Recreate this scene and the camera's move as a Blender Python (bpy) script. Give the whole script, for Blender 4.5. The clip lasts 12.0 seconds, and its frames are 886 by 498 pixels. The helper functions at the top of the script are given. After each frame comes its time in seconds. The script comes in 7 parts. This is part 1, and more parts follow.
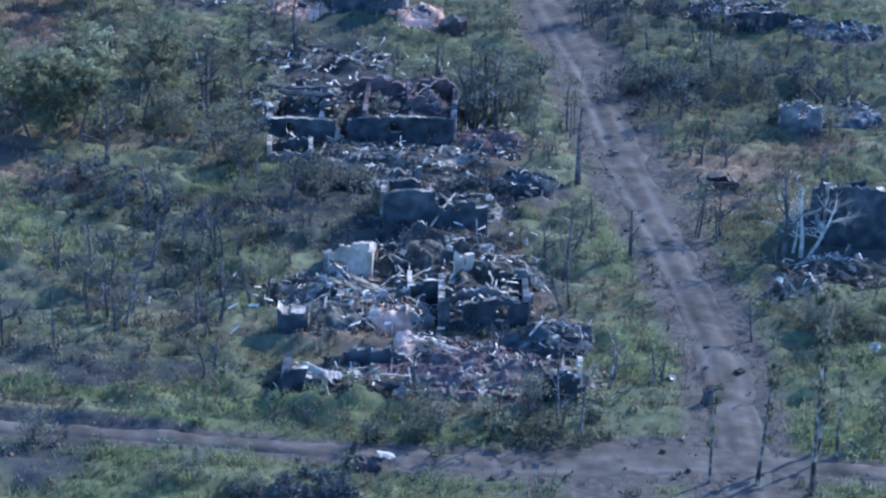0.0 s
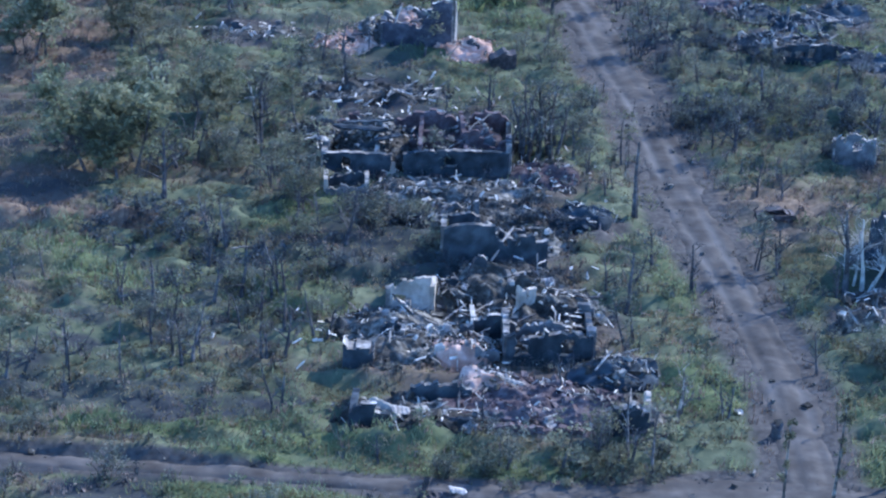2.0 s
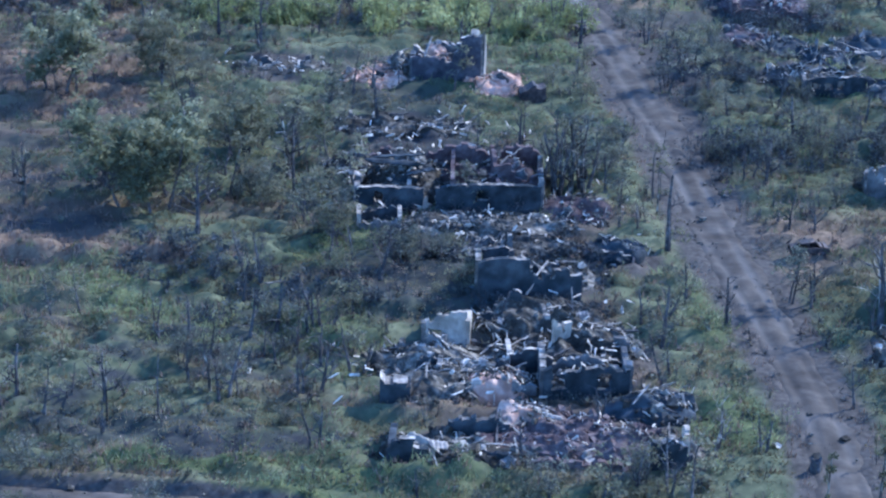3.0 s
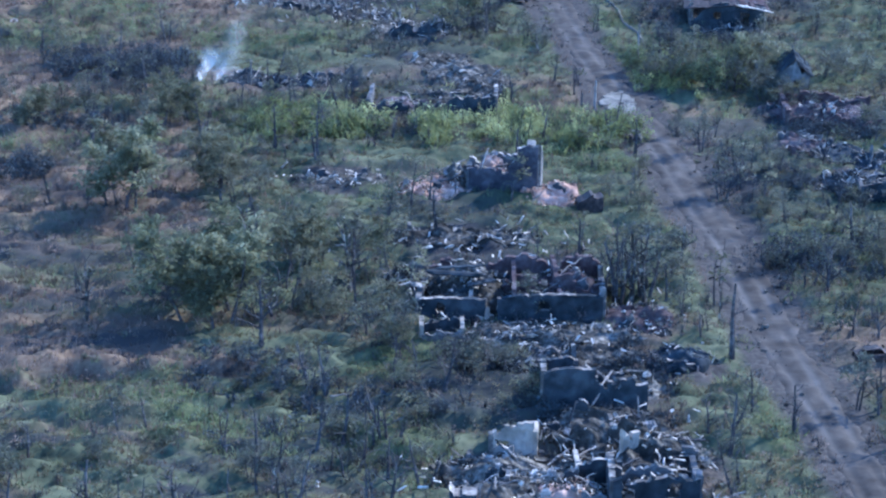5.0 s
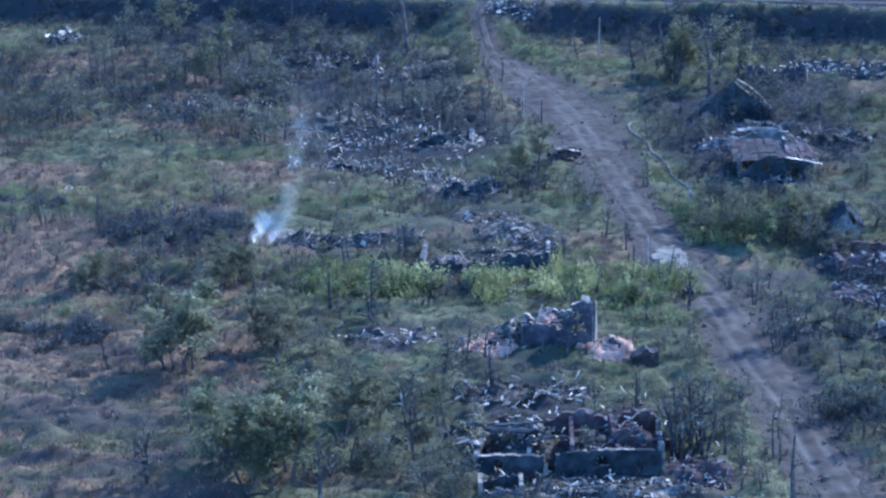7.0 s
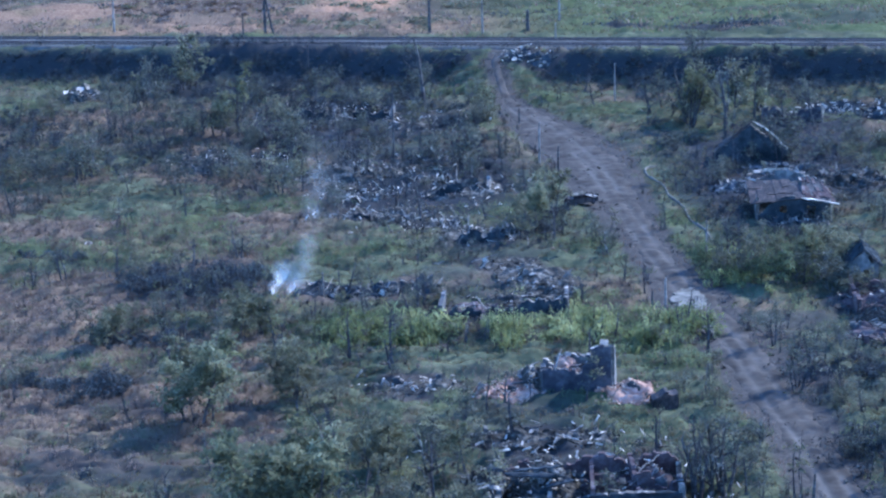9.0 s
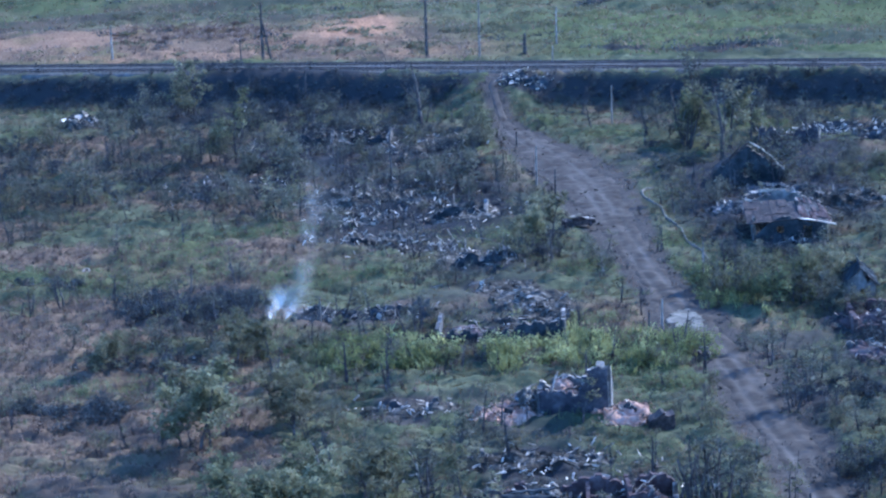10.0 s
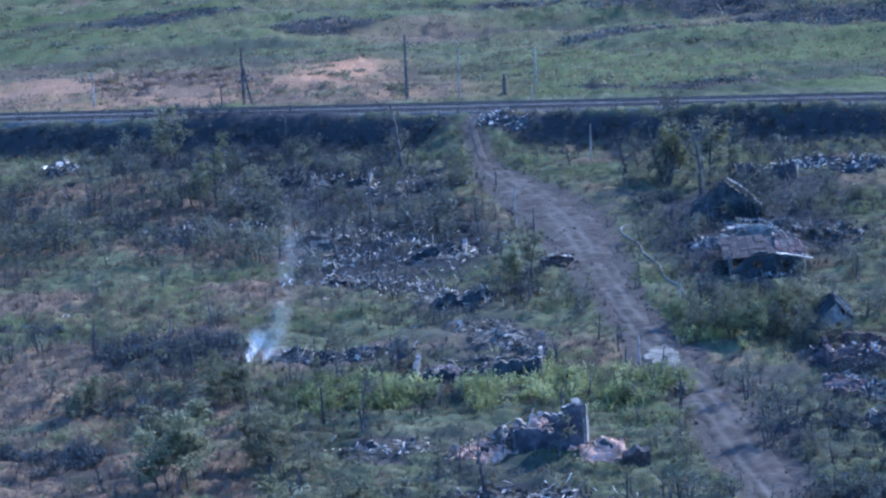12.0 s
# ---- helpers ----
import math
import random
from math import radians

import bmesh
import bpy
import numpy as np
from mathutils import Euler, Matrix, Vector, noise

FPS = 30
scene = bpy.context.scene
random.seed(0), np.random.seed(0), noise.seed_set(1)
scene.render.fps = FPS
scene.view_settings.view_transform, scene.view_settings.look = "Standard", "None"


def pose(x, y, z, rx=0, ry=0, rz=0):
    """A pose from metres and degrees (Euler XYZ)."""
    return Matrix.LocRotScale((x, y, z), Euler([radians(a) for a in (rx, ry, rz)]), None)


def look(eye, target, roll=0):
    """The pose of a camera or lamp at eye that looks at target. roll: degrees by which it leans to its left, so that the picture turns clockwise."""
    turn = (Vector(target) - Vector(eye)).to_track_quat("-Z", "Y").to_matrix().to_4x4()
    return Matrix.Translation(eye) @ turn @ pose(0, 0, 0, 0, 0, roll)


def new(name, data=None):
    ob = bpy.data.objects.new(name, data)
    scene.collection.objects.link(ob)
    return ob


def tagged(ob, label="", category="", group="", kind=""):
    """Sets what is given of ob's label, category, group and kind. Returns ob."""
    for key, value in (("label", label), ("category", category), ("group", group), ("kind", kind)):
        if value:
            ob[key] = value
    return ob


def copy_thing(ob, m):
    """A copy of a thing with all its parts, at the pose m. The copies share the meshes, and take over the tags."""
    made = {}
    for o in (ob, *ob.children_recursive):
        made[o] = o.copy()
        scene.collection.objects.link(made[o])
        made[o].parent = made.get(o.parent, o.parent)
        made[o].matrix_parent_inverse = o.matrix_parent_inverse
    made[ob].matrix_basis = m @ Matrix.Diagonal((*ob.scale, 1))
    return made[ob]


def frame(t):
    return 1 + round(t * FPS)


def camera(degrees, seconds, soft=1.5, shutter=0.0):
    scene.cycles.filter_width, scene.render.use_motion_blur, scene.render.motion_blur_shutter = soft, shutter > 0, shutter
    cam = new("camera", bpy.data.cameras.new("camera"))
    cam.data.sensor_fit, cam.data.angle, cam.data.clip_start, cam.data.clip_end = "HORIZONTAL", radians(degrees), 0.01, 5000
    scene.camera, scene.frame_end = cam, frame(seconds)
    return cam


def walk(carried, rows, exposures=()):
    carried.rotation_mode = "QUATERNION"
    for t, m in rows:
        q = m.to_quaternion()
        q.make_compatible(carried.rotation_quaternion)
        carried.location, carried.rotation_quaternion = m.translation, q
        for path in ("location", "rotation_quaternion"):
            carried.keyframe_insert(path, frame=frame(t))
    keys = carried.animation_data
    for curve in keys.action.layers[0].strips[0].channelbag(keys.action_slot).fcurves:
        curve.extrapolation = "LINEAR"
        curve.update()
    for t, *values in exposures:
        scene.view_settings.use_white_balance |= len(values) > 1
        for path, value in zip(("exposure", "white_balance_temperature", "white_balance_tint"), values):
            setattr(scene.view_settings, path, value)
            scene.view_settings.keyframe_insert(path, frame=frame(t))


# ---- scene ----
# ---- camera ----
cam = camera(22.0, 12.0, soft=2.4)
PATH = [
    (0, (3.95, 1.79, 61.90), (9.541, 93.133, 21.578), 2.20),
    (0.5, (3.12, 1.71, 61.97), (8.818, 93.054, 21.666), 2.23),
    (1, (2.25, 1.93, 61.95), (7.864, 93.276, 21.648), 2.19),
    (1.2, (1.91, 2.00, 61.94), (7.426, 93.558, 22.105), 2.14),
    (1.5, (1.40, 2.07, 61.96), (6.775, 93.873, 22.685), 2.08),
    (2, (0.55, 2.08, 62.02), (5.687, 93.968, 22.900), 1.95),
    (2.5, (-0.18, 2.10, 62.11), (4.664, 94.405, 23.940), 1.79),
    (3, (-0.81, 2.12, 62.20), (3.676, 94.564, 24.330), 1.57),
    (3.2, (-1.06, 2.14, 62.25), (3.222, 94.884, 25.104), 1.43),
    (3.5, (-1.39, 2.14, 62.31), (2.590, 95.451, 26.572), 1.30),
    (3.7, (-1.58, 2.12, 62.32), (2.153, 95.844, 27.660), 1.16),
    (5.3, (-2.80, 2.09, 62.32), (-0.246, 96.460, 29.326), 0.26),
    (5.5, (-2.90, 2.05, 62.33), (-0.581, 96.592, 29.820), 0.08),
    (6, (-3.03, 1.88, 62.42), (-1.339, 96.848, 31.129), -0.31),
    (6.5, (-3.07, 1.67, 62.46), (-1.872, 97.259, 33.113), -0.67),
    (6.7, (-3.08, 1.61, 62.45), (-2.104, 97.721, 34.844), -0.88),
    (7, (-3.08, 1.56, 62.43), (-2.366, 97.907, 35.659), -1.04),
    (7.2, (-3.06, 1.52, 62.41), (-2.474, 97.932, 35.874), -1.20),
    (8.8, (-2.65, 1.08, 62.30), (-2.832, 97.948, 37.488), -2.20),
    (9, (-2.54, 1.01, 62.29), (-2.792, 97.935, 37.666), -2.35),
    (9.5, (-2.17, 0.87, 62.23), (-2.519, 97.928, 38.163), -2.65),
    (10, (-1.78, 0.73, 62.20), (-2.158, 97.910, 38.633), -2.93),
    (10.5, (-1.42, 0.56, 62.15), (-1.772, 97.851, 39.032), -3.16),
    (11, (-1.03, 0.38, 62.09), (-1.294, 97.785, 39.453), -3.39),
    (11.5, (-0.60, 0.25, 62.08), (-0.744, 97.754, 39.863), -3.56),
    (12, (0.00, 0.00, 62.00), (-0.001, 97.601, 40.228), -3.80),
]
walk(cam, [(t, look(eye, target, roll)) for t, eye, target, roll in PATH], exposures=[(0.0, 1.70, 4090.0, 11.5), (3.7, 1.73, 4080.0, 12.5), (7.0, 1.69, 3960.0, 12.5), (12.0, 1.57, 3960.0, 14.0)])

# ---- world and sun ----
SUN_AZ, SUN_EL = 54.0, 33.0  # degrees from +y towards +x, and above the horizon
world = bpy.data.worlds.new("world")
scene.world = world
world.use_nodes = True
wn = world.node_tree.nodes
sky = wn.new("ShaderNodeTexSky")
sky.sky_type, sky.sun_disc = "NISHITA", False
sky.ozone_density, sky.dust_density = 1.5, 0.3
sky.sun_elevation, sky.sun_rotation = radians(SUN_EL), radians(SUN_AZ)
world.node_tree.links.new(sky.outputs[0], wn["Background"].inputs[0])
wn["Background"].inputs[1].default_value = 0.15
sun = new("sun", bpy.data.lights.new("sun", "SUN"))
sun.data.energy, sun.data.angle, sun.data.color = 3.7, radians(0.6), (1.0, 0.80, 0.52)
sun.matrix_world = look((0, 0, 0), (-math.sin(radians(SUN_AZ)) * math.cos(radians(SUN_EL)), -math.cos(radians(SUN_AZ)) * math.cos(radians(SUN_EL)), -math.sin(radians(SUN_EL))))
sun.location = (40, 120, 80)


# ---- materials ----
def material(name, colours, scale=3.0, rough=0.9, bump=0.3, big=0.25, vary=0.0):
    """Two or three colours mixed by a fine and a broad noise, with relief; vary: lightness by object or island."""
    m = bpy.data.materials.new(name)
    m.use_nodes = True
    t = m.node_tree
    n, l = t.nodes, t.links
    bsdf = n["Principled BSDF"]
    bsdf.inputs["Roughness"].default_value = rough
    bsdf.inputs["Specular IOR Level"].default_value = 0.02 if rough > 0.88 else 0.15
    geo = n.new("ShaderNodeNewGeometry")
    fine, broad = n.new("ShaderNodeTexNoise"), n.new("ShaderNodeTexNoise")
    for node, sc, det in ((fine, scale, 6.0), (broad, scale * big, 3.0)):
        node.inputs["Scale"].default_value, node.inputs["Detail"].default_value = sc, det
        l.new(geo.outputs["Position"], node.inputs["Vector"])
    add = n.new("ShaderNodeMath")
    add.operation = "ADD"
    l.new(fine.outputs[0], add.inputs[0]), l.new(broad.outputs[0], add.inputs[1])
    half = n.new("ShaderNodeMath")
    half.operation = "MULTIPLY_ADD"
    half.inputs[1].default_value, half.inputs[2].default_value = 1.6, -1.1
    l.new(add.outputs[0], half.inputs[0])
    ramp = n.new("ShaderNodeValToRGB")
    el = ramp.color_ramp.elements
    for k, c in enumerate(colours):
        e = el[k] if k < 2 else el.new(1.0)
        e.position, e.color = k / max(1, len(colours) - 1), (*c, 1)
    l.new(half.outputs[0], ramp.inputs[0])
    out = ramp.outputs[0]
    if vary:
        info = n.new("ShaderNodeObjectInfo")
        tot = n.new("ShaderNodeMath")
        tot.operation = "ADD"
        l.new(info.outputs["Random"], tot.inputs[0]), l.new(geo.outputs["Random Per Island"], tot.inputs[1])
        hsv = n.new("ShaderNodeHueSaturation")
        val = n.new("ShaderNodeMapRange")
        val.inputs["From Max"].default_value = 2.0
        val.inputs["To Min"].default_value, val.inputs["To Max"].default_value = 1 - vary, 1 + vary
        l.new(tot.outputs[0], val.inputs[0]), l.new(val.outputs[0], hsv.inputs["Value"]), l.new(out, hsv.inputs["Color"])
        out = hsv.outputs[0]
    l.new(out, bsdf.inputs["Base Color"])
    if bump:
        b = n.new("ShaderNodeBump")
        b.inputs["Strength"].default_value, b.inputs["Distance"].default_value = bump, 0.15 if bump < 1 else 0.3
        l.new(fine.outputs[0], b.inputs["Height"]), l.new(b.outputs[0], bsdf.inputs["Normal"])
    return m


def leaf_material(name, colours, scale=1.2, through_light=0.4, vary=0.3):
    """Foliage: colour by clump and by place, part of the light shines through."""
    m = material(name, colours, scale, 0.7, 0.0, 0.12, vary)
    n, l = m.node_tree.nodes, m.node_tree.links
    bsdf = n["Principled BSDF"]
    tr = n.new("ShaderNodeBsdfTranslucent")
    l.new(bsdf.inputs["Base Color"].links[0].from_socket, tr.inputs["Color"])
    mix = n.new("ShaderNodeMixShader")
    mix.inputs[0].default_value = through_light
    l.new(bsdf.outputs[0], mix.inputs[1]), l.new(tr.outputs[0], mix.inputs[2])
    l.new(mix.outputs[0], n["Material Output"].inputs[0])
    return m


def ground_material():
    m = material("ground_mat", ((0.04, 0.042, 0.025), (0.076, 0.078, 0.042), (0.125, 0.122, 0.066)), 1.3, 0.95, 0.6, 0.12)
    n, l = m.node_tree.nodes, m.node_tree.links
    bsdf = n["Principled BSDF"]
    at = n.new("ShaderNodeAttribute")
    at.attribute_name = "cover"
    sep = n.new("ShaderNodeSeparateColor")
    l.new(at.outputs["Color"], sep.inputs[0])
    src = bsdf.inputs["Base Color"].links[0].from_socket
    grit = n.new("ShaderNodeTexNoise")
    grit.inputs["Scale"].default_value, grit.inputs["Detail"].default_value = 2.5, 8.0
    geo = n.new("ShaderNodeNewGeometry")
    l.new(geo.outputs["Position"], grit.inputs["Vector"])
    for k, (lo, hi) in enumerate((((0.04, 0.034, 0.028), (0.085, 0.072, 0.06)), ((0.088, 0.058, 0.037), (0.172, 0.126, 0.08)), ((0.049, 0.056, 0.022), (0.104, 0.11, 0.045)))):
        r = n.new("ShaderNodeValToRGB")
        r.color_ramp.elements[0].color, r.color_ramp.elements[1].color = (*lo, 1), (*hi, 1)
        r.color_ramp.elements[0].position, r.color_ramp.elements[1].position = 0.3, 0.7
        l.new(grit.outputs[0], r.inputs[0])
        amount = n.new("ShaderNodeMath")
        amount.operation, amount.use_clamp = "MULTIPLY_ADD", True
        amount.inputs[1].default_value = 1.5
        l.new(sep.outputs[k], amount.inputs[0])
        edge = n.new("ShaderNodeMath")
        edge.operation = "MULTIPLY_ADD"
        edge.inputs[1].default_value, edge.inputs[2].default_value = 0.8, -0.62
        l.new(grit.outputs[0], edge.inputs[0]), l.new(edge.outputs[0], amount.inputs[2])
        mix = n.new("ShaderNodeMix")
        mix.data_type = "RGBA"
        l.new(amount.outputs[0], mix.inputs[0]), l.new(src, mix.inputs[6]), l.new(r.outputs[0], mix.inputs[7])
        src = mix.outputs[2]
    dark_mix = n.new("ShaderNodeMix")
    dark_mix.data_type = "RGBA"
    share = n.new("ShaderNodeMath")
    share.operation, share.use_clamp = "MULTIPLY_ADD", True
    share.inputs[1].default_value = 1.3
    # share of dark ground; it also carries painted shade
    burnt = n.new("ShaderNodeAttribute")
    burnt.attribute_name = "darkened"
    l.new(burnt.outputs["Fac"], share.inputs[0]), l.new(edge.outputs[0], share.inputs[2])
    l.new(share.outputs[0], dark_mix.inputs[0]), l.new(src, dark_mix.inputs[6])
    dark_mix.inputs[7].default_value = (0.034, 0.033, 0.033, 1)
    sandy = n.new("ShaderNodeAttribute")
    sandy.attribute_name = "sand"
    loam, tone = n.new("ShaderNodeMix"), n.new("ShaderNodeValToRGB")
    loam.data_type = "RGBA"
    tone.color_ramp.elements[0].color, tone.color_ramp.elements[1].color = (0.16, 0.09, 0.05, 1), (0.34, 0.2, 0.11, 1)
    tone.color_ramp.elements[0].position, tone.color_ramp.elements[1].position = 0.35, 0.65
    l.new(grit.outputs[0], tone.inputs[0]), l.new(sandy.outputs["Fac"], loam.inputs[0])
    l.new(dark_mix.outputs[2], loam.inputs[6]), l.new(tone.outputs[0], loam.inputs[7])
    l.new(loam.outputs[2], bsdf.inputs["Base Color"])
    return m


M_GROUND = ground_material()
M_ROAD = material("road_dirt", ((0.0379, 0.0314, 0.0256), (0.0662, 0.0553, 0.0447), (0.104, 0.0878, 0.0722)), 0.8, 0.95, 0.45, 0.35)
# pale compacted wheel ruts
_n, _l = M_ROAD.node_tree.nodes, M_ROAD.node_tree.links
_b = _n["Principled BSDF"]
_at, _mx = _n.new("ShaderNodeAttribute"), _n.new("ShaderNodeMix")
_at.attribute_name, _mx.data_type = "rut", "RGBA"
_l.new(_at.outputs["Fac"], _mx.inputs[0]), _l.new(_b.inputs["Base Color"].links[0].from_socket, _mx.inputs[6])
_mx.inputs[7].default_value = (0.12, 0.104, 0.087, 1)
_l.new(_mx.outputs[2], _b.inputs["Base Color"])
M_GRASS = leaf_material("grass", ((0.059, 0.0535, 0.0278), (0.123, 0.106, 0.0558), (0.247, 0.194, 0.107)), 0.9, 0.35, 0.15)
M_DRY = leaf_material("dry_grass", ((0.0683, 0.0475, 0.0355), (0.16, 0.113, 0.0825), (0.311, 0.225, 0.16)), 0.9, 0.3, 0.15)
M_SCRUB = leaf_material("scrub_leaf", ((0.0497, 0.0498, 0.0399), (0.0939, 0.0903, 0.0631), (0.168, 0.158, 0.106)), 0.8, 0.3)
M_LUSH = leaf_material("lush_leaf", ((0.068, 0.0787, 0.0398), (0.137, 0.15, 0.0736), (0.245, 0.248, 0.123)), 0.8, 0.5)
M_PALE = leaf_material("pale_leaf", ((0.0583, 0.0581, 0.0351), (0.118, 0.112, 0.0649), (0.226, 0.205, 0.123)), 0.8, 0.45)
M_WEED = leaf_material("weed_leaf", ((0.0678, 0.0763, 0.0276), (0.195, 0.205, 0.0769), (0.453, 0.443, 0.184)), 0.6, 0.5)
# Dark thicket leaf; also carries painted shade on the bank and in grass.
M_DARKSHADE = leaf_material("dark_shade_leaf", ((0.0253, 0.0277, 0.0296), (0.046, 0.0504, 0.0513), (0.0805, 0.0857, 0.0807)), 0.8, 0.15)
M_BARK = material("charred_bark", ((0.03, 0.027, 0.026), (0.065, 0.058, 0.054), (0.14, 0.128, 0.118)), 4.0, 0.95, 0.5, 0.2)
M_GREYWOOD = material("bleached_wood", ((0.0767, 0.065, 0.0521), (0.181, 0.156, 0.128), (0.334, 0.293, 0.244)), 3.0, 0.9, 0.3, 0.2, 0.3)
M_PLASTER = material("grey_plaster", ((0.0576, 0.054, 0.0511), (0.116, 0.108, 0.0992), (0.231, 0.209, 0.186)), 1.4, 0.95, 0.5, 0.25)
# Broken wall tops, with the sun on them put into the paler colour.
M_SUNCREST = material("sunlit_masonry", ((0.0365, 0.0314, 0.0261), (0.137, 0.117, 0.0957), (0.437, 0.378, 0.306)), 2.0, 0.95, 0.4, 0.4)
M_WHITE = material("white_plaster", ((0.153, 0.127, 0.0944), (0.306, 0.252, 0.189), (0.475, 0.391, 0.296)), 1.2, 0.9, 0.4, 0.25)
M_BRICK = material("broken_red_brick", ((0.0473, 0.0323, 0.0298), (0.0882, 0.0632, 0.057), (0.163, 0.132, 0.12)), 2.2, 0.95, 0.6, 0.2, 0.25)
# Purple-grey brick, darkened for the shade on the ruins' front walls.
M_DARKBRICK = material("dark_shade_brick", ((0.0299, 0.029, 0.0335), (0.0616, 0.0562, 0.0608), (0.119, 0.105, 0.107)), 1.8, 0.95, 0.5, 0.3)
M_ORANGE = material("clay_rubble", ((0.199, 0.112, 0.0702), (0.346, 0.211, 0.14), (0.518, 0.359, 0.255)), 1.6, 0.95, 0.6, 0.25, 0.3)
M_RUBBLE = material("ash_rubble", ((0.0288, 0.0245, 0.0195), (0.0684, 0.0591, 0.0464), (0.25, 0.217, 0.171)), 2.6, 0.95, 0.8, 0.2, 0.5)
M_BOARD = material("splintered_board", ((0.0606, 0.0501, 0.0397), (0.156, 0.131, 0.105), (0.415, 0.359, 0.291)), 3.0, 0.85, 0.3, 0.2, 0.6)
# Dark colour; on front walls it holds the shade they stand in.
M_DARK = material("dark_shade_wall", ((0.0186, 0.0201, 0.0215), (0.0364, 0.0388, 0.041), (0.0718, 0.0746, 0.0763)), 1.2, 0.95, 0.5, 0.25)
M_SLATE = material("pale_slate", ((0.11, 0.0945, 0.0783), (0.213, 0.181, 0.149), (0.39, 0.333, 0.273)), 1.8, 0.8, 0.4, 0.25, 0.25)
M_STEEL = material("burnt_steel", ((0.018, 0.015, 0.014), (0.042, 0.032, 0.027), (0.10, 0.07, 0.055)), 3.0, 0.75, 0.3, 0.25)
M_RAIL = material("rusty_rail", ((0.045, 0.036, 0.033), (0.105, 0.078, 0.0675)), 4.0, 0.6, 0.2)
M_BALLAST = material("ballast", ((0.0616, 0.0546, 0.0458), (0.106, 0.095, 0.0792), (0.167, 0.15, 0.125)), 1.2, 0.95, 0.8, 0.1)
M_CONCRETE = material("weathered_concrete", ((0.128, 0.115, 0.097), (0.225, 0.2, 0.167), (0.364, 0.325, 0.273)), 2.0, 0.9, 0.4, 0.25)
M_GRAVEL = material("pale_gravel", ((0.0976, 0.0859, 0.0683), (0.157, 0.139, 0.111), (0.225, 0.2, 0.165)), 1.5, 0.95, 0.6, 0.25)
M_BLUE = material("blue_grey_rubble", ((0.0355, 0.0343, 0.0338), (0.0749, 0.0725, 0.0713), (0.197, 0.187, 0.178)), 1.8, 0.9, 0.5, 0.25, 0.4)


# ---- mesh helpers ----
def mesh_of(name, verts, faces, mat, second=None, which=None):
    """A mesh from arrays: verts (n, 3), faces (m, 3 or 4)."""
    verts, faces = np.asarray(verts, np.float32), np.asarray(faces, np.int32)
    k = faces.shape[1]
    me = bpy.data.meshes.new(name)
    me.vertices.add(len(verts)), me.loops.add(faces.size), me.polygons.add(len(faces))
    me.vertices.foreach_set("co", verts.ravel())
    me.loops.foreach_set("vertex_index", faces.ravel())
    me.polygons.foreach_set("loop_start", np.arange(0, faces.size, k, dtype=np.int32))
    me.update(calc_edges=True)
    me.shade_flat()
    me.materials.append(mat)
    if second:
        me.materials.append(second)
        me.polygons.foreach_set("material_index", np.asarray(which, np.int32))
    return me


def part(name, me, parent=None, label="", m=None, kind=""):
    ob = new(name, me)
    if parent:
        ob.parent = parent
    if m is not None:
        ob.matrix_basis = m
    return tagged(ob, label, kind=kind)


def thing(name, x, y, label, category, group="", z=None, turn=0.0, kind=""):
    ob = new(name)
    ob.matrix_basis = pose(x, y, float(height(x, y)) if z is None else z, 0, 0, turn)
    return tagged(ob, label, category, group, kind)


def lattice(x, y, seed):
    """Smooth value noise from 0 to 1, for arrays."""
    xi, yi = np.floor(x), np.floor(y)
    u, v = x - xi, y - yi
    u, v = u * u * (3 - 2 * u), v * v * (3 - 2 * v)

    def at(a, b):
        h = np.sin(a * 127.1 + b * 311.7 + seed * 74.7) * 43758.5453
        return h - np.floor(h)

    return (at(xi, yi) * (1 - u) + at(xi + 1, yi) * u) * (1 - v) + (at(xi, yi + 1) * (1 - u) + at(xi + 1, yi + 1) * u) * v


def layered(x, y, seed, octaves=4):
    total, size = 0.0, 0.5
    for k in range(octaves):
        total, size, x, y = total + size * lattice(x, y, seed + k), size / 2, x * 2.03, y * 2.03
    return total


def near_line(x, y, line):
    """Distance to a line of (x, y, half width), the half width there, and the share along it."""
    best, wide = np.full(np.shape(x), 1e9), np.zeros(np.shape(x))
    for (ax, ay, aw), (bx, by, bw) in zip(line, line[1:]):
        dx, dy = bx - ax, by - ay
        s = np.clip(((x - ax) * dx + (y - ay) * dy) / (dx * dx + dy * dy), 0, 1)
        d = np.hypot(x - ax - s * dx, y - ay - s * dy)
        w = aw + s * (bw - aw)
        closer = d - w < best - wide
        best, wide = np.where(closer, d, best), np.where(closer, w, wide)
    return best, wide


# ---- terrain ----
MAIN_ROAD = [(27.0, 98.0, 2.0), (27.7, 107.9, 2.09), (28.1, 112.9, 2.09), (28.7, 118.2, 1.98), (29.0, 124.8, 1.95), (28.8, 131.6, 1.82), (28.2, 138.9, 1.95), (27.6, 147.0, 2.21), (26.8, 156.5, 2.21), (26.6, 165.2, 2.34), (26.3, 174.8, 2.47), (26.0, 184.6, 2.47), (25.1, 185.9, 2.34), (24.7, 196.8, 2.6), (23.4, 209.0, 2.86), (21.6, 222.8, 3.25), (20.9, 230.9, 2.34), (19.5, 243.6, 2.08), (18.5, 257.5, 2.73), (17.4, 273.0, 3.77), (16.1, 290.3, 4.94), (12.6, 308.6, 4.68), (9.2, 321.0, 3.12), (7.0, 336.3, 0.88), (5.9, 347.0, 0.77), (5.1, 349.3, 0.77), (6.1, 351.1, 0.88), (8.8, 357.0, 1.32)]
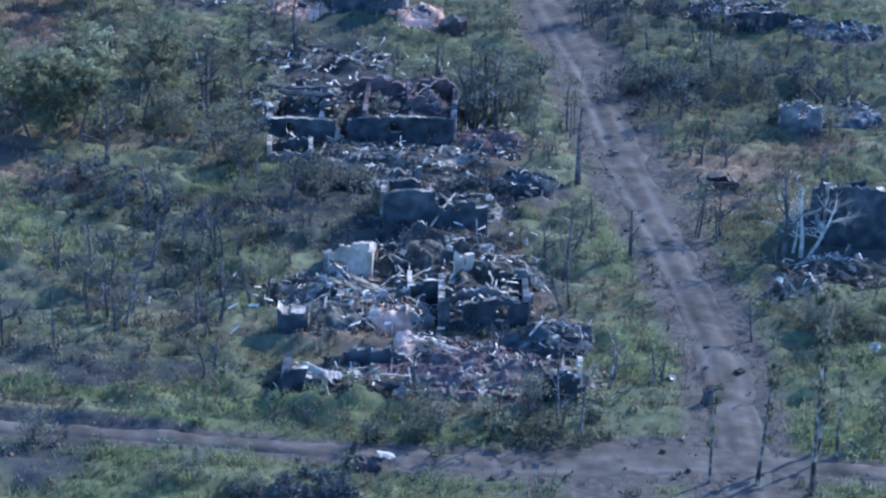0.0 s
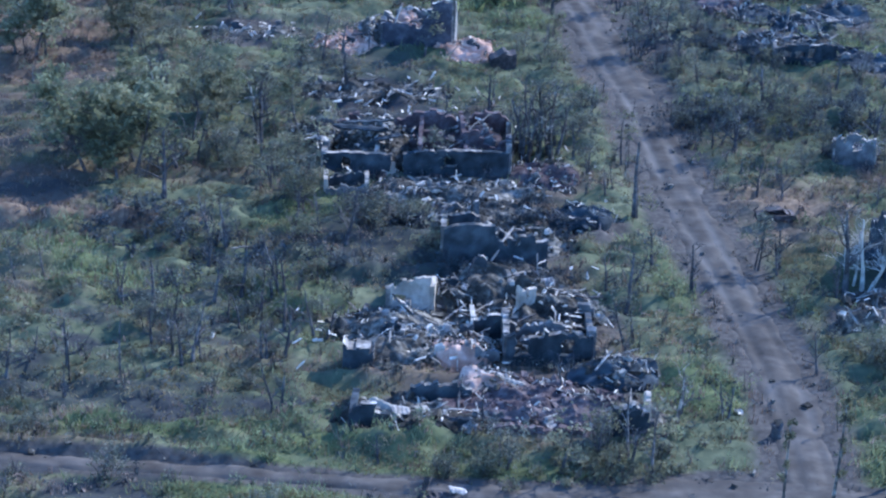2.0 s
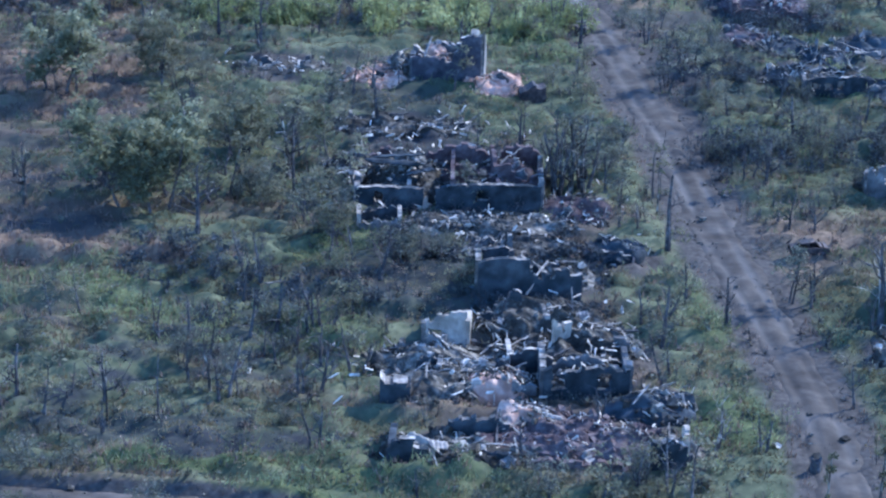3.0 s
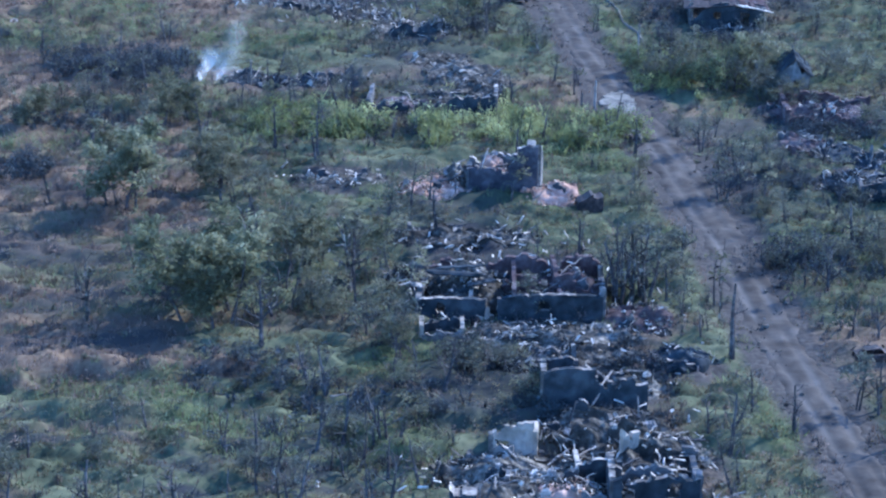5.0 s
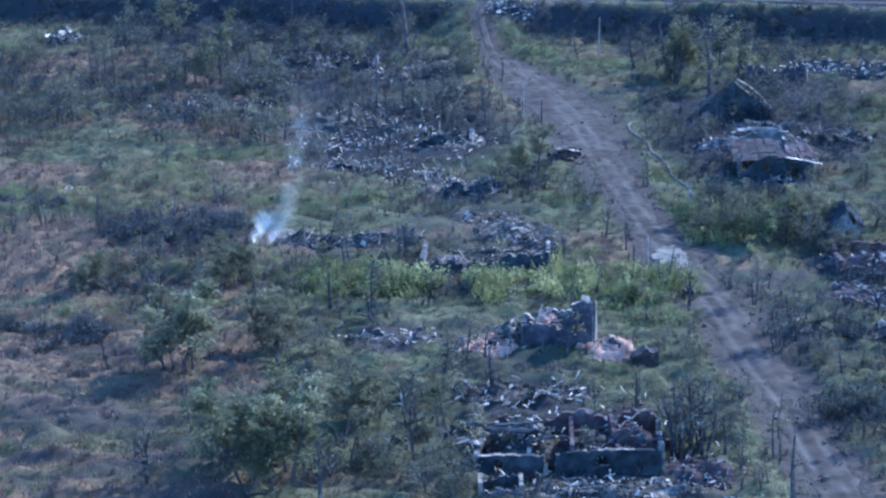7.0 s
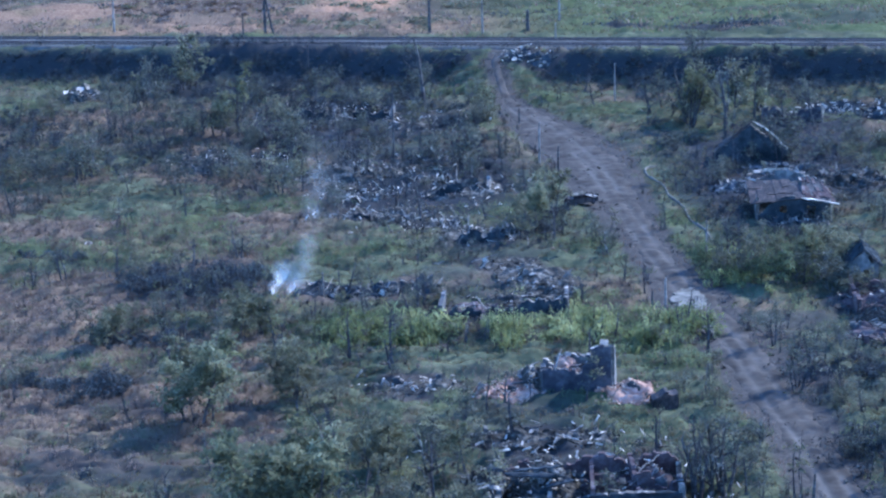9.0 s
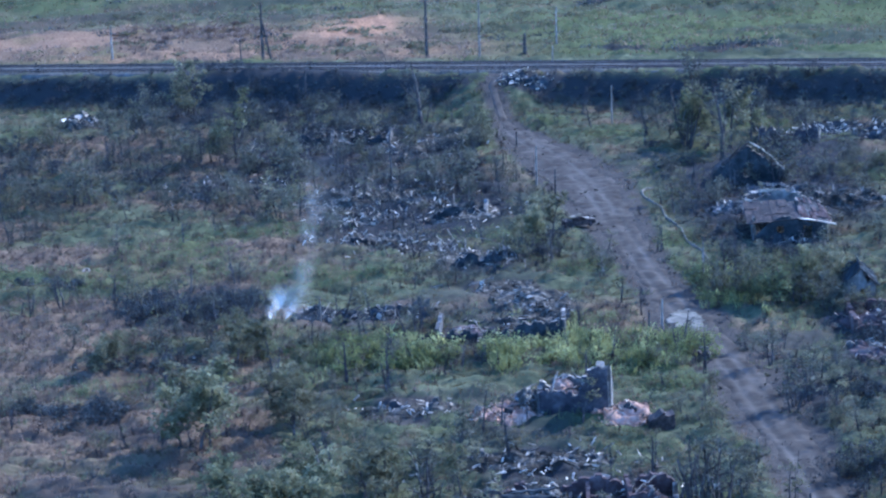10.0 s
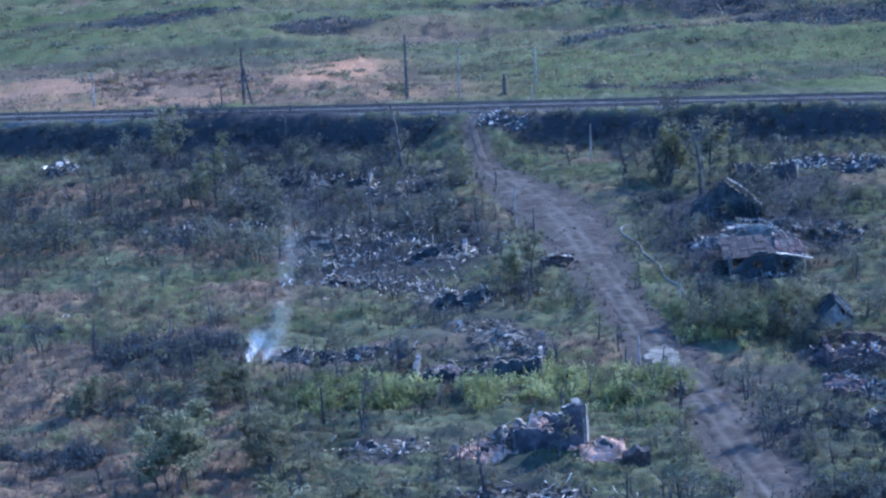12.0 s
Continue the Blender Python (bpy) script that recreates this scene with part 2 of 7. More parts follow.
SIDE_TRACK = [(-23.4, 117.5, 1.1), (-13.7, 116.5, 1.1), (-7.3, 115.8, 1.1), (-0.9, 115.0, 1.1), (5.4, 113.9, 1.1), (11.7, 112.9, 1.6), (18.0, 112.7, 2.2), (23.2, 113.3, 2.4), (28.0, 113.5, 1.9), (31.4, 112.8, 1.3), (35.9, 111.8, 1.3), (46.2, 110.6, 1.3)]
FOOTPATH = [(24.6, 284.6, 0.16), (22.6, 283.3, 0.16), (22.7, 278.9, 0.16), (24.2, 273.5, 0.16), (24.1, 268.4, 0.16), (25.3, 261.4, 0.16), (25.3, 255.5, 0.16), (26.5, 250.2, 0.16), (26.6, 245.0, 0.16)]
RAIL_Z, RAIL_A, RAIL_B = 4.6, (-73.6, 381.5), (69.3, 342.5)
RAIL_DIR = Vector((RAIL_B[0] - RAIL_A[0], RAIL_B[1] - RAIL_A[1], 0)).normalized()


def beyond_rail(x, y):
    """Metres past the railway's centre line, seen from the village."""
    return -RAIL_DIR.y * (x - RAIL_A[0]) + RAIL_DIR.x * (y - RAIL_A[1])


RAMP = (6.7, 351.5, 0.0)
BERM = [(-24.0, 119.2, 0.8), (-17.0, 118.5, 0.7), (-13.9, 118.1, 0.9), (-11.2, 118.0, 0.55), (-9.1, 117.6, 0.9), (-6.4, 117.4, 0.7), (-4.1, 117.1, 0.75), (-1.6, 116.8, 0.05)]  # last number: height
TERRACES = [(-34.0, 152.4, 0.7), (-26.2, 151.7, 0.85), (-17.0, 150.9, 0.85), (-13.1, 151.7, 0.6), (-9.5, 151.0, 0.0)], [(-31.0, 145.4, 0.5), (-25.2, 144.8, 0.6), (-19.4, 144.3, 0.6), (-13.5, 145.2, 0.0)], [(-23.1, 130.6, 0.5), (-18.8, 129.4, 0.5), (-15.4, 130.0, 0.0)]  # last number: height
CRATERS = []
_r = random.Random(11)
for _ in range(70):
    cy = 108 + 240 * _r.random() ** 1.3
    CRATERS.append((_r.uniform(-0.2, 0.22) * cy, cy, _r.uniform(0.8, 2.2), _r.uniform(0.25, 0.7)))


def height(x, y):
    x, y = np.asarray(x, float), np.asarray(y, float)
    z = 0.9 * (layered(x * 0.06, y * 0.06, 3) - 0.47) + 1.25 * (layered(x * 0.22, y * 0.36, 9, 3) - 0.45)
    z = z + 0.55 * (lattice(x * 0.75, y * 1.15, 21) - 0.5) + 1.1 * np.clip(lattice(x * 0.8, y * 1.25, 27) - 0.62, 0, 0.35) + 0.5 * (lattice(x * 0.3, y * 0.85, 25) - 0.5) + 0.16 * (lattice(x * 1.6, y * 2.2, 23) - 0.5)
    z = z + 0.42 * np.clip(lattice(x * 0.5, y * 1.25, 35) - 0.45, 0, 0.5) + 0.3 * np.clip(lattice(x * 0.95, y * 1.5, 39) - 0.5, 0, 0.5)
    beds = np.clip(lattice(x * 0.13 + 0.03 * y, y * 0.62, 29) - 0.42, 0, 0.5) + 0.6 * np.clip(lattice(x * 0.3, y * 1.1, 31) - 0.5, 0, 0.5)
    z = z + beds * (0.4 + 0.35 * np.clip((-2 - x) / 10, 0, 1))
    for cx, cy, r, d in CRATERS:
        q = ((x - cx) ** 2 + (y - cy) ** 2) / (r * r)
        z = z + d * (0.55 * np.exp(-((np.sqrt(q) - 1.25) ** 2) * 9) - np.exp(-q * 1.6))
    for line in (MAIN_ROAD, SIDE_TRACK, FOOTPATH):
        d, w = near_line(x, y, line)
        k = np.clip((d - w - 0.5) / (4.5 if line is SIDE_TRACK else 2.2), 0, 1)
        k = k * k * (3 - 2 * k)
        z = z * (0.15 + 0.85 * k) - 0.10 * (1 - k)
    d, w = near_line(x, y, BERM)
    z = z + w * np.exp(-(d / 0.42) ** 2)
    for line in TERRACES:
        d, w = near_line(x, y, line)
        z = z + w * np.exp(-(d / 1.1) ** 2)
    b = beyond_rail(x, y)
    ramp = np.exp(-(((x - RAMP[0]) * RAIL_DIR.x + (y - RAMP[1]) * RAIL_DIR.y) / 6.5) ** 2)
    rise = np.clip((b + 11.5 + 15 * ramp) / (6.2 + 16 * ramp), 0, 1)
    far = np.clip((b - 6) / 90, 0, 1)
    lumps = (1 - np.clip(np.abs(b) / 4.5, 0, 1) ** 2)
    return z * (1 - lumps * 0.9) + (RAIL_Z - 0.25) * (rise * rise * (3 - 2 * rise)) + far * (3.0 * (layered(x * 0.022, y * 0.03, 5) - 0.3) + 5.0 * (lattice(x * 0.012 + 0.01 * y, y * 0.05, 8) - 0.5) + 1.8 * (lattice(x * 0.05, y * 0.14, 12) - 0.5))


def spaced(stops):
    out = [stops[0][0]]
    for (a, step), (b, _) in zip(stops, stops[1:]):
        n = max(1, round((b - a) / step))
        out += list(np.linspace(a, b, n + 1)[1:])
    return np.array(out)


# patches of cover: (x, y, reach across, reach along, dirt, dry, lush)
PATCHES = [
    (-8.0, 112.4, 5, 2.4, 0, 0, 1.0), (-14.0, 114.2, 5, 1.4, 0, 0, 0.7), (-9.0, 119.8, 9, 1.5, 0, 0.3, 1.0), (2.0, 118.3, 6, 1.6, 0, 0.2, 0.8),
    (-30.9, 163.7, 8, 3.5, 0, 0.35, 1.0), (-22.7, 150.8, 7, 2.5, 0, 0.5, 0.8), (-18.0, 143.7, 8, 3, 0, 0.3, 0.9),
    (-33.9, 191.0, 9, 5, 0, 1.0, 0), (-22.4, 194.7, 7, 4, 0, 0.7, 0), (-35.7, 194.1, 13, 7, 0, 0.9, 0),
    (-29.5, 160.8, 7, 3, 0, 0, 0.8), (-22.4, 149.8, 9, 1.6, 0.2, 0.8, 0), (-3.0, 113.6, 5, 3, 0, 0, 0.9), (23.7, 125.4, 4, 5, 0, 0, 0.7),
    (24.4, 143.5, 3, 7, 0, 0, 0.6), (35.7, 116.3, 5, 4, 0, 0, 0.8), (-6.1, 120.3, 8, 3, 0, 0.3, 0.4), (-11.4, 113.5, 3, 2, 0.5, 0, 0),
    (-34.9, 253.2, 13, 12, 0, 0.25, 0.5), (-13.4, 215.8, 14, 7, 0, 0, 0.8), (15.0, 209.1, 9, 7, 0, 0, 1.0), (-43.7, 231.4, 12, 10, 0, 0.7, 0),
    (30.9, 237.9, 13, 9, 0, 0, 0.6), (24.3, 298.8, 7, 12, 0.6, 0, 0), (31.4, 153.9, 6, 8, 0.7, 0, 0), (17.8, 110.2, 7, 4, 0.8, 0, 0),
    (10.5, 124.1, 9, 3, 0.5, 0.2, 0), (9.3, 133.6, 9, 5, 0.7, 0, 0), (8.5, 156.8, 12, 6, 0.6, 0, 0), (7.5, 173.7, 10, 6, 0.6, 0, 0),
    (4.7, 195.2, 12, 8, 0.5, 0, 0), (-10.4, 288.2, 18, 18, 0.5, 0.1, 0), (1.5, 233.6, 10, 9, 0.5, 0, 0), (38.8, 269.6, 12, 9, 0.4, 0.1, 0),
    (38.1, 211.4, 6, 9, 0.5, 0, 0), (27.2, 197.0, 4.5, 17, 0.9, 0, 0), (30.0, 213.0, 5.5, 6, 0.7, 0, 0), (-39.5, 204.9, 10, 5, 0, 1.0, 0), (-28.5, 192.6, 8, 5, 0, 0.9, 0), (-23.6, 188.5, 6, 4, 0, 0.9, 0), (-40.2, 231.7, 8, 4, 0, 1.0, 0), (-42.9, 215.8, 6, 4, 0, 0.9, 0), (-18.8, 152.4, 12, 1.6, 0, 1.3, 0), (-20.0, 148.2, 8, 2.2, 0, 0.2, 1.0), (-29.6, 192.5, 10, 4, 0, 1.0, 0), (29.3, 134.5, 5, 3, 0.6, 0, 0), (-11.2, 327.3, 22, 16, 0.5, 0, 0), (-14.9, 401.1, 9, 11, 0.2, 1.6, 0),
]


# dark ground patches: (x, y, reach across, reach along, amount)
DARK_PATCHES = [(34.0, 278.0, 11, 34, 1.0), (44.0, 300.0, 14, 18, 1.0), (3.0, 243.0, 9, 8, 0.55), (31.5, 197.0, 6, 14, 0.5), (29.0, 180.0, 5, 9, 0.5), (7.8, 148.3, 11, 9, 0.8), (4.5, 163.5, 7, 9, 0.7), (7.5, 173.7, 10, 11, 0.7), (9.5, 137.0, 9, 9, 0.6), (10.5, 124.1, 9, 5, 0.4), (-17.5, 318.8, 20, 26, 1.0),
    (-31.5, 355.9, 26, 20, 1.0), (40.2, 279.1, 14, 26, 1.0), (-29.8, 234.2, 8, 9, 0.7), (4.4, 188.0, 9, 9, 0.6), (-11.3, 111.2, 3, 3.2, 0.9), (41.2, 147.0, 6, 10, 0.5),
    # the patch at (-19.9, 157.2) paints the cast shadow of the tall trees
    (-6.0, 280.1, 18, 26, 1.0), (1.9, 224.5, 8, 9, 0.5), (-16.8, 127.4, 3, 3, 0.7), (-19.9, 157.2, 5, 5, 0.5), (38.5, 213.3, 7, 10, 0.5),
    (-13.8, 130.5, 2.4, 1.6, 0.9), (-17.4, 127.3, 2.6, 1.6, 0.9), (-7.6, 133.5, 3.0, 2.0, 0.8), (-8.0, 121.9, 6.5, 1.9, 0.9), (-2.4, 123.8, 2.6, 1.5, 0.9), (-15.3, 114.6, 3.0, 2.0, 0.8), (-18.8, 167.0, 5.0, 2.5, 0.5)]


HOLLOWS = [(-22, 473, 13, 9), (16, 489, 12, 8), (39, 428, 17, 7), (46, 366, 13, 4), (78, 440, 22, 26), (27, 371, 7, 3), (-55, 500, 22, 14), (60, 480, 30, 22), (100, 420, 20, 20)]


def hollow(x, y):
    """How far a place lies in one of the field's dark overgrown hollows, 0 to 1."""
    jx, jy = x + 14 * (layered(x * 0.05, y * 0.05, 45) - 0.47), y + 14 * (layered(x * 0.05, y * 0.05, 55) - 0.47)
    return np.max([np.clip(1.5 - 1.5 * (((jx - px) / rx) ** 2 + ((jy - py) / ry) ** 2), 0, 1) for px, py, rx, ry in HOLLOWS], 0)


CLEARED = []  # (x, y, reach across, reach along) where rubble lies and keeps plants down


def fallow_share(x, y):
    """How far a place lies in the brown fallow field west of the ruins, 0 to 1."""
    jx = x + 8 * (layered(x * 0.12, y * 0.2, 46) - 0.47)
    return np.clip((-15.5 - jx) / 4, 0, 1) * np.clip((y - 139) / 4, 0, 1) * np.clip((208 - y) / 10, 0, 1) * np.where(np.abs(y - 147.5) < 2.6, 0.4, 1)


def cover(x, y):
    """Shares of bare dirt, dry growth, lush growth and darkening on the ground."""
    c = np.zeros((*np.shape(x), 4))
    jx = x + 5 * (layered(x * 0.15, y * 0.15, 40) - 0.47)
    jy = y + 7 * (layered(x * 0.15, y * 0.15, 50) - 0.47)
    for px, py, rx, ry, *amount in PATCHES:
        k = np.clip(1.6 - 1.6 * (((jx - px) / rx) ** 2 + ((jy - py) / ry) ** 2), 0, 1)
        for n in range(3):
            c[..., n] = np.maximum(c[..., n], k * amount[n])
    for px, py, rx, ry in CLEARED:
        k = np.clip(1.8 - 1.5 * (((jx - px) / rx) ** 2 + ((jy - py) / ry) ** 2), 0, 1)
        c[..., 0] = np.maximum(c[..., 0], k)
    for line in (MAIN_ROAD, SIDE_TRACK):
        d, w = near_line(x, y, line)
        c[..., 0] = np.maximum(c[..., 0], np.clip(1.3 - (d - w) / (1.5 if line is MAIN_ROAD else 0.5), 0, 1))
    b = beyond_rail(x, y)
    field = np.clip((b - 5) / 6, 0, 1)
    g1 = layered(x * 0.03, y * 0.05, 60)
    c[..., 0] = np.maximum(c[..., 0], np.clip(1 - np.abs(b) / 5, 0, 1) * 1.2)
    left = np.clip((25 - x) / 45, 0, 1) * np.clip(1.3 - (b - 5) / 45, 0, 1)
    c[..., 1] = np.maximum(c[..., 1], field * np.clip(left * 2.0 * (g1 + 0.4), 0, 1))
    c[..., 2] = np.maximum(c[..., 2], field * np.clip((g1 * 1.5 - 0.1), 0, 1) * np.clip(1 - left, 0, 1))
    c[..., 1] = np.maximum(c[..., 1], field * np.clip((layered(x * 0.018, y * 0.045, 61) - 0.52) * 5, 0, 0.75))
    n1, n2 = layered(x * 0.07, y * 0.1, 70), layered(x * 0.09, y * 0.13, 80)
    c[..., 1] = np.maximum(c[..., 1], np.clip((n1 - 0.52) * 4, 0, 0.7))
    c[..., 2] = np.maximum(c[..., 2], np.clip((n2 - 0.5) * 4, 0, 0.7))
    west = np.clip((-10 - x) / 12, 0, 1) * np.clip((y - 170) / 25, 0, 1) * np.clip(-beyond_rail(x, y) / 30 - 0.5, 0, 1)
    c[..., 1] = np.maximum(c[..., 1], west * np.clip((layered(x * 0.07, y * 0.15, 63) - 0.34) * 5, 0, 0.95))
    fallow = fallow_share(x, y)
    c[..., 1] = np.maximum(c[..., 1], fallow * np.clip(0.45 + (layered(x * 0.05, y * 0.3, 64) - 0.4) * 3, 0.15, 1))
    c[..., 2] *= 1 - 0.8 * fallow
    # darker streaks across the fallow field
    c[..., 3] = np.maximum(c[..., 3], fallow * np.clip((layered(x * 0.06, y * 0.28, 65) - 0.46) * 6, 0, 0.75))
    for line in (MAIN_ROAD, SIDE_TRACK):
        d, w = near_line(x, y, line)
        c[..., 1:3] *= np.clip((d - w) / (1.5 if line is MAIN_ROAD else 0.5), 0, 1)[..., None]
    # streaky shadows of the near grass, painted as dark ground
    yard = np.clip((-1 - x) / 5, 0, 1) * np.clip((146 - y) / 5, 0, 1) * np.clip((y - 119.5) / 2, 0, 1)
    c[..., 3] = np.maximum(c[..., 3], yard * np.clip((layered(x * 0.13, y * 0.55, 67) - 0.47) * 7, 0, 0.75))
    for px, py, rx, ry, amount in DARK_PATCHES:
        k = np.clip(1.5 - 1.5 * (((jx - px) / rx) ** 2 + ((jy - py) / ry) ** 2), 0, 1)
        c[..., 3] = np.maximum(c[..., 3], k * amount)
    # shade on the bank's near side, painted as dark ground
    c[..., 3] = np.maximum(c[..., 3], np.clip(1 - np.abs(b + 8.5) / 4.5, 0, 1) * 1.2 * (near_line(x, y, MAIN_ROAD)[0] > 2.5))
    c[..., 3] = np.maximum(c[..., 3], field * np.maximum(hollow(x, y) * 0.9, np.clip((layered(x * 0.02 + 0.02 * y, y * 0.1, 66) - 0.47) * 4, 0, 0.6)))
    c[..., 3] *= np.clip((near_line(x, y, MAIN_ROAD)[0] - 1.5) / 2, 0, 1)
    return c


# bare sandy clay showing through thin grass: (x, y, reach across, reach along, amount)
SANDY = [(-16.5, 405.0, 10, 17, 1.6), (-26.0, 398.0, 16, 14, 0.45), (-56.0, 388.0, 24, 8, 0.45), (-70.0, 410.0, 20, 16, 0.5), (-40.0, 386.0, 18, 6, 0.4), (-5.0, 377.0, 14, 5, 0.4)]


def sand_share(x, y):
    """Share of bare sand, fading out softly."""
    c = np.zeros(np.shape(x))
    jx, jy = x + 7 * (layered(x * 0.09, y * 0.09, 43) - 0.47), y + 12 * (layered(x * 0.09, y * 0.07, 53) - 0.47)
    for px, py, rx, ry, amount in SANDY:
        c = np.maximum(c, amount * np.exp(-1.6 * (((jx - px) / rx) ** 2 + ((jy - py) / ry) ** 2)))
    return c * (0.55 + 0.9 * layered(x * 0.25, y * 0.18, 57)) * (beyond_rail(x, y) > 4)


def road_strip(name, line, label, step=0.6, across=19, lift=0.08, blur=19):
    pts = np.array(line)
    seg = np.r_[0, np.cumsum(np.hypot(*np.diff(pts[:, :2], axis=0).T))]
    s = np.linspace(0, seg[-1], int(seg[-1] / step))
    soft = lambda v: np.convolve(np.pad(np.interp(s, seg, v), blur // 2, mode="edge"), np.ones(blur) / blur, "valid")
    cx, cy, w = soft(pts[:, 0]), soft(pts[:, 1]), soft(pts[:, 2])
    tx, ty = np.gradient(cx), np.gradient(cy)
    tl = np.hypot(tx, ty)
    nx, ny = -ty / tl, tx / tl
    u = np.linspace(-1, 1, across)
    wl = w * (0.6 + 0.6 * layered(s * 0.35, s * 0, 91) + 0.3 * lattice(s * 1.1, s * 0, 92))
    wr = w * (0.6 + 0.6 * layered(s * 0.35, s * 0 + 9, 95) + 0.3 * lattice(s * 1.1, s * 0, 96))
    off = np.where(u[None] < 0, u[None] * wr[:, None], u[None] * wl[:, None])
    X, Y = cx[:, None] + nx[:, None] * off, cy[:, None] + ny[:, None] * off
    rut = -0.12 * np.exp(-((np.abs(off) - 0.8) / 0.28) ** 2) + 0.3 * (layered(X * 0.7, Y * 0.8, 33) - 0.47) - 0.45 * np.clip(lattice(X * 0.9, Y * 1.1, 37) - 0.66, 0, 0.3)
    Z = height(X, Y) + (lift - (lift + 0.3) * np.abs(u) ** 5)[None] + 0.8 * rut + 0.22 * (layered(X * 1.3, Y * 1.3, 98) - 0.5) * (np.abs(u) ** 2)[None]
    n, k = X.shape
    ids = np.arange(n * k).reshape(n, k)
    q = np.stack([ids[:-1, :-1], ids[1:, :-1], ids[1:, 1:], ids[:-1, 1:]], -1).reshape(-1, 4)
    me = mesh_of(name, np.stack([X, Y, Z], -1).reshape(-1, 3), q, M_ROAD)
    worn = 0.75 * np.exp(-((np.abs(off) - 0.85) / 0.3) ** 2) * np.clip((layered(X * 0.25, Y * 0.12, 35) - 0.4) * 5, 0, 1) * (len(line) > 6)
    rut_layer = me.attributes.new("rut", "FLOAT", "POINT")
    rut_layer.data.foreach_set("value", worn.astype(np.float32).ravel())
    me.shade_smooth()
    return tagged(new(name, me), label, "road", kind="structure")


road_strip("road", MAIN_ROAD, "rutted grey-brown dirt road with uneven edges")
road_strip("road_side_track", SIDE_TRACK, "narrow dirt track through low grass", lift=0.09)
road_strip("road_footpath", FOOTPATH, "narrow pale footpath through the scrub", 0.3, 7, 0.2, 7).data.materials[0] = M_GRAVEL


def bare_patch(name, at, rx, ry, rise, mat, label, seed):
    """A low patch of bare ground with a frayed outline."""
    cx, cy = at
    a, r = np.meshgrid(np.linspace(0, 2 * math.pi, 65)[:-1], np.linspace(0, 1, 22))
    wob = 1 + 1.1 * (layered(np.cos(a) * 2.2 + seed, np.sin(a) * 2.2, seed) - 0.47) + 0.25 * (lattice(a * 4, a * 0, seed) - 0.5) * (np.abs(a - math.pi) < 2.9)
    X, Y = cx + rx * r * np.cos(a) * wob, cy + ry * r * np.sin(a) * wob
    Z = height(X, Y) + np.where(r > 0.99, -0.3, rise * (1 - r * r) + 0.14 + 0.1 * (layered(X * 0.8, Y * 0.8, seed) - 0.5))
    ids = np.arange(X.size).reshape(X.shape)
    nxt = np.roll(ids, -1, 1)
    tagged(new(name, mesh_of(name, np.stack([X, Y, Z], -1).reshape(-1, 3), np.stack([ids[:-1], ids[1:], nxt[1:], nxt[:-1]], -1).reshape(-1, 4), mat)), label, "bare ground", kind="structure")


bare_patch("road_patch", (21.4, 222.2), 2.0, 3.6, -0.06, M_GRAVEL, "pale gravelly patch in the dirt road", 8)


# ---- railway on its bank ----
def along_rail(s, b, z):
    """World place from metres along the railway from its middle, metres beyond its centre line, and height."""
    mx, my = (RAIL_A[0] + RAIL_B[0]) / 2, (RAIL_A[1] + RAIL_B[1]) / 2
    return (mx + RAIL_DIR.x * s - RAIL_DIR.y * b, my + RAIL_DIR.y * s + RAIL_DIR.x * b, z)


def rail_bar(half_w, h, b, z0, reach=420, name="rail", mat=M_RAIL):
    prof = [(-half_w, 0), (-half_w * 0.5, h * 0.25), (-half_w * 0.55, h), (half_w * 0.55, h), (half_w * 0.5, h * 0.25), (half_w, 0)]
    v = [along_rail(s, b + p, z0 + q) for s in (-reach, reach) for p, q in prof]
    k = len(prof)
    f = [(i, (i + 1) % k, k + (i + 1) % k, k + i) for i in range(k)]
    return mesh_of(name, v, f, mat)


M_TIE = material("oily_sleeper", ((0.0625, 0.0562, 0.05), (0.106, 0.0963, 0.0825), (0.163, 0.146, 0.125)), 3.0, 0.9, 0.3, 0.2)
bed = []
for s in np.linspace(-420, 420, 421):
    j = 0.3 * math.sin(s * 0.31) + 0.2 * math.sin(s * 0.83)
    bed.append([along_rail(s, b, z) for b, z in ((-5.6 + j, RAIL_Z - 0.9), (-4.6 + j, RAIL_Z - 0.05), (-2, RAIL_Z + 0.1), (0, RAIL_Z + 0.02), (2, RAIL_Z + 0.1), (4.6 - j, RAIL_Z - 0.05), (5.6 - j, RAIL_Z - 0.6))])
bed = np.array(bed)
ids = np.arange(bed.shape[0] * 7).reshape(-1, 7)
tagged(new("ballast_bed", mesh_of("ballast_bed", bed.reshape(-1, 3), np.stack([ids[:-1, :-1], ids[1:, :-1], ids[1:, 1:], ids[:-1, 1:]], -1).reshape(-1, 4), M_BALLAST)), "grey stone ballast bed on the railway bank", "ballast", kind="structure")
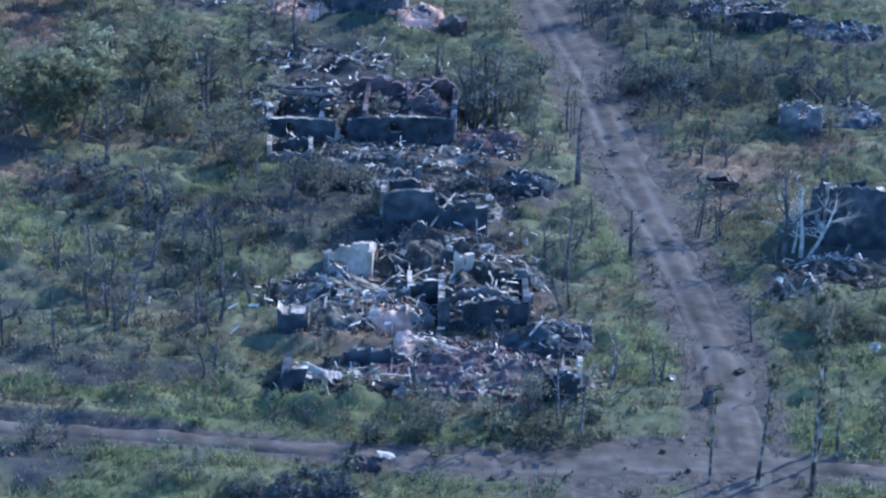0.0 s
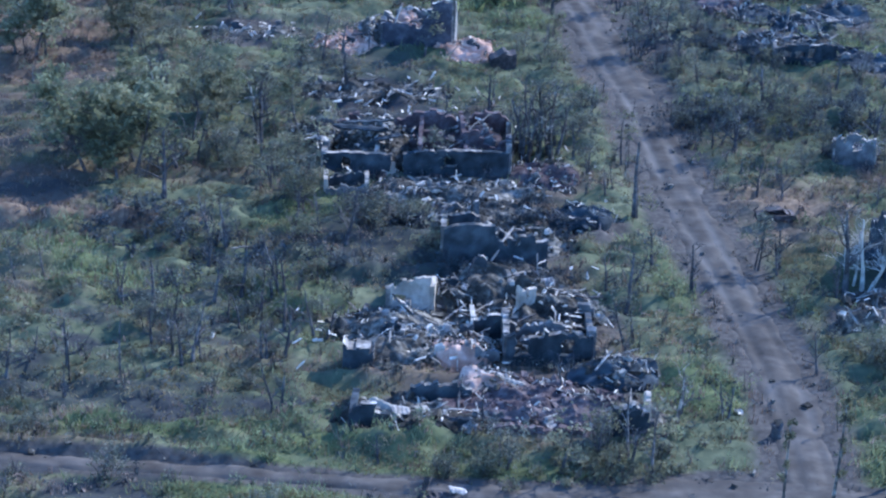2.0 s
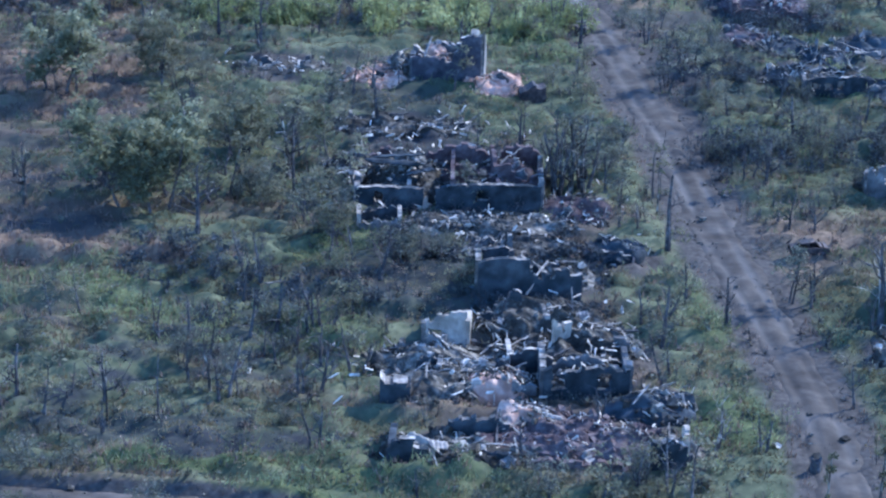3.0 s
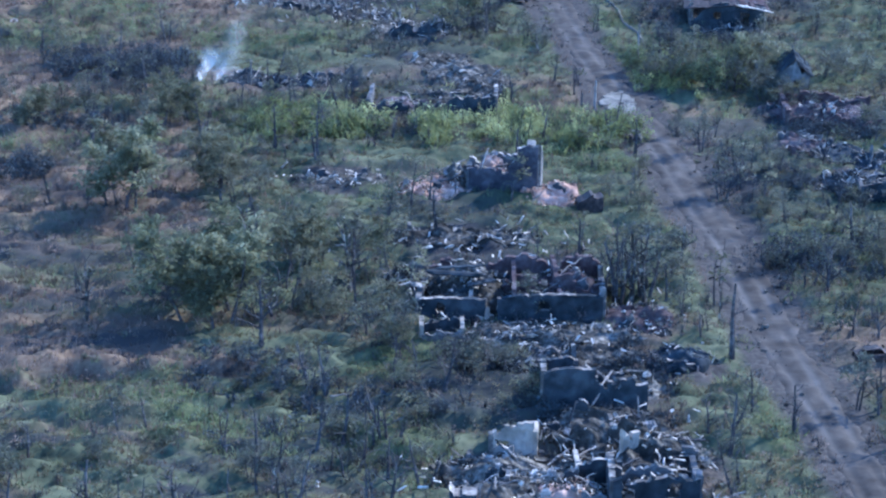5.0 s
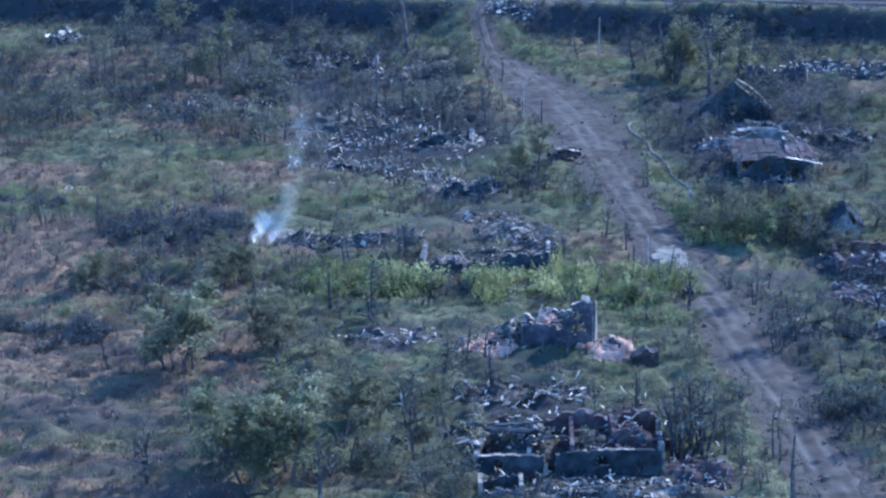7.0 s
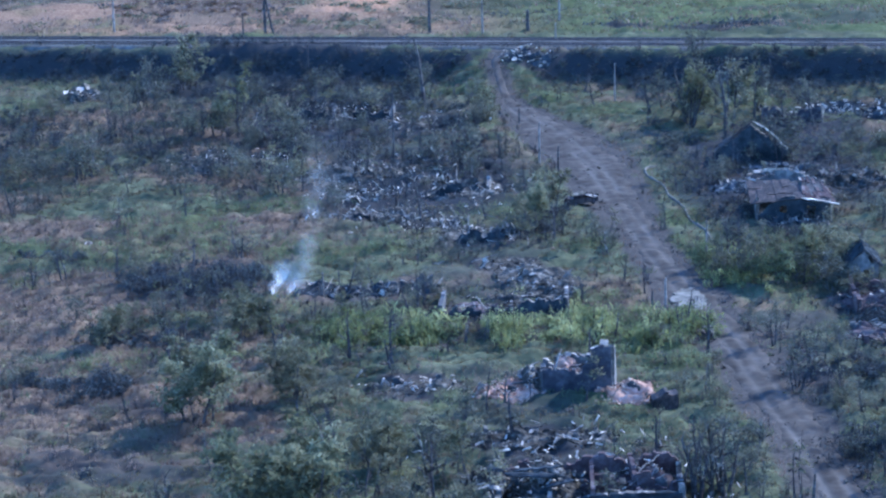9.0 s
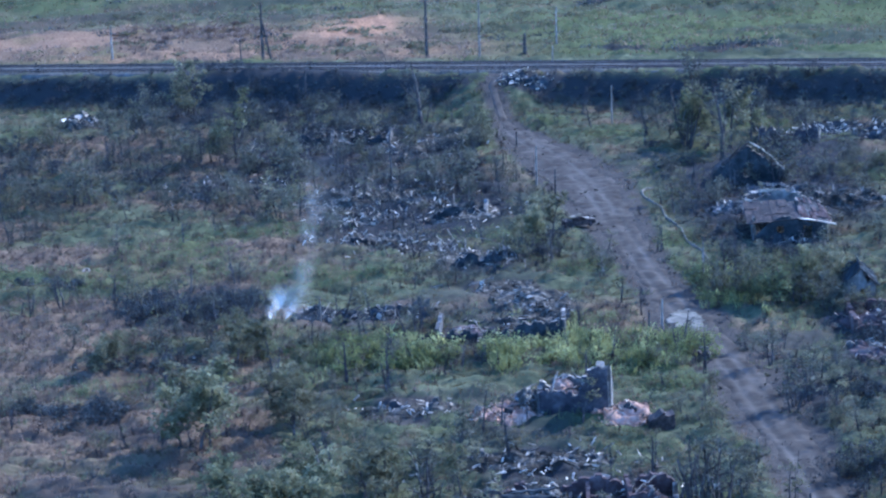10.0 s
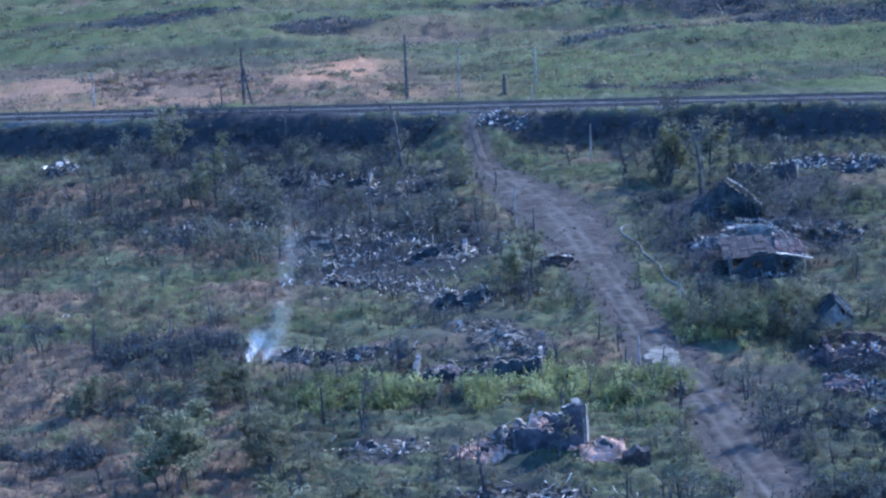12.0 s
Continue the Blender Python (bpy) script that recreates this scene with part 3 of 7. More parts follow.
for b in (-2.4, 2.4):
    track = tagged(new("railway_track"), "rusty railway track on grey ballast", "railway track", "railway tracks on the bank")
    for side in (-0.76, 0.76):
        part("rail", rail_bar(0.09, 0.19, b + side, RAIL_Z + 0.16), track)
    sl_v, sl_f = [], []
    for s in np.arange(-110, 110, 0.75):
        k = len(sl_v)
        sl_v += [along_rail(s + ds, b + db, RAIL_Z + z) for z in (0.0, 0.17) for ds, db in ((-0.13, -1.35), (0.13, -1.35), (0.13, 1.35), (-0.13, 1.35))]
        sl_f += [(k + 4, k + 5, k + 6, k + 7), (k, k + 1, k + 5, k + 4), (k + 1, k + 2, k + 6, k + 5), (k + 2, k + 3, k + 7, k + 6), (k + 3, k, k + 4, k + 7)]
    part("sleeper_bed", mesh_of("sleeper_bed", sl_v, sl_f, M_TIE), track, "dark oily sleepers", kind="stuff")


# ---- broken masonry ----
def wall_mesh(name, a, b, origin, tops, th, mat, openings=(), cell=0.28, seed=0, lean=0.0, base=None, notch=True):
    """A broken wall from a to b (world x, y). tops: heights at even steps along it. openings: (from, to, low, high) in metres."""
    rng = random.Random(seed)
    ax, ay, bx, by = *a, *b
    length = math.hypot(bx - ax, by - ay)
    ux, uy = (bx - ax) / length, (by - ay) / length
    nx, nz = max(2, round(length / cell)), int(max(tops) / cell) + 3
    bumps = [rng.uniform(-0.25, 0.15) * (1 if notch else 0.35) for _ in range(int(length / 0.24) + 3)]
    for _ in range(int(length / 1.6) if notch and max(tops) < 4 else 0):
        k = rng.randrange(len(bumps))
        for i in range(k, min(k + rng.choice((1, 1, 2, 3)), len(bumps))):
            bumps[i] -= rng.uniform(0.1, 0.28) * max(tops)

    def crest(u):
        k = min(max(u, 0) / 0.24, len(bumps) - 1.001)
        return float(np.interp(u / length, np.linspace(0, 1, len(tops)), tops)) + bumps[int(k)] * (1 - k % 1) + bumps[int(k) + 1] * (k % 1)

    full = set()
    for i in range(nx):
        top = crest((i + 0.5) * length / nx)
        for j in range(nz):
            u, z = (i + 0.5) * length / nx, (j - 0.5) * cell
            if z < top and not any(o[0] < u < o[1] and o[2] < z < o[3] for o in openings):
                full.add((i, j))
    index, verts, faces, tops_of = {}, [], [], []
    z0 = min(float(height(ax, ay)), float(height(bx, by))) if base is None else base

    def vert(i, j, side):
        if (i, j, side) not in index:
            r = random.Random(seed * 7919 + i * 131 + j * 17)
            u = i * length / nx + r.uniform(-0.1, 0.1) * (0 < i < nx)
            z = (j - 1) * cell + r.uniform(-0.08, 0.08)
            if (i - 1, j) not in full and (i, j) not in full and z > 0.3 and abs(z - crest(u)) < cell:
                z = crest(u)
            t = side * th / 2 + r.uniform(-0.025, 0.025) + lean * z
            index[i, j, side] = len(verts)
            verts.append((ax + ux * u - uy * t - origin[0], ay + uy * u + ux * t - origin[1], z0 + z - origin[2]))
        return index[i, j, side]

    for i, j in sorted(full):
        faces.append((vert(i, j, -1), vert(i + 1, j, -1), vert(i + 1, j + 1, -1), vert(i, j + 1, -1)))
        faces.append((vert(i + 1, j, 1), vert(i, j, 1), vert(i, j + 1, 1), vert(i + 1, j + 1, 1)))
        tops_of += [0, 0]
        for (di, dj), (p, q) in (((-1, 0), ((0, 0), (0, 1))), ((1, 0), ((1, 1), (1, 0))), ((0, 1), ((0, 1), (1, 1))), ((0, -1), ((1, 0), (0, 0)))):
            if (i + di, j + dj) not in full:
                faces.append((vert(i + p[0], j + p[1], 1), vert(i + p[0], j + p[1], -1), vert(i + q[0], j + q[1], -1), vert(i + q[0], j + q[1], 1)))
                tops_of.append(int((dj == 1 or (di and j * cell > 0.6)) and random.Random(seed * 31 + i // 2).random() < 0.6))
    if mat in (M_STEEL, M_BRICK, M_WHITE) or (name in ("front_wall", "side_wall") and max(tops) < 1.45):
        return mesh_of(name, verts, faces, mat)
    # upper and end faces get the paler material as painted sunlight
    return mesh_of(name, verts, faces, mat, M_SUNCREST, tops_of)


def wall(parent, a, b, tops, mat=M_PLASTER, th=0.4, openings=(), seed=0, name="wall", label="", lean=0.0, cell=0.28, base=None, notch=True):
    return part(name, wall_mesh(name, a, b, parent.matrix_basis.translation, tops, th, mat, openings, cell, seed, lean, base, notch), parent, label)


BOX = np.array([(x, y, z) for z in (-0.5, 0.5) for x, y in ((-0.5, -0.5), (0.5, -0.5), (0.5, 0.5), (-0.5, 0.5))])
BOX_TRI = np.array([(0, 2, 1), (0, 3, 2), (4, 5, 6), (4, 6, 7), (0, 1, 5), (0, 5, 4), (1, 2, 6), (1, 6, 5), (2, 3, 7), (2, 7, 6), (3, 0, 4), (3, 4, 7)])


def turns(rng, n, tilt=1.0):
    """n turn matrices: any heading, and a tilt of up to so many radians."""
    a, b, c = rng.uniform(0, 6.283, n), rng.normal(0, tilt * 0.5, n), rng.normal(0, tilt * 0.5, n)
    ca, sa, cb, sb, cc, sc = np.cos(a), np.sin(a), np.cos(b), np.sin(b), np.cos(c), np.sin(c)
    o, i = np.zeros(n), np.ones(n)
    rz = np.stack([ca, -sa, o, sa, ca, o, o, o, i], -1).reshape(-1, 3, 3)
    rx = np.stack([i, o, o, o, cb, -sb, o, sb, cb], -1).reshape(-1, 3, 3)
    ry = np.stack([cc, o, sc, o, i, o, -sc, o, cc], -1).reshape(-1, 3, 3)
    return rz @ rx @ ry


def strewn(name, places, sizes, rot, mat, seed=0):
    """Many irregular blocks in one mesh."""
    rng = np.random.default_rng(seed)
    n = len(places)
    local = BOX[None] * sizes[:, None] * rng.uniform(0.65, 1.15, (n, 8, 1))
    v = np.einsum("nij,nkj->nki", rot, local) + places[:, None]
    f = BOX_TRI[None] + 8 * np.arange(n)[:, None, None]
    return mesh_of(name, v.reshape(-1, 3), f.reshape(-1, 3), mat)


def plank_mesh(seed, length, width=0.16, thick=0.05, mat=M_BOARD):
    """A splintered board with ragged ends and a slight bow."""
    r = random.Random(seed)
    n, verts, faces = 6, [], []
    for i in range(n + 1):
        t = i / n
        w = width * (0.25 if i in (0, n) else r.uniform(0.8, 1.05)) / 2
        x, bow = (t - 0.5) * length, 0.05 * length * math.sin(t * 3.1) * r.uniform(-0.4, 1)
        verts += [(x + r.uniform(-0.05, 0.05), s * w, bow + z) for s, z in ((-1, 0), (1, 0), (1, thick), (-1, thick))]
    for i in range(n):
        faces += [(4 * i + k, 4 * i + (k + 1) % 4, 4 * i + 4 + (k + 1) % 4, 4 * i + 4 + k) for k in range(4)]
    faces += [(3, 2, 1, 0), (4 * n, 4 * n + 1, 4 * n + 2, 4 * n + 3)]
    return mesh_of("board", verts, faces, mat)


def sheet_mesh(seed, wide=1.7, deep=1.1, mat=M_SLATE, thick=0.04):
    """A wavy roofing sheet with broken corners."""
    r = random.Random(seed)
    nx, ny, verts, faces = 9, 5, [], []
    for side in (0, 1):
        for j in range(ny):
            for i in range(nx):
                cut = 0.82 if (i in (0, nx - 1) and j in (0, ny - 1)) else 1.0
                q = random.Random(seed * 31 + i * 7 + j)
                verts.append(((i / (nx - 1) - 0.5) * wide * cut + q.uniform(-0.05, 0.05), (j / (ny - 1) - 0.5) * deep * cut + q.uniform(-0.05, 0.05), 0.05 * (i % 2) + 0.12 * math.sin(j * 0.9 + seed) + side * thick))
    k = nx * ny
    for j in range(ny - 1):
        for i in range(nx - 1):
            a = j * nx + i
            faces += [(a, a + nx, a + nx + 1, a + 1), (k + a, k + a + 1, k + a + nx + 1, k + a + nx)]
    edge = [i for i in range(nx)] + [j * nx + nx - 1 for j in range(1, ny)] + [(ny - 1) * nx + i for i in range(nx - 2, -1, -1)] + [j * nx for j in range(ny - 2, 0, -1)]
    for a, b in zip(edge, edge[1:] + edge[:1]):
        faces.append((a, b, k + b, k + a))
    return mesh_of("roof_sheet", verts, faces, mat)


M_SPLINTER = material("fresh_splinters", ((0.232, 0.193, 0.146), (0.439, 0.371, 0.284), (0.715, 0.606, 0.47)), 3.0, 0.85, 0.2, 0.2, 0.5)
BOARDS = [plank_mesh(k, 0.6 + 0.2 * k, 0.085 + 0.01 * k, 0.035) for k in range(8)]
BEAMS = [plank_mesh(40 + k, 1.5 + 0.5 * k, 0.11, 0.09, M_GREYWOOD) for k in range(4)]
DARK_BEAMS = [plank_mesh(60 + k, 1.6 + 0.5 * k, 0.13, 0.11, M_BARK) for k in range(4)]
SHEETS = [sheet_mesh(k, 0.4 + 0.16 * k, 0.28 + 0.1 * k) for k in range(5)]
WHITE_SHEETS = [sheet_mesh(20 + k, 0.3 + 0.15 * k, 0.2 + 0.12 * k, M_SPLINTER) for k in range(4)]


def rough_top(x, y, cx, cy, rx, ry, h, seed):
    q = ((x - cx) / rx) ** 2 + ((y - cy) / ry) ** 2
    body = np.clip(1 - q, 0, 1) ** 0.7
    return h * body * (0.45 + 1.1 * layered(x * 0.7 + seed, y * 0.7, seed + 3)) - 0.25 * (q > 0.98)


def heap(parent, at, rx, ry, h, mat=M_RUBBLE, blocks=260, boards=10, sheets=3, beams=2, seed=1, size=0.15, block_mat=None, dark=0.3, white=0.25, spread=0.95, stumps=None, wild=1.0):
    """A rubble heap under a ruin: a mound, its loose blocks, and boards, beams and roofing sheets that stick out of it."""
    (cx, cy), (ox, oy, oz) = at, parent.matrix_basis.translation
    CLEARED.append((cx, cy, rx + 0.6, ry + 1.2))
    rng = np.random.default_rng(seed)
    n = 26
    a, r = np.meshgrid(np.linspace(0, 2 * math.pi, 41)[:-1], np.linspace(0, 1, n))
    jig = 1 + 0.35 * (layered(np.cos(a) * 2 + seed, np.sin(a) * 2, seed) - 0.47)
    X, Y = cx + rx * r * np.cos(a) * jig, cy + ry * r * np.sin(a) * jig
    ground = height(X, Y)
    Z = ground + np.where(r > 0.99, -0.15, rough_top(X, Y, cx, cy, rx * 1.1, ry * 1.1, h, seed) + 0.12 * (lattice(X * 2.1, Y * 2.1, seed) - 0.3))
    ids = np.arange(X.size).reshape(X.shape)
    nxt = np.roll(ids, -1, 1)
    q = np.stack([ids[:-1], ids[1:], nxt[1:], nxt[:-1]], -1).reshape(-1, 4)
    part("mound", mesh_of("mound", np.stack([X - ox, Y - oy, Z - oz], -1).reshape(-1, 3), q, mat), parent)

    def spots(k, spread=0.95):
        t, d = rng.uniform(0, 6.283, 4 * k), np.sqrt(rng.uniform(0, 1, 4 * k)) * spread
        x, y = cx + rx * d * np.cos(t), cy + ry * d * np.sin(t)
        best = np.argsort(-layered(x * 0.55 + seed, y * 0.7, seed + 60) - rng.uniform(0, 0.5, 4 * k))[:k]
        x, y = x[best], y[best]
        return x, y, height(x, y) + np.maximum(rough_top(x, y, cx, cy, rx * 1.1, ry * 1.1, h, seed), 0)

    blocks, boards = int(blocks * 1.7), int(boards * 0.6)
    x, y, z = spots(blocks, 1.25)
    dims = size * rng.lognormal(-0.25, 0.55, (blocks, 1)) * rng.uniform(0.5, 1.3, (blocks, 3))
    part("rubble", strewn("rubble", np.stack([x - ox, y - oy, z - oz + 0.05], -1), dims, turns(rng, blocks, 0.9), block_mat or mat, seed), parent, "loose broken bricks and plaster", kind="stuff")
    k = int(blocks * 0.07)
    x, y, z = spots(k, 1.2)
    dims = np.stack([rng.uniform(0.2, 0.9, k), rng.uniform(0.03, 0.12, k), rng.uniform(0.03, 0.06, k)], -1)
    part("splinter_litter", strewn("splinter_litter", np.stack([x - ox, y - oy, z - oz + 0.16], -1), dims, turns(rng, k, 1.5), M_SPLINTER, seed + 1), parent, "pale splinters and torn laths", kind="stuff")
    k = min(3, int(rx * ry * 0.18 + 0.4)) if stumps is None else stumps
    x, y, z = spots(k, 0.9)
    for i in range(k):
        a, half, top = rng.normal(0, 0.25) + (1.57 if rng.random() < 0.3 else 0), rng.uniform(0.35, 1.0), rng.uniform(0.5, 1.25)
        p, q = (x[i] - half * math.cos(a), y[i] - half * math.sin(a)), (x[i] + half * math.cos(a), y[i] + half * math.sin(a))
        wall(parent, p, q, list(top * rng.uniform(0.35, 1.1, 4)), M_DARK if rng.random() < 0.6 else M_PLASTER, 0.28, seed=seed * 13 + i, name="wall_stump", cell=0.22, base=float(z[i]) - 0.15)
    for count, sets, tilt, name in ((boards, (BOARDS, BOARDS), 28, "board"), (beams, (BEAMS, DARK_BEAMS), 22, "beam"), (sheets, (SHEETS, WHITE_SHEETS), 34, "roof_sheet")):
        x, y, z = spots(count, spread)
        for i in range(count):
            pick = sets[1] if rng.random() < (dark if name == "beam" else white) else sets[0]
            m = pose(x[i] - ox, y[i] - oy, z[i] - oz + 0.12, rng.normal(0, tilt * wild), rng.normal(0, tilt * wild), rng.uniform(0, 360))
            part(name, pick[int(rng.integers(len(pick)))], parent, m=m)


def pale_litter(parent, at, rx, ry, n, seed, rise=(0.1, 0.6)):
    """Pale splintered boards and torn sheets strewn round a place."""
    q = np.random.default_rng(seed)
    ox, oy, oz = parent.matrix_basis.translation
    x, y = at[0] + q.normal(0, rx * 0.8, n), at[1] + q.normal(0, ry * 0.8, n)
    size = np.stack([q.uniform(0.2, 0.95, n), q.uniform(0.05, 0.2, n), q.uniform(0.04, 0.1, n)], -1)
    part("pale_litter", strewn("pale_litter", np.stack([x - ox, y - oy, height(x, y) - oz + q.uniform(*rise, n)], -1), size, turns(q, n, 1.3), M_SPLINTER, seed), parent, "pale splintered boards and torn sheets", kind="stuff")


def scatter_parts(parent, name, meshes, spots, seed=0, tilt=15, lift=0.1):
    r = random.Random(seed)
    o = parent.matrix_basis.translation
    for x, y, dz in spots:
        part(name, r.choice(meshes), parent, m=pose(x - o.x, y - o.y, float(height(x, y)) + dz - o.z + lift, r.gauss(0, tilt), r.gauss(0, tilt), r.uniform(0, 360)))


def lerp(a, b, t):
    return (a[0] + (b[0] - a[0]) * t, a[1] + (b[1] - a[1]) * t)


def moved(p, dx, dy):
    return (p[0] + dx, p[1] + dy)


# main house: roofless, front wall with one window, rooms full of rubble
F0, F1 = (0.3, 161.4), (14.1, 160.6)
B0, B1 = moved(F0, 0.8, 9.2), moved(F1, 0.7, 9.8)
h = thing("ruined_house", *lerp(F0, B1, 0.5), "roofless grey plastered house with sooty front wall and rubble", "ruined house", "ruined houses")
# front wall takes its shade from the dark colour, side walls stay paler
wall(h, F0, F1, [2.2, 2.35, 2.3, 2.25, 2.4, 2.7, 2.7, 2.75, 2.7, 2.7], M_DARK, 0.45, [(9.15, 10.0, 1.35, 2.25), (5.0, 5.9, 0.0, 2.2), (1.3, 2.1, 1.1, 2.0)], 1, "front_wall", "front wall coloured dark for its shade, with a window hole", notch=False)
# added dark wall behind the window hole, in place of the room's shade
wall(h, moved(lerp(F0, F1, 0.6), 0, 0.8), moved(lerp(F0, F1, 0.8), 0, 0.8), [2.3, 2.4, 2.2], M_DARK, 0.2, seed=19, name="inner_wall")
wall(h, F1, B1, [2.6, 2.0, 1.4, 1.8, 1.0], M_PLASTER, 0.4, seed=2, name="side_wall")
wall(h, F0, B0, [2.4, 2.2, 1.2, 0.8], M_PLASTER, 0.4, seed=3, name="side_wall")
wall(h, B0, B1, [0.9, 1.6, 0.7, 1.7, 1.9, 1.1, 2.0, 1.5], M_BRICK, 0.4, seed=4, name="back_wall")
wall(h, lerp(F0, F1, 0.52), lerp(B0, B1, 0.50), [2.5, 2.2, 2.4, 1.6, 1.4], M_BRICK, 0.3, seed=5, name="partition_wall", label="red brick partition wall with pale broken top")
wall(h, lerp(F0, F1, 0.78), lerp(B0, B1, 0.72), [2.5, 1.4, 2.3, 2.0], M_BRICK, 0.3, seed=6, name="partition_wall")
mid0, mid1 = lerp(F0, B0, 0.45), lerp(F1, B1, 0.45)
wall(h, lerp(mid0, mid1, 0.45), mid1, [1.6, 2.5, 2.6, 1.3, 2.5, 2.4, 1.0, 2.2], M_BRICK, 0.3, seed=7, name="partition_wall")
wall(h, lerp(mid0, mid1, 0.08), lerp(mid0, mid1, 0.36), [2.0, 2.6, 1.8], M_DARK, 0.3, seed=8, name="partition_wall")
wall(h, lerp(F0, F1, 0.28), lerp(B0, B1, 0.3), [2.2, 2.5, 1.2, 0.8], M_PLASTER, 0.3, seed=9, name="partition_wall")
heap(h, lerp(lerp(F0, B0, 0.5), lerp(F1, B1, 0.5), 0.25), 3.2, 4.0, 1.9, blocks=320, boards=16, sheets=5, beams=8, seed=11, dark=0.8)
heap(h, lerp(lerp(F0, B0, 0.6), lerp(F1, B1, 0.6), 0.7), 4.0, 3.6, 1.3, M_BRICK, 320, 14, 3, 3, 12, block_mat=M_RUBBLE)
heap(h, (9.4, 157.7), 6.5, 1.9, 0.35, M_RUBBLE, 360, 24, 5, 6, 13)
heap(h, (16.6, 161.0), 3.0, 2.6, 0.5, M_BRICK, 200, 12, 2, 2, 14, block_mat=M_RUBBLE)
heap(h, (4.4, 179.7), 6.0, 2.4, 0.4, M_RUBBLE, 200, 18, 6, 4, 15)
heap(h, (-0.2, 169.5), 2.0, 2.0, 0.7, M_RUBBLE, 120, 5, 6, 2, 16, white=0.9)
part("fallen_slab", sheet_mesh(77, 0.8, 1.3, M_WHITE, 0.12), h, "white fallen slab leaning on the wall", pose(*(Vector((5.3, 161.7, 0.0)) - h.matrix_basis.translation + Vector((0, -0.5, 0.6))), 70, 10, 20))

o = h.matrix_basis.translation
for k, (p, sz, tilt, turn) in enumerate((((3.2, 164.4, 2.75), 4.4, 3, -4), ((3.6, 165.3, 2.95), 4.0, -3, 2), ((5.2, 163.2, 2.45), 2.2, -8, 14))):
    part("roof_boarding", sheet_mesh(170 + k, sz, 0.8, M_DARK, 0.1), h, "sagging charred roof boarding", pose(*(Vector(p) - o), 12 - 5 * k, tilt, turn))
for k, (p, wide, deep, tilt, turn) in enumerate((((0.1, 162.6, 2.55), 1.7, 0.8, 18, 35), ((-0.7, 163.8, 2.1), 1.2, 0.6, -20, -20), ((5.0, 164.0, 3.0), 0.8, 0.6, 30, 10))):
    part("roof_slab", sheet_mesh(176 + k, wide * 0.8, deep * 0.8, M_SLATE, 0.08), h, "pale torn roof slab", pose(*(Vector(p) - o), 20, tilt, turn))

for k, (p, rx, ry, n, top) in enumerate((((4.4, 179.0), 6.0, 3.0, 45, 0.5), ((7.5, 172.0), 5.0, 2.5, 45, 1.4), ((9.4, 157.7), 6.5, 1.6, 40, 0.6), ((17.5, 162.0), 2.6, 2.4, 22, 0.6), ((2.0, 168.0), 3.0, 3.0, 25, 1.6))):
    pale_litter(h, p, rx, ry, n, 450 + k, (0.2, top))

# low pale trough in front of the main house
T0, T1 = (0.5, 156.8), (3.5, 157.3)
tr = thing("concrete_trough", *lerp(T0, T1, 0.5), "low grey concrete trough with pale raised ends", "trough")
CLEARED.append((*lerp(T0, T1, 0.5), 3.0, 2.6))
wall(tr, T0, T1, [1.0, 0.95, 1.0], M_PLASTER, 0.2, seed=21, name="front_side")
wall(tr, moved(T0, 0, 1.5), moved(T1, 0, 1.5), [1.1, 1.1, 1.1], M_DARK, 0.2, seed=22, name="back_side")
for p, s in ((T0, 23), (T1, 24)):
    wall(tr, p, moved(p, 0, 1.6), [1.1, 1.4, 1.5], M_WHITE, 0.3, seed=s, name="end", label="pale raised end")

# dark shed between the houses
C0, C1 = (8.5, 144.2), (12.0, 144.1)
sh = thing("ruined_shed", *lerp(C0, C1, 0.6), "dark roofless shed with a tall sooty wall", "ruined shed", "ruined sheds")
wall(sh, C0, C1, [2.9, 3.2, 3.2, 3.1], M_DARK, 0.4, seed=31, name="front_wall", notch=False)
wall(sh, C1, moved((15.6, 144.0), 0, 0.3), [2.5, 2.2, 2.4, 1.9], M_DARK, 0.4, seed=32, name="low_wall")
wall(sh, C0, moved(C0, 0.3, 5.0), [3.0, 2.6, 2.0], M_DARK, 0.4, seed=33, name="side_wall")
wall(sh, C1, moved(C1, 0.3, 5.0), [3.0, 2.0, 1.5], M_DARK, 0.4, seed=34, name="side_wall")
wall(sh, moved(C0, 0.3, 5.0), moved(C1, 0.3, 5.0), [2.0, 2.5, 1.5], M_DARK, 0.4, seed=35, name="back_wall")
heap(sh, moved(lerp(C0, C1, 0.5), 0.2, 2.6), 1.9, 2.2, 1.8, M_RUBBLE, 160, 8, 3, 4, 36, dark=0.6)
heap(sh, (11.7, 153.6), 4.5, 2.2, 0.8, M_RUBBLE, 260, 18, 4, 4, 37)
heap(sh, (7.6, 153.2), 2.2, 2.2, 0.7, M_RUBBLE, 120, 12, 5, 3, 38)
heap(sh, (14.5, 148.0), 3.0, 2.6, 0.6, M_RUBBLE, 170, 14, 2, 3, 39)
heap(sh, (18.9, 152.7), 2.4, 2.2, 0.9, M_DARK, 120, 5, 1, 3, 40, dark=0.9)

# second house: rooms broken open, one white wall still up
wb0, wb1 = (4.6, 136.7), (7.5, 137.0)
h = thing("ruined_house", 9.4, 135.3, "collapsed house with one white wall still standing", "ruined house", "ruined houses")
wall(h, wb0, wb1, [2.2, 2.6, 2.5, 2.65, 2.6], M_WHITE, 0.3, [(0.4, 1.25, 0.8, 1.7)], 41, "white_wall", "white plastered wall that leans back", 0.22, 0.2)
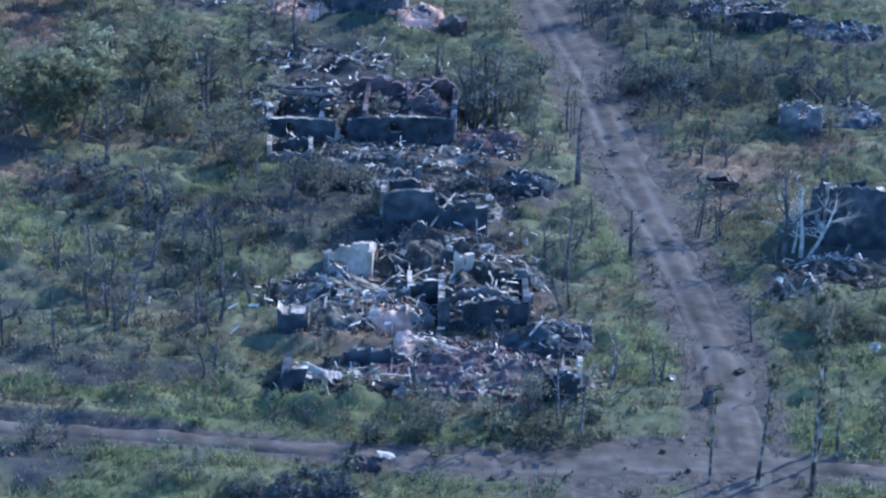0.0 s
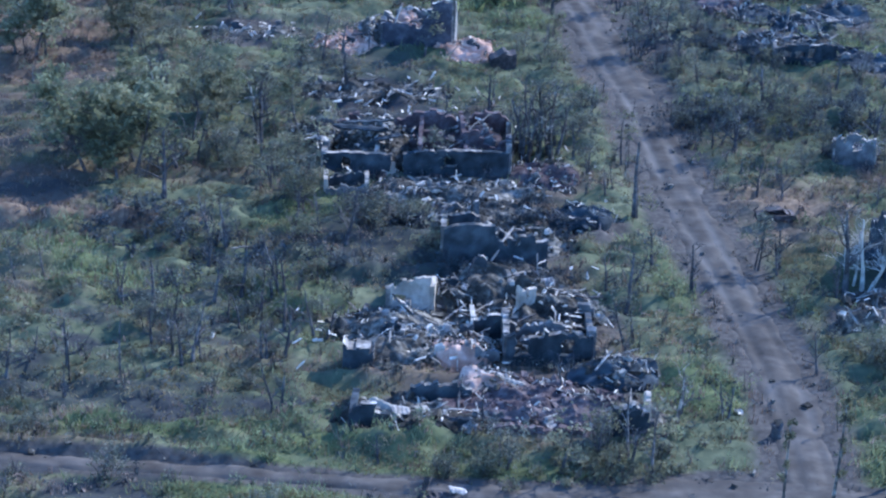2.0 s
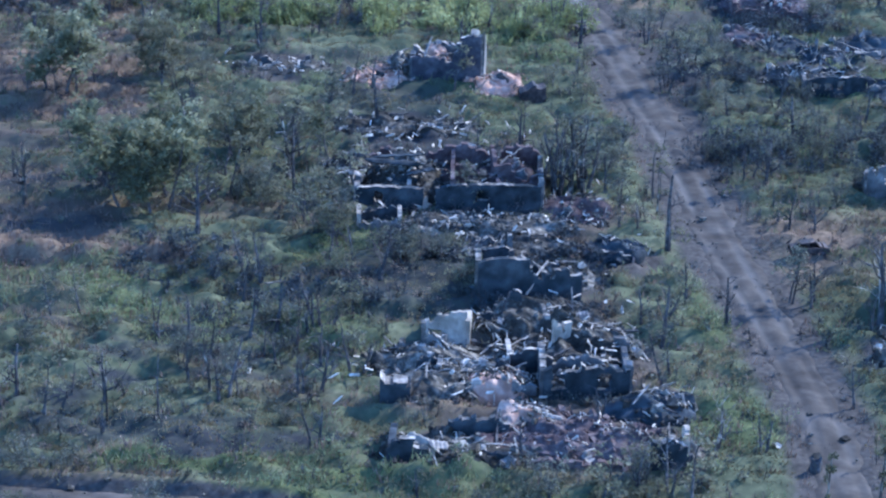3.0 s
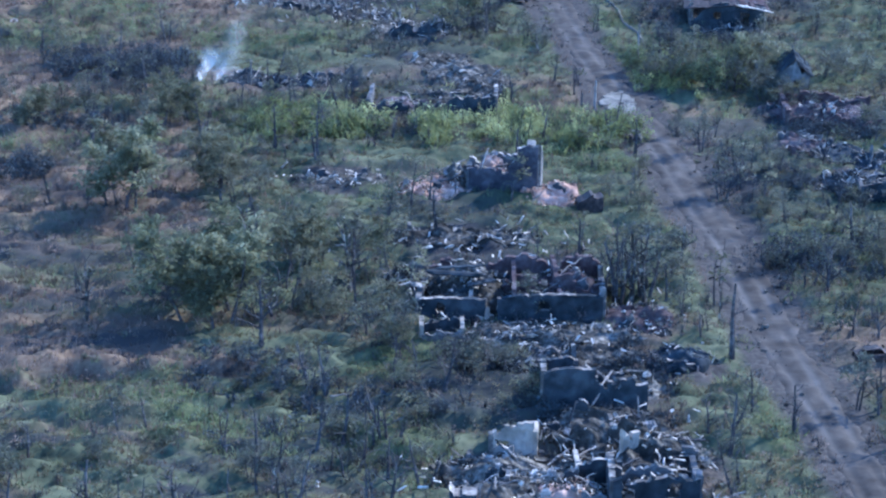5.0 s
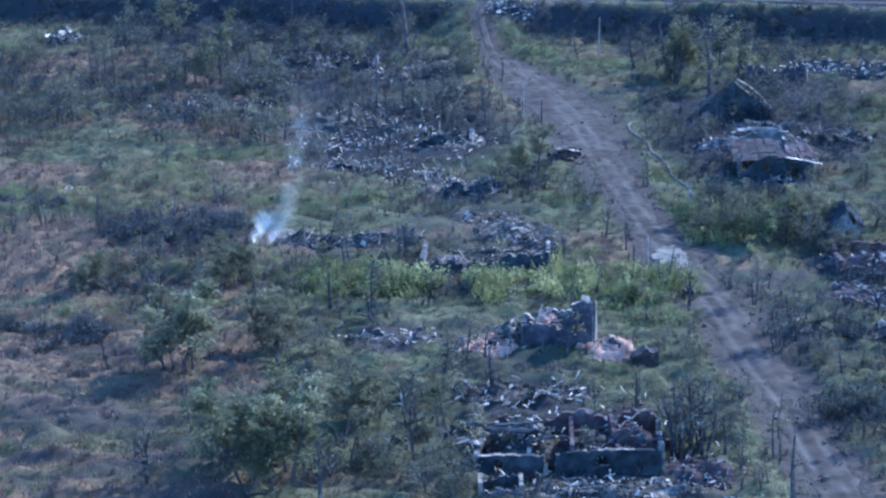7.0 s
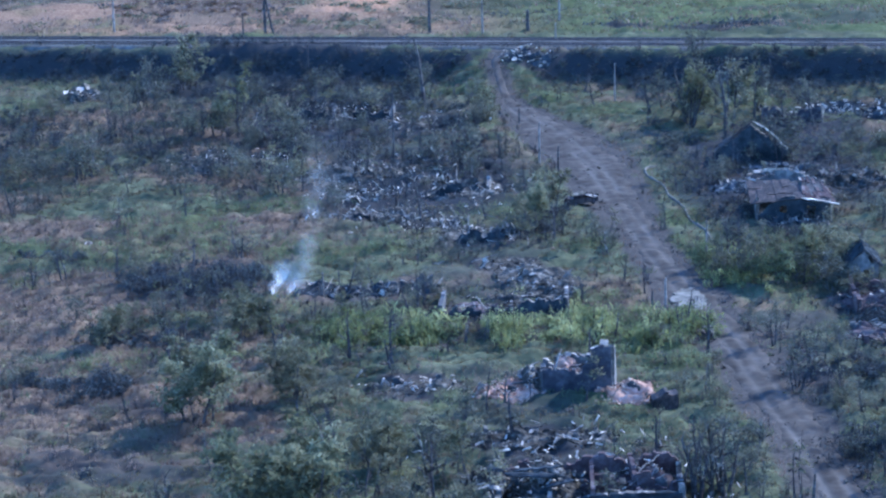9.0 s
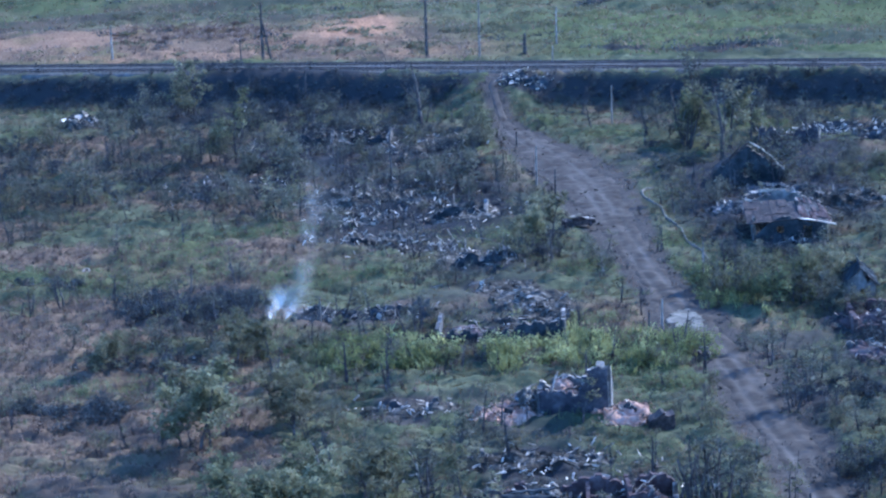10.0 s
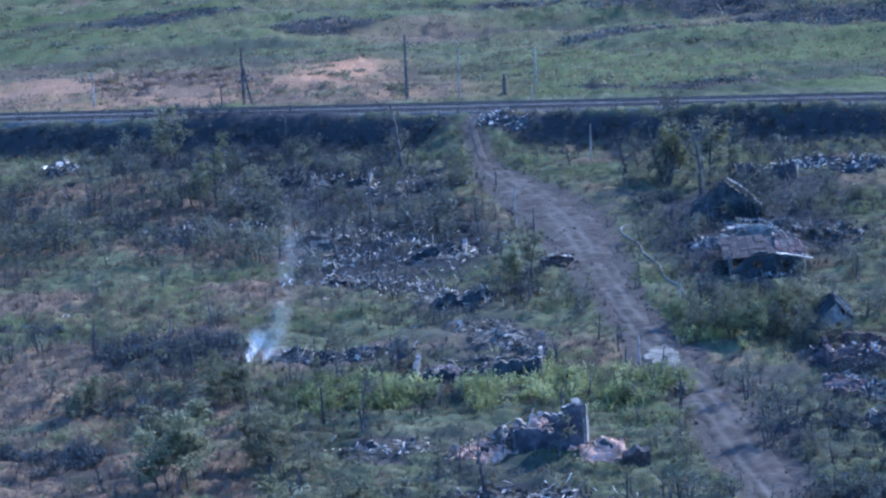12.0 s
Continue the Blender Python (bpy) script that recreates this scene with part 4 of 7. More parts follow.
wall(h, wb1, moved(wb1, 0.4, 4.5), [2.5, 2.0, 0.9], M_WHITE, 0.3, seed=42, name="side_wall")
wall(h, wb0, moved(wb0, 0.2, 3.5), [2.2, 1.4, 0.5], M_PLASTER, 0.3, seed=43, name="side_wall")
b0, b1 = (11.8, 129.4), (17.2, 129.5)
wall(h, b0, b1, [1.9, 2.1, 2.0, 2.1, 2.1, 1.9], M_DARK, 0.4, [(0.7, 1.5, 0.5, 1.5), (3.3, 4.2, 0.5, 1.6)], 44, "front_wall", "front wall coloured dark for its shade, with two window holes")
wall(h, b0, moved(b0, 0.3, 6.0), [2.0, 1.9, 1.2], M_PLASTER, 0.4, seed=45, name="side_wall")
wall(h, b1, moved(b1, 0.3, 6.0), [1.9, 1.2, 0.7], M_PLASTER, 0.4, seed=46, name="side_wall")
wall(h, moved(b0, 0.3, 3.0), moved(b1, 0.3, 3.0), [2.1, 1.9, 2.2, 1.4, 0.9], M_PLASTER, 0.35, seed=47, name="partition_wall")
c0, c1 = (10.0, 133.4), (12.8, 133.7)
wall(h, c0, c1, [1.5, 1.7, 1.8, 1.6], M_DARK, 0.35, seed=48, name="inner_wall")
wall(h, c0, moved(c0, 0.1, 4.0), [1.5, 1.2, 0.8], M_WHITE, 0.3, seed=49, name="inner_wall")
wall(h, (13.0, 136.2), moved((13.0, 136.2), 1.6, 1.0), [2.2, 1.8, 0.8], M_WHITE, 0.35, seed=50, name="chimney_stub", label="pale broken chimney stub")
wall(h, (9.1, 132.7), (9.9, 132.8), [1.5, 1.6], M_DARK, 0.4, seed=51, name="inner_wall")
k0, k1 = (1.7, 129.2), (3.6, 129.1)
wall(h, k0, k1, [1.7, 1.6, 1.2], M_DARK, 1.2, seed=52, name="stove_block", label="dark masonry block")
for k, (p, rx, ry, hh, mat, nb, bd, st, bm) in enumerate((
        ((6.5, 134.4), 5.0, 3.0, 0.8, M_RUBBLE, 420, 30, 7, 4), ((9.2, 130.9), 2.6, 2.2, 1.0, M_ORANGE, 220, 10, 3, 2), ((5.3, 130.9), 3.2, 2.6, 0.8, M_RUBBLE, 260, 20, 6, 3),
        ((12.7, 140.2), 4.4, 3.4, 0.9, M_RUBBLE, 360, 26, 5, 5), ((15.5, 137.2), 3.4, 3.4, 0.7, M_RUBBLE, 220, 18, 3, 4), ((18.4, 127.3), 2.8, 2.0, 0.8, M_DARK, 160, 9, 2, 3), ((3.2, 134.7), 2.2, 2.0, 0.5, M_RUBBLE, 140, 14, 3, 2), ((14.5, 131.0), 2.5, 1.3, 0.9, M_RUBBLE, 180, 8, 2, 3), ((14.9, 133.3), 2.6, 2.0, 0.9, M_RUBBLE, 200, 10, 3, 3))):
    heap(h, p, rx, ry, hh, mat, nb, bd, st, bm, 60 + k, white=0.4, block_mat=M_RUBBLE)

for k, (p, rx, ry, n, top) in enumerate((((6.0, 132.6), 4.5, 3.0, 50, 0.9), ((13.6, 139.0), 4.0, 3.4, 45, 1.0), ((15.0, 132.6), 2.6, 1.6, 25, 1.2))):
    pale_litter(h, p, rx, ry, n, 460 + k, (0.2, top))

# front ruin: fallen roof slab, red brick heap
h = thing("ruined_house", 10.4, 123.0, "flattened house, red brick heap and fallen pale roof slab", "ruined house", "ruined houses")
wall(h, (2.2, 120.7), (6.9, 120.3), [1.5, 1.6, 1.2, 0.6, 0.5], M_DARK, 0.4, seed=71, name="front_wall")
wall(h, (6.9, 120.3), (10.2, 120.3), [0.5, 0.9, 0.3], M_DARK, 0.4, seed=72, name="front_wall")
wall(h, (10.4, 120.1), (16.5, 119.8), [0.5, 0.8, 0.4, 0.6, 0.3], M_BRICK, 0.4, seed=73, name="low_wall")
wall(h, (17.4, 120.0), (19.5, 120.2), [1.6, 1.9, 1.4], M_DARK, 0.5, seed=74, name="corner_wall")
wall(h, (19.5, 120.2), (19.7, 122.6), [1.5, 1.9, 1.2], M_WHITE, 0.3, seed=75, name="corner_wall")
wall(h, (2.2, 120.7), (2.5, 124.3), [1.0, 1.3, 0.8], M_DARK, 0.4, seed=76, name="side_wall")
wall(h, (5.7, 124.2), (9.4, 124.1), [1.0, 1.5, 1.4, 0.9], M_DARK, 0.4, seed=77, name="back_wall")
o = h.matrix_basis.translation
for k, (p, sz, turn) in enumerate((((4.0, 121.5, 1.1), (1.7, 0.6), -22), ((5.0, 121.4, 0.9), (1.2, 0.6), 20), ((12.0, 124.6, 1.2), (1.2, 0.5), -10), ((18.8, 120.7, 1.5), (1.0, 0.5), 30))):
    part("roof_slab", sheet_mesh(80 + k, *sz, M_WHITE if k == 0 else M_SLATE, 0.05), h, "pale fallen roof slab", pose(*(Vector(p) - o), 12, 14, turn))
for k, (p, rx, ry, hh, mat, nb, bd, st, bm) in enumerate((
        ((11.8, 123.7), 4.6, 3.0, 0.9, M_BRICK, 420, 16, 3, 5), ((15.8, 122.3), 4.0, 2.4, 0.6, M_BRICK, 280, 16, 4, 3), ((5.0, 121.8), 3.4, 2.2, 0.7, M_RUBBLE, 260, 22, 6, 3),
        ((8.3, 121.5), 2.8, 2.0, 0.6, M_RUBBLE, 200, 14, 3, 2), ((18.7, 121.7), 2.0, 1.8, 0.7, M_RUBBLE, 140, 10, 3, 2), ((10.3, 126.0), 1.6, 2.0, 1.1, M_ORANGE, 140, 8, 2, 2))):
    heap(h, p, rx, ry, hh * 0.6, mat, nb, bd // 2, st, bm, 90 + k, block_mat=M_BRICK if k in (0, 1) else M_RUBBLE, white=0.5, stumps=2 if k in (2, 4) else 0, wild=0.7)

# brick ruin with a tall corner and clay heaps
e0, e1, e2 = (5.3, 192.9), (9.0, 192.3), (11.3, 191.8)
h = thing("ruined_house", 8.4, 193.6, "blue-grey ruin with one tall corner between clay heaps", "ruined house", "ruined houses")
wall(h, e0, e1, [2.5, 2.7, 2.7, 2.9], M_DARKBRICK, 0.45, seed=101, name="front_wall")
wall(h, e1, e2, [3.0, 4.3, 4.7, 4.5], M_DARKBRICK, 0.6, [(1.1, 1.4, 2.2, 2.6)], 102, "tall_corner", "tall broken brick corner")
wall(h, e2, moved(e2, 0.4, 3.2), [4.5, 4.0, 2.2], M_PLASTER, 0.5, seed=103, name="side_wall")
wall(h, e0, moved(e0, 0.2, 3.6), [2.2, 2.4, 1.8], M_PLASTER, 0.45, seed=104, name="side_wall")
wall(h, moved(e0, 0.2, 3.6), moved(e2, 0.4, 3.4), [1.9, 2.6, 2.4, 3.0], M_PLASTER, 0.45, seed=105, name="back_wall")
heap(h, moved(lerp(e0, e1, 0.5), 0.2, 1.8), 1.8, 1.7, 2.3, M_ORANGE, 160, 6, 3, 3, 106, white=0.5)
heap(h, (2.3, 193.3), 2.9, 2.8, 0.55, M_ORANGE, 300, 10, 3, 3, 107)
heap(h, (12.7, 191.3), 2.3, 2.8, 0.6, M_ORANGE, 280, 6, 3, 3, 108)
heap(h, (4.5, 194.5), 1.4, 1.6, 1.0, M_RUBBLE, 100, 5, 3, 2, 109, white=0.5)
o = h.matrix_basis.translation
part("roof_slab", sheet_mesh(111, 0.8, 0.6, M_WHITE, 0.12), h, "pale slab on the corner's top", pose(*(Vector((10.7, 192.2, 4.6)) - o), 10, 5, 0))
part("beam", BEAMS[1], h, m=pose(*(Vector((6.7, 192.6, 3.2)) - o), 0, -50, 60))
wk = thing("burnt_trailer", 15.6, 188.8, "dark burnt trailer hulk in the grass", "wreck", "burnt wrecks")
wall(wk, (14.4, 187.9), (16.6, 188.1), [0.7, 1.0, 1.5, 1.2], M_STEEL, 1.4, seed=112, name="hulk")

# row of debris beside the brick ruin
h = thing("debris_pile", -5.9, 195.7, "strewn dark and white debris in dry grass", "debris", "debris piles")
heap(h, (-5.9, 195.7), 4.4, 1.8, 0.06, M_RUBBLE, 40, 7, 4, 3, 121, white=0.9, block_mat=M_RUBBLE, stumps=2, wild=1.5)
pale_litter(h, (-5.9, 195.7), 4.0, 1.6, 30, 475, (0.1, 0.4))

# long low house with a ragged top
f0, f1 = (-3.6, 216.7), (8.7, 215.1)
h = thing("ruined_house", *lerp(f0, f1, 0.5), "long low grey house with ragged walls and no roof", "ruined house", "ruined houses")
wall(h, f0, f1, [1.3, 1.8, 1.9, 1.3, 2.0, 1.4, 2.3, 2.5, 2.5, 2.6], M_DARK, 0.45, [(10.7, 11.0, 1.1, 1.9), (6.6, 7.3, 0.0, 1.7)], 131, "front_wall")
wall(h, f1, moved(f1, 0.5, 8.5), [2.5, 2.0, 1.2, 1.6], M_PLASTER, 0.4, seed=132, name="side_wall")
wall(h, f0, moved(f0, 0.5, 8.5), [1.4, 1.2, 0.6], M_PLASTER, 0.4, seed=133, name="side_wall")
wall(h, moved(f0, 0.5, 8.5), moved(f1, 0.5, 8.5), [0.3, 0.5, 0.2, 0.6, 0.3, 0.7], M_DARK, 0.4, seed=134, name="back_wall")
for k in range(2):
    t = 0.55 + 0.24 * k
    wall(h, lerp(f0, f1, t), moved(lerp(f0, f1, t), 0.5, 8.0), [1.8, 1.0, 0.6, 0.3], M_DARK, 0.3, seed=135 + k, name="partition_wall")
for k, (p, rx, ry, hh) in enumerate((((4.7, 222.1), 4.2, 3.0, 1.0), ((0.1, 220.3), 3.6, 2.8, 0.9), ((6.2, 231.7), 4.2, 4.5, 0.9), ((4.0, 236.6), 3.6, 3.6, 0.6), ((7.8, 226.4), 2.6, 4.0, 1.5))):
    heap(h, p, rx, ry, hh * 0.2, M_RUBBLE if k != 1 else M_BRICK, 60, 12, 4, 5, 141 + k, white=0.6, block_mat=M_RUBBLE, stumps=0, wild=1.2)
h = thing("debris_pile", -11.5, 229.0, "line of pale boards and broken sheets above the weeds", "debris", "debris piles")
for k, p in enumerate(((-16.3, 229.1), (-13.0, 228.2), (-9.8, 228.5), (-6.2, 228.8))):
    heap(h, p, 2.6, 1.8, 0.25, M_DARK, 45, 9, 4, 4, 151 + k, white=0.6, block_mat=M_RUBBLE, stumps=1, wild=1.8)

# wrecked farm heap north of the long house
for k, (p, rx, ry, hh, lab) in enumerate((
        ((1.3, 251.3), 4.4, 4.0, 1.8, "collapsed outbuilding of grey boards and broken slates"), ((-0.3, 273.6), 5.0, 6.0, 1.4, "collapsed farm building of grey boards"),
        ((-6.0, 285.1), 5.0, 6.0, 0.9, "wide spread of broken boards and pale slates"), ((-16.1, 284.9), 5.5, 6.0, 1.2, "pale bluish heap of broken slates"),
        ((-25.5, 294.6), 4.0, 5.0, 0.8, "dark burnt debris with pale splinters"), ((-33.8, 295.5), 3.5, 5.0, 0.8, "dark burnt debris with pale splinters"),
        ((-21.0, 324.3), 5.5, 6.0, 1.2, "dark collapsed yard with pale boards"), ((-12.8, 323.5), 4.5, 6.0, 1.0, "dark collapsed yard with pale boards"), ((-5.0, 316.6), 5.0, 6.0, 1.0, "dark collapsed yard with pale boards"),
        ((-11.2, 263.2), 4.5, 3.4, 0.5, "thin scatter of pale boards"), ((-4.5, 257.0), 4.0, 3.0, 0.6, "thin scatter of pale boards"), ((-13.6, 272.8), 3.0, 3.0, 0.7, "thin scatter of pale boards"))):
    h = thing("debris_pile", *p, lab, "debris", "debris piles")
    heap(h, p, rx, ry, hh * 0.2, M_RUBBLE, 110, 24, 5, 16, 161 + k, 0.17, dark=0.35, white=0.6, block_mat=M_RUBBLE, spread=1.7, stumps=1, wild=2.0)
    pale_litter(h, p, rx, ry, 50, 420 + k)
    if k in (0, 1, 6, 7):
        wall(h, moved(p, -3.2, -2.2), moved(p, 2.8, -2.6), [0.6, 1.6, 2.0, 1.1, 1.7, 0.5], M_DARK, 0.4, seed=181 + k)
        wall(h, moved(p, 2.8, -2.6), moved(p, 3.2, 3.0), [1.2, 1.9, 0.7], M_PLASTER, 0.4, seed=191 + k)
    if k in (0, 1):
        scatter_parts(h, "beam", BEAMS, [(p[0] + 2.5, p[1] - 1, 1.5), (p[0] - 1.5, p[1], 1.6), (p[0] + 1.0, p[1] + 2.5, 1.6)], 5 + k, 35)

# house with a broken pale roof
r0, r1 = (32.7, 252.8), (40.7, 251.1)
h = thing("ruined_house", *lerp(r0, r1, 0.5), "dark-walled house with a torn pale slate roof", "ruined house", "ruined houses")
wall(h, r0, r1, [0.9, 1.7, 2.5, 3.0, 3.1, 2.6, 2.4, 2.4, 2.3], M_DARK, 0.4, [(5.6, 6.6, 0.0, 1.9), (2.6, 3.4, 1.0, 1.9)], 201, "front_wall", "dark front wall with a broken arched top", notch=False)
wall(h, r1, moved(r1, 0.8, 9.0), [2.6, 2.6, 2.5, 2.2], M_WHITE, 0.4, seed=202, name="side_wall")
wall(h, r0, moved(r0, 0.8, 9.0), [2.5, 2.3, 2.0, 2.2], M_PLASTER, 0.4, seed=203, name="side_wall")
wall(h, moved(r0, 0.8, 9.0), moved(r1, 0.8, 9.0), [2.8, 3.6, 4.3, 3.4, 2.6], M_PLASTER, 0.4, seed=204, name="back_wall")
o = h.matrix_basis.translation


def roof_plane(parent, corners, mat, seed, holes=0.12, nu=12, nv=8, thick=0.05, name="roof"):
    """A torn roof plane between four corners (a, b along the eave, c, d along the ridge), with sheets missing."""
    r = random.Random(seed)
    a, b, c, d = (Vector(p) - parent.matrix_basis.translation for p in corners)
    at = lambda u, v: (a * (1 - u) + b * u) * (1 - v) + (d * (1 - u) + c * u) * v
    n = (b - a).cross(d - a).normalized() * thick
    # added dark slab under the sheets, so that the holes look dark
    under = [at(0.02, 0.03) - n, at(0.98, 0.03) - n, at(0.97, 0.97) - n, at(0.03, 0.97) - n]
    under += [v - n.normalized() * 0.1 for v in under]
    roof = part(name, mesh_of(name, under, [(0, 1, 2, 3), (7, 6, 5, 4)] + [(m, 4 + m, 4 + (m + 1) % 4, (m + 1) % 4) for m in range(4)], M_BARK), parent, "dark boarding added under torn sheets")
    for j in range(nv):
        for i in range(nu):
            if r.random() < holes:
                continue
            sag = Vector((0, 0, r.uniform(-0.06, 0.06)))
            q = [at(i / nu, j / nv), at((i + 1) / nu, j / nv), at((i + 1) / nu, (j + 1.1) / nv), at(i / nu, (j + 1.1) / nv)]
            v = [p + sag + Vector((r.uniform(-0.07, 0.07), r.uniform(-0.07, 0.07), r.uniform(-0.05, 0.05))) for p in q]
            v += [p + n for p in v]
            part("roof_sheet", mesh_of("roof_sheet", v, [(0, 3, 2, 1), (4, 5, 6, 7)] + [(m, (m + 1) % 4, 4 + (m + 1) % 4, 4 + m) for m in range(4)], mat), roof)
    return roof


zr = float(height(*r0))
ridge0, ridge1 = (*moved(lerp(r0, r1, 0.62), 0.5, 4.4), zr + 3.9), (*moved(lerp(r0, r1, 0.86), 0.5, 4.6), zr + 3.7)
roof_plane(h, ((*moved(lerp(r0, r1, 0.6), 0, -0.4), zr + 2.7), (*moved(r1, 0.5, -0.6), zr + 2.1), ridge1, ridge0), M_BRICK, 212, 0.45, 7, 5)
roof_plane(h, ((*moved(r1, 0.5, -0.6), zr + 2.1), (*moved(r1, 1.0, 6.0), zr + 2.0), ridge1, ridge1), M_BRICK, 211, 0.45, 6, 5)
for k, (u, dy, tall, long) in enumerate(((0.72, -0.75, 2.55, 2.2), (0.95, -0.8, 2.25, 2.4))):
    part("eave_board", plank_mesh(215 + k, long, 0.36, 0.1, M_SPLINTER), h, "pale torn eave board", pose(*(Vector((*moved(lerp(r0, r1, u), 0.1, dy), zr + tall)) - o), 0, 8 + 4 * k, -11 + 5 * k))
# dark front slope up to the broken pale rim of the hole in the roof
rim0, rim1 = (*moved(r0, -0.6, 5.0), zr + 3.4), (*moved(lerp(r0, r1, 0.62), 0.3, 5.0), zr + 3.5)
roof_plane(h, ((*moved(r0, -0.8, -0.4), zr + 2.0), (*moved(lerp(r0, r1, 0.62), 0, -0.4), zr + 2.6), rim1, rim0), M_STEEL, 213, 0.12, 6, 3)
heap(h, moved(lerp(r0, r1, 0.3), 0.6, 6.6), 3.0, 2.0, 1.2, M_DARK, 120, 10, 6, 6, 216, 0.24, white=0.6, wild=1.2, stumps=0)
for k in range(13):
    a = math.pi * (1.0 + k / 7.0) if k < 8 else math.pi * (1.0 - (k - 7) / 6.5)
    at = moved(lerp(r0, r1, 0.3), 0.6 + 3.2 * math.cos(a), 6.9 + 2.2 * math.sin(a))
    part("roof_rim", sheet_mesh(217 + k, 1.5, 0.28 if k % 3 else 0.5, (M_SLATE, M_SPLINTER, M_WHITE)[k % 3], 0.08), h, "crumpled pale roof edge", pose(*(Vector((*at, zr + 3.45 + 0.35 * math.sin(a))) - o), 30 * math.sin(a) * -1, 10 * math.cos(a), math.degrees(a) + 90))
for k, (u, dy, tall) in enumerate(((0.75, 7.5, 1.9), (0.95, 6.0, 2.2), (0.6, 8.5, 1.6), (1.1, 8.0, 1.5))):
    part("rafter", BEAMS[k], h, "pale broken rafter", pose(*(Vector((*moved(lerp(r0, r1, u), 0.4, dy), zr + tall)) - o), 0, -28 + 14 * k, 40 - 35 * k))
for k, (p, rx, ry, hh) in enumerate((((32.6, 268.3), 3.0, 3.0, 0.7), ((38.6, 277.9), 3.5, 3.5, 0.6), ((46.5, 270.4), 5.0, 4.0, 0.7), ((37.1, 250.2), 3.5, 1.5, 0.4))):
    heap(h, p, rx, ry, hh, M_BLUE if k < 2 else M_RUBBLE, 160, 18, 10, 9, 221 + k, 0.22, white=0.5, wild=1.5)

# collapsed gable with one long bargeboard
e0, e1 = (31.9, 284.6), (40.7, 283.4)
h = thing("ruined_house", *lerp(e0, e1, 0.5), "burnt dark gable with one long pale bargeboard", "ruined house", "ruined houses")
ze = float(height(*lerp(e0, e1, 0.5)))
apex = lerp(e0, e1, 0.5)
wall(h, e0, e1, [1.6, 2.5, 3.4, 4.3, 5.2, 4.3, 3.4, 2.5, 1.8], M_DARK, 0.4, [(3.8, 4.6, 1.2, 2.3)], 231, "gable_wall", notch=False)
wall(h, e0, moved(e0, 0.8, 6.0), [1.6, 1.3, 0.6], M_DARK, 0.4, seed=234, name="side_wall")
wall(h, e1, moved(e1, 0.8, 6.0), [1.8, 1.5, 0.8], M_DARK, 0.4, seed=235, name="side_wall")
roof_plane(h, ((*moved(e0, 0.9, 5.0), ze + 1.5), (*moved(e0, -0.4, -0.3), ze + 1.5), (*moved(apex, 0, -0.3), ze + 5.4), (*moved(apex, 0.6, 3.6), ze + 4.6)), M_STEEL, 233, 0.3, 6, 4)
part("bargeboard", plank_mesh(233, 5.6, 0.5, 0.14, M_SPLINTER), h, "long pale bargeboard", pose(*(Vector((*moved(lerp(apex, e1, 0.5), 0.1, -0.4), ze + 3.75)) - h.matrix_basis.translation), 0, 39, -8))
heap(h, moved(apex, 0.8, 3.6), 3.6, 3.0, 1.0, M_DARK, 120, 8, 4, 4, 232, stumps=0)

# long low wall in front of the bank
f0, f1 = (41.4, 309.0), (48.9, 306.2)
h = thing("ruined_house", *lerp(f0, f1, 0.5), "low lilac-grey broken walls among dark scrub", "ruined house", "ruined houses")
wall(h, f0, f1, [1.9, 2.6, 1.4, 0.8, 2.2, 2.7, 2.4], M_DARKBRICK, 0.4, seed=501, name="front_wall")
wall(h, f1, moved(f1, 1.0, 5.0), [2.4, 1.6, 1.0], M_PLASTER, 0.4, seed=502, name="side_wall")
wall(h, f0, moved(f0, 1.0, 5.0), [1.9, 2.4, 1.2], M_PLASTER, 0.4, seed=503, name="side_wall")
heap(h, moved(lerp(f0, f1, 0.5), 0.6, 2.8), 3.2, 2.2, 0.8, M_DARKBRICK, 90, 8, 5, 4, 504, white=0.6, stumps=0)
pale_litter(h, moved(f1, 1.0, 3.0), 2.6, 1.6, 26, 505, (0.6, 1.8))
for k, (p, rx, ry, hh) in enumerate((((53.1, 316.6), 5.0, 4.0, 1.1), ((57.4, 311.6), 4.0, 5.0, 1.5), ((60.8, 314.7), 3.0, 3.0, 1.2))):
    h = thing("debris_pile", *p, "broken sheets and pale beams near the bank", "debris", "debris piles")
    heap(h, p, rx, ry, hh * 0.3, M_DARK, 45, 12, 9, 9, 236 + k, 0.24, white=0.7, wild=1.6, block_mat=M_RUBBLE, stumps=0)
    pale_litter(h, p, rx, ry, 22, 470 + k, (0.3, 1.2))

# small gabled house
g0, g1 = (37.8, 223.4), (40.7, 223.1)
h = thing("small_house", *lerp(g0, g1, 0.5), "small pale gabled house with a dark window", "small house")
gm = lerp(g0, g1, 0.5)
wall(h, g0, g1, [2.5, 3.2, 3.9, 3.2, 2.5], M_PLASTER, 0.3, [(1.3, 2.0, 0.9, 1.9)], 241, "gable_wall", "pale bluish gable wall", cell=0.2)
wall(h, g1, moved(g1, 0.5, 4.5), [2.4, 2.4], M_PLASTER, 0.3, seed=242, name="side_wall")
wall(h, g0, moved(g0, 0.5, 4.5), [2.4, 2.4], M_PLASTER, 0.3, seed=243, name="side_wall")
wall(h, moved(g0, 0.5, 4.5), moved(g1, 0.5, 4.5), [2.5, 3.2, 3.9, 3.2, 2.5], M_PLASTER, 0.3, seed=244, name="gable_wall")
zg = float(height(*gm))
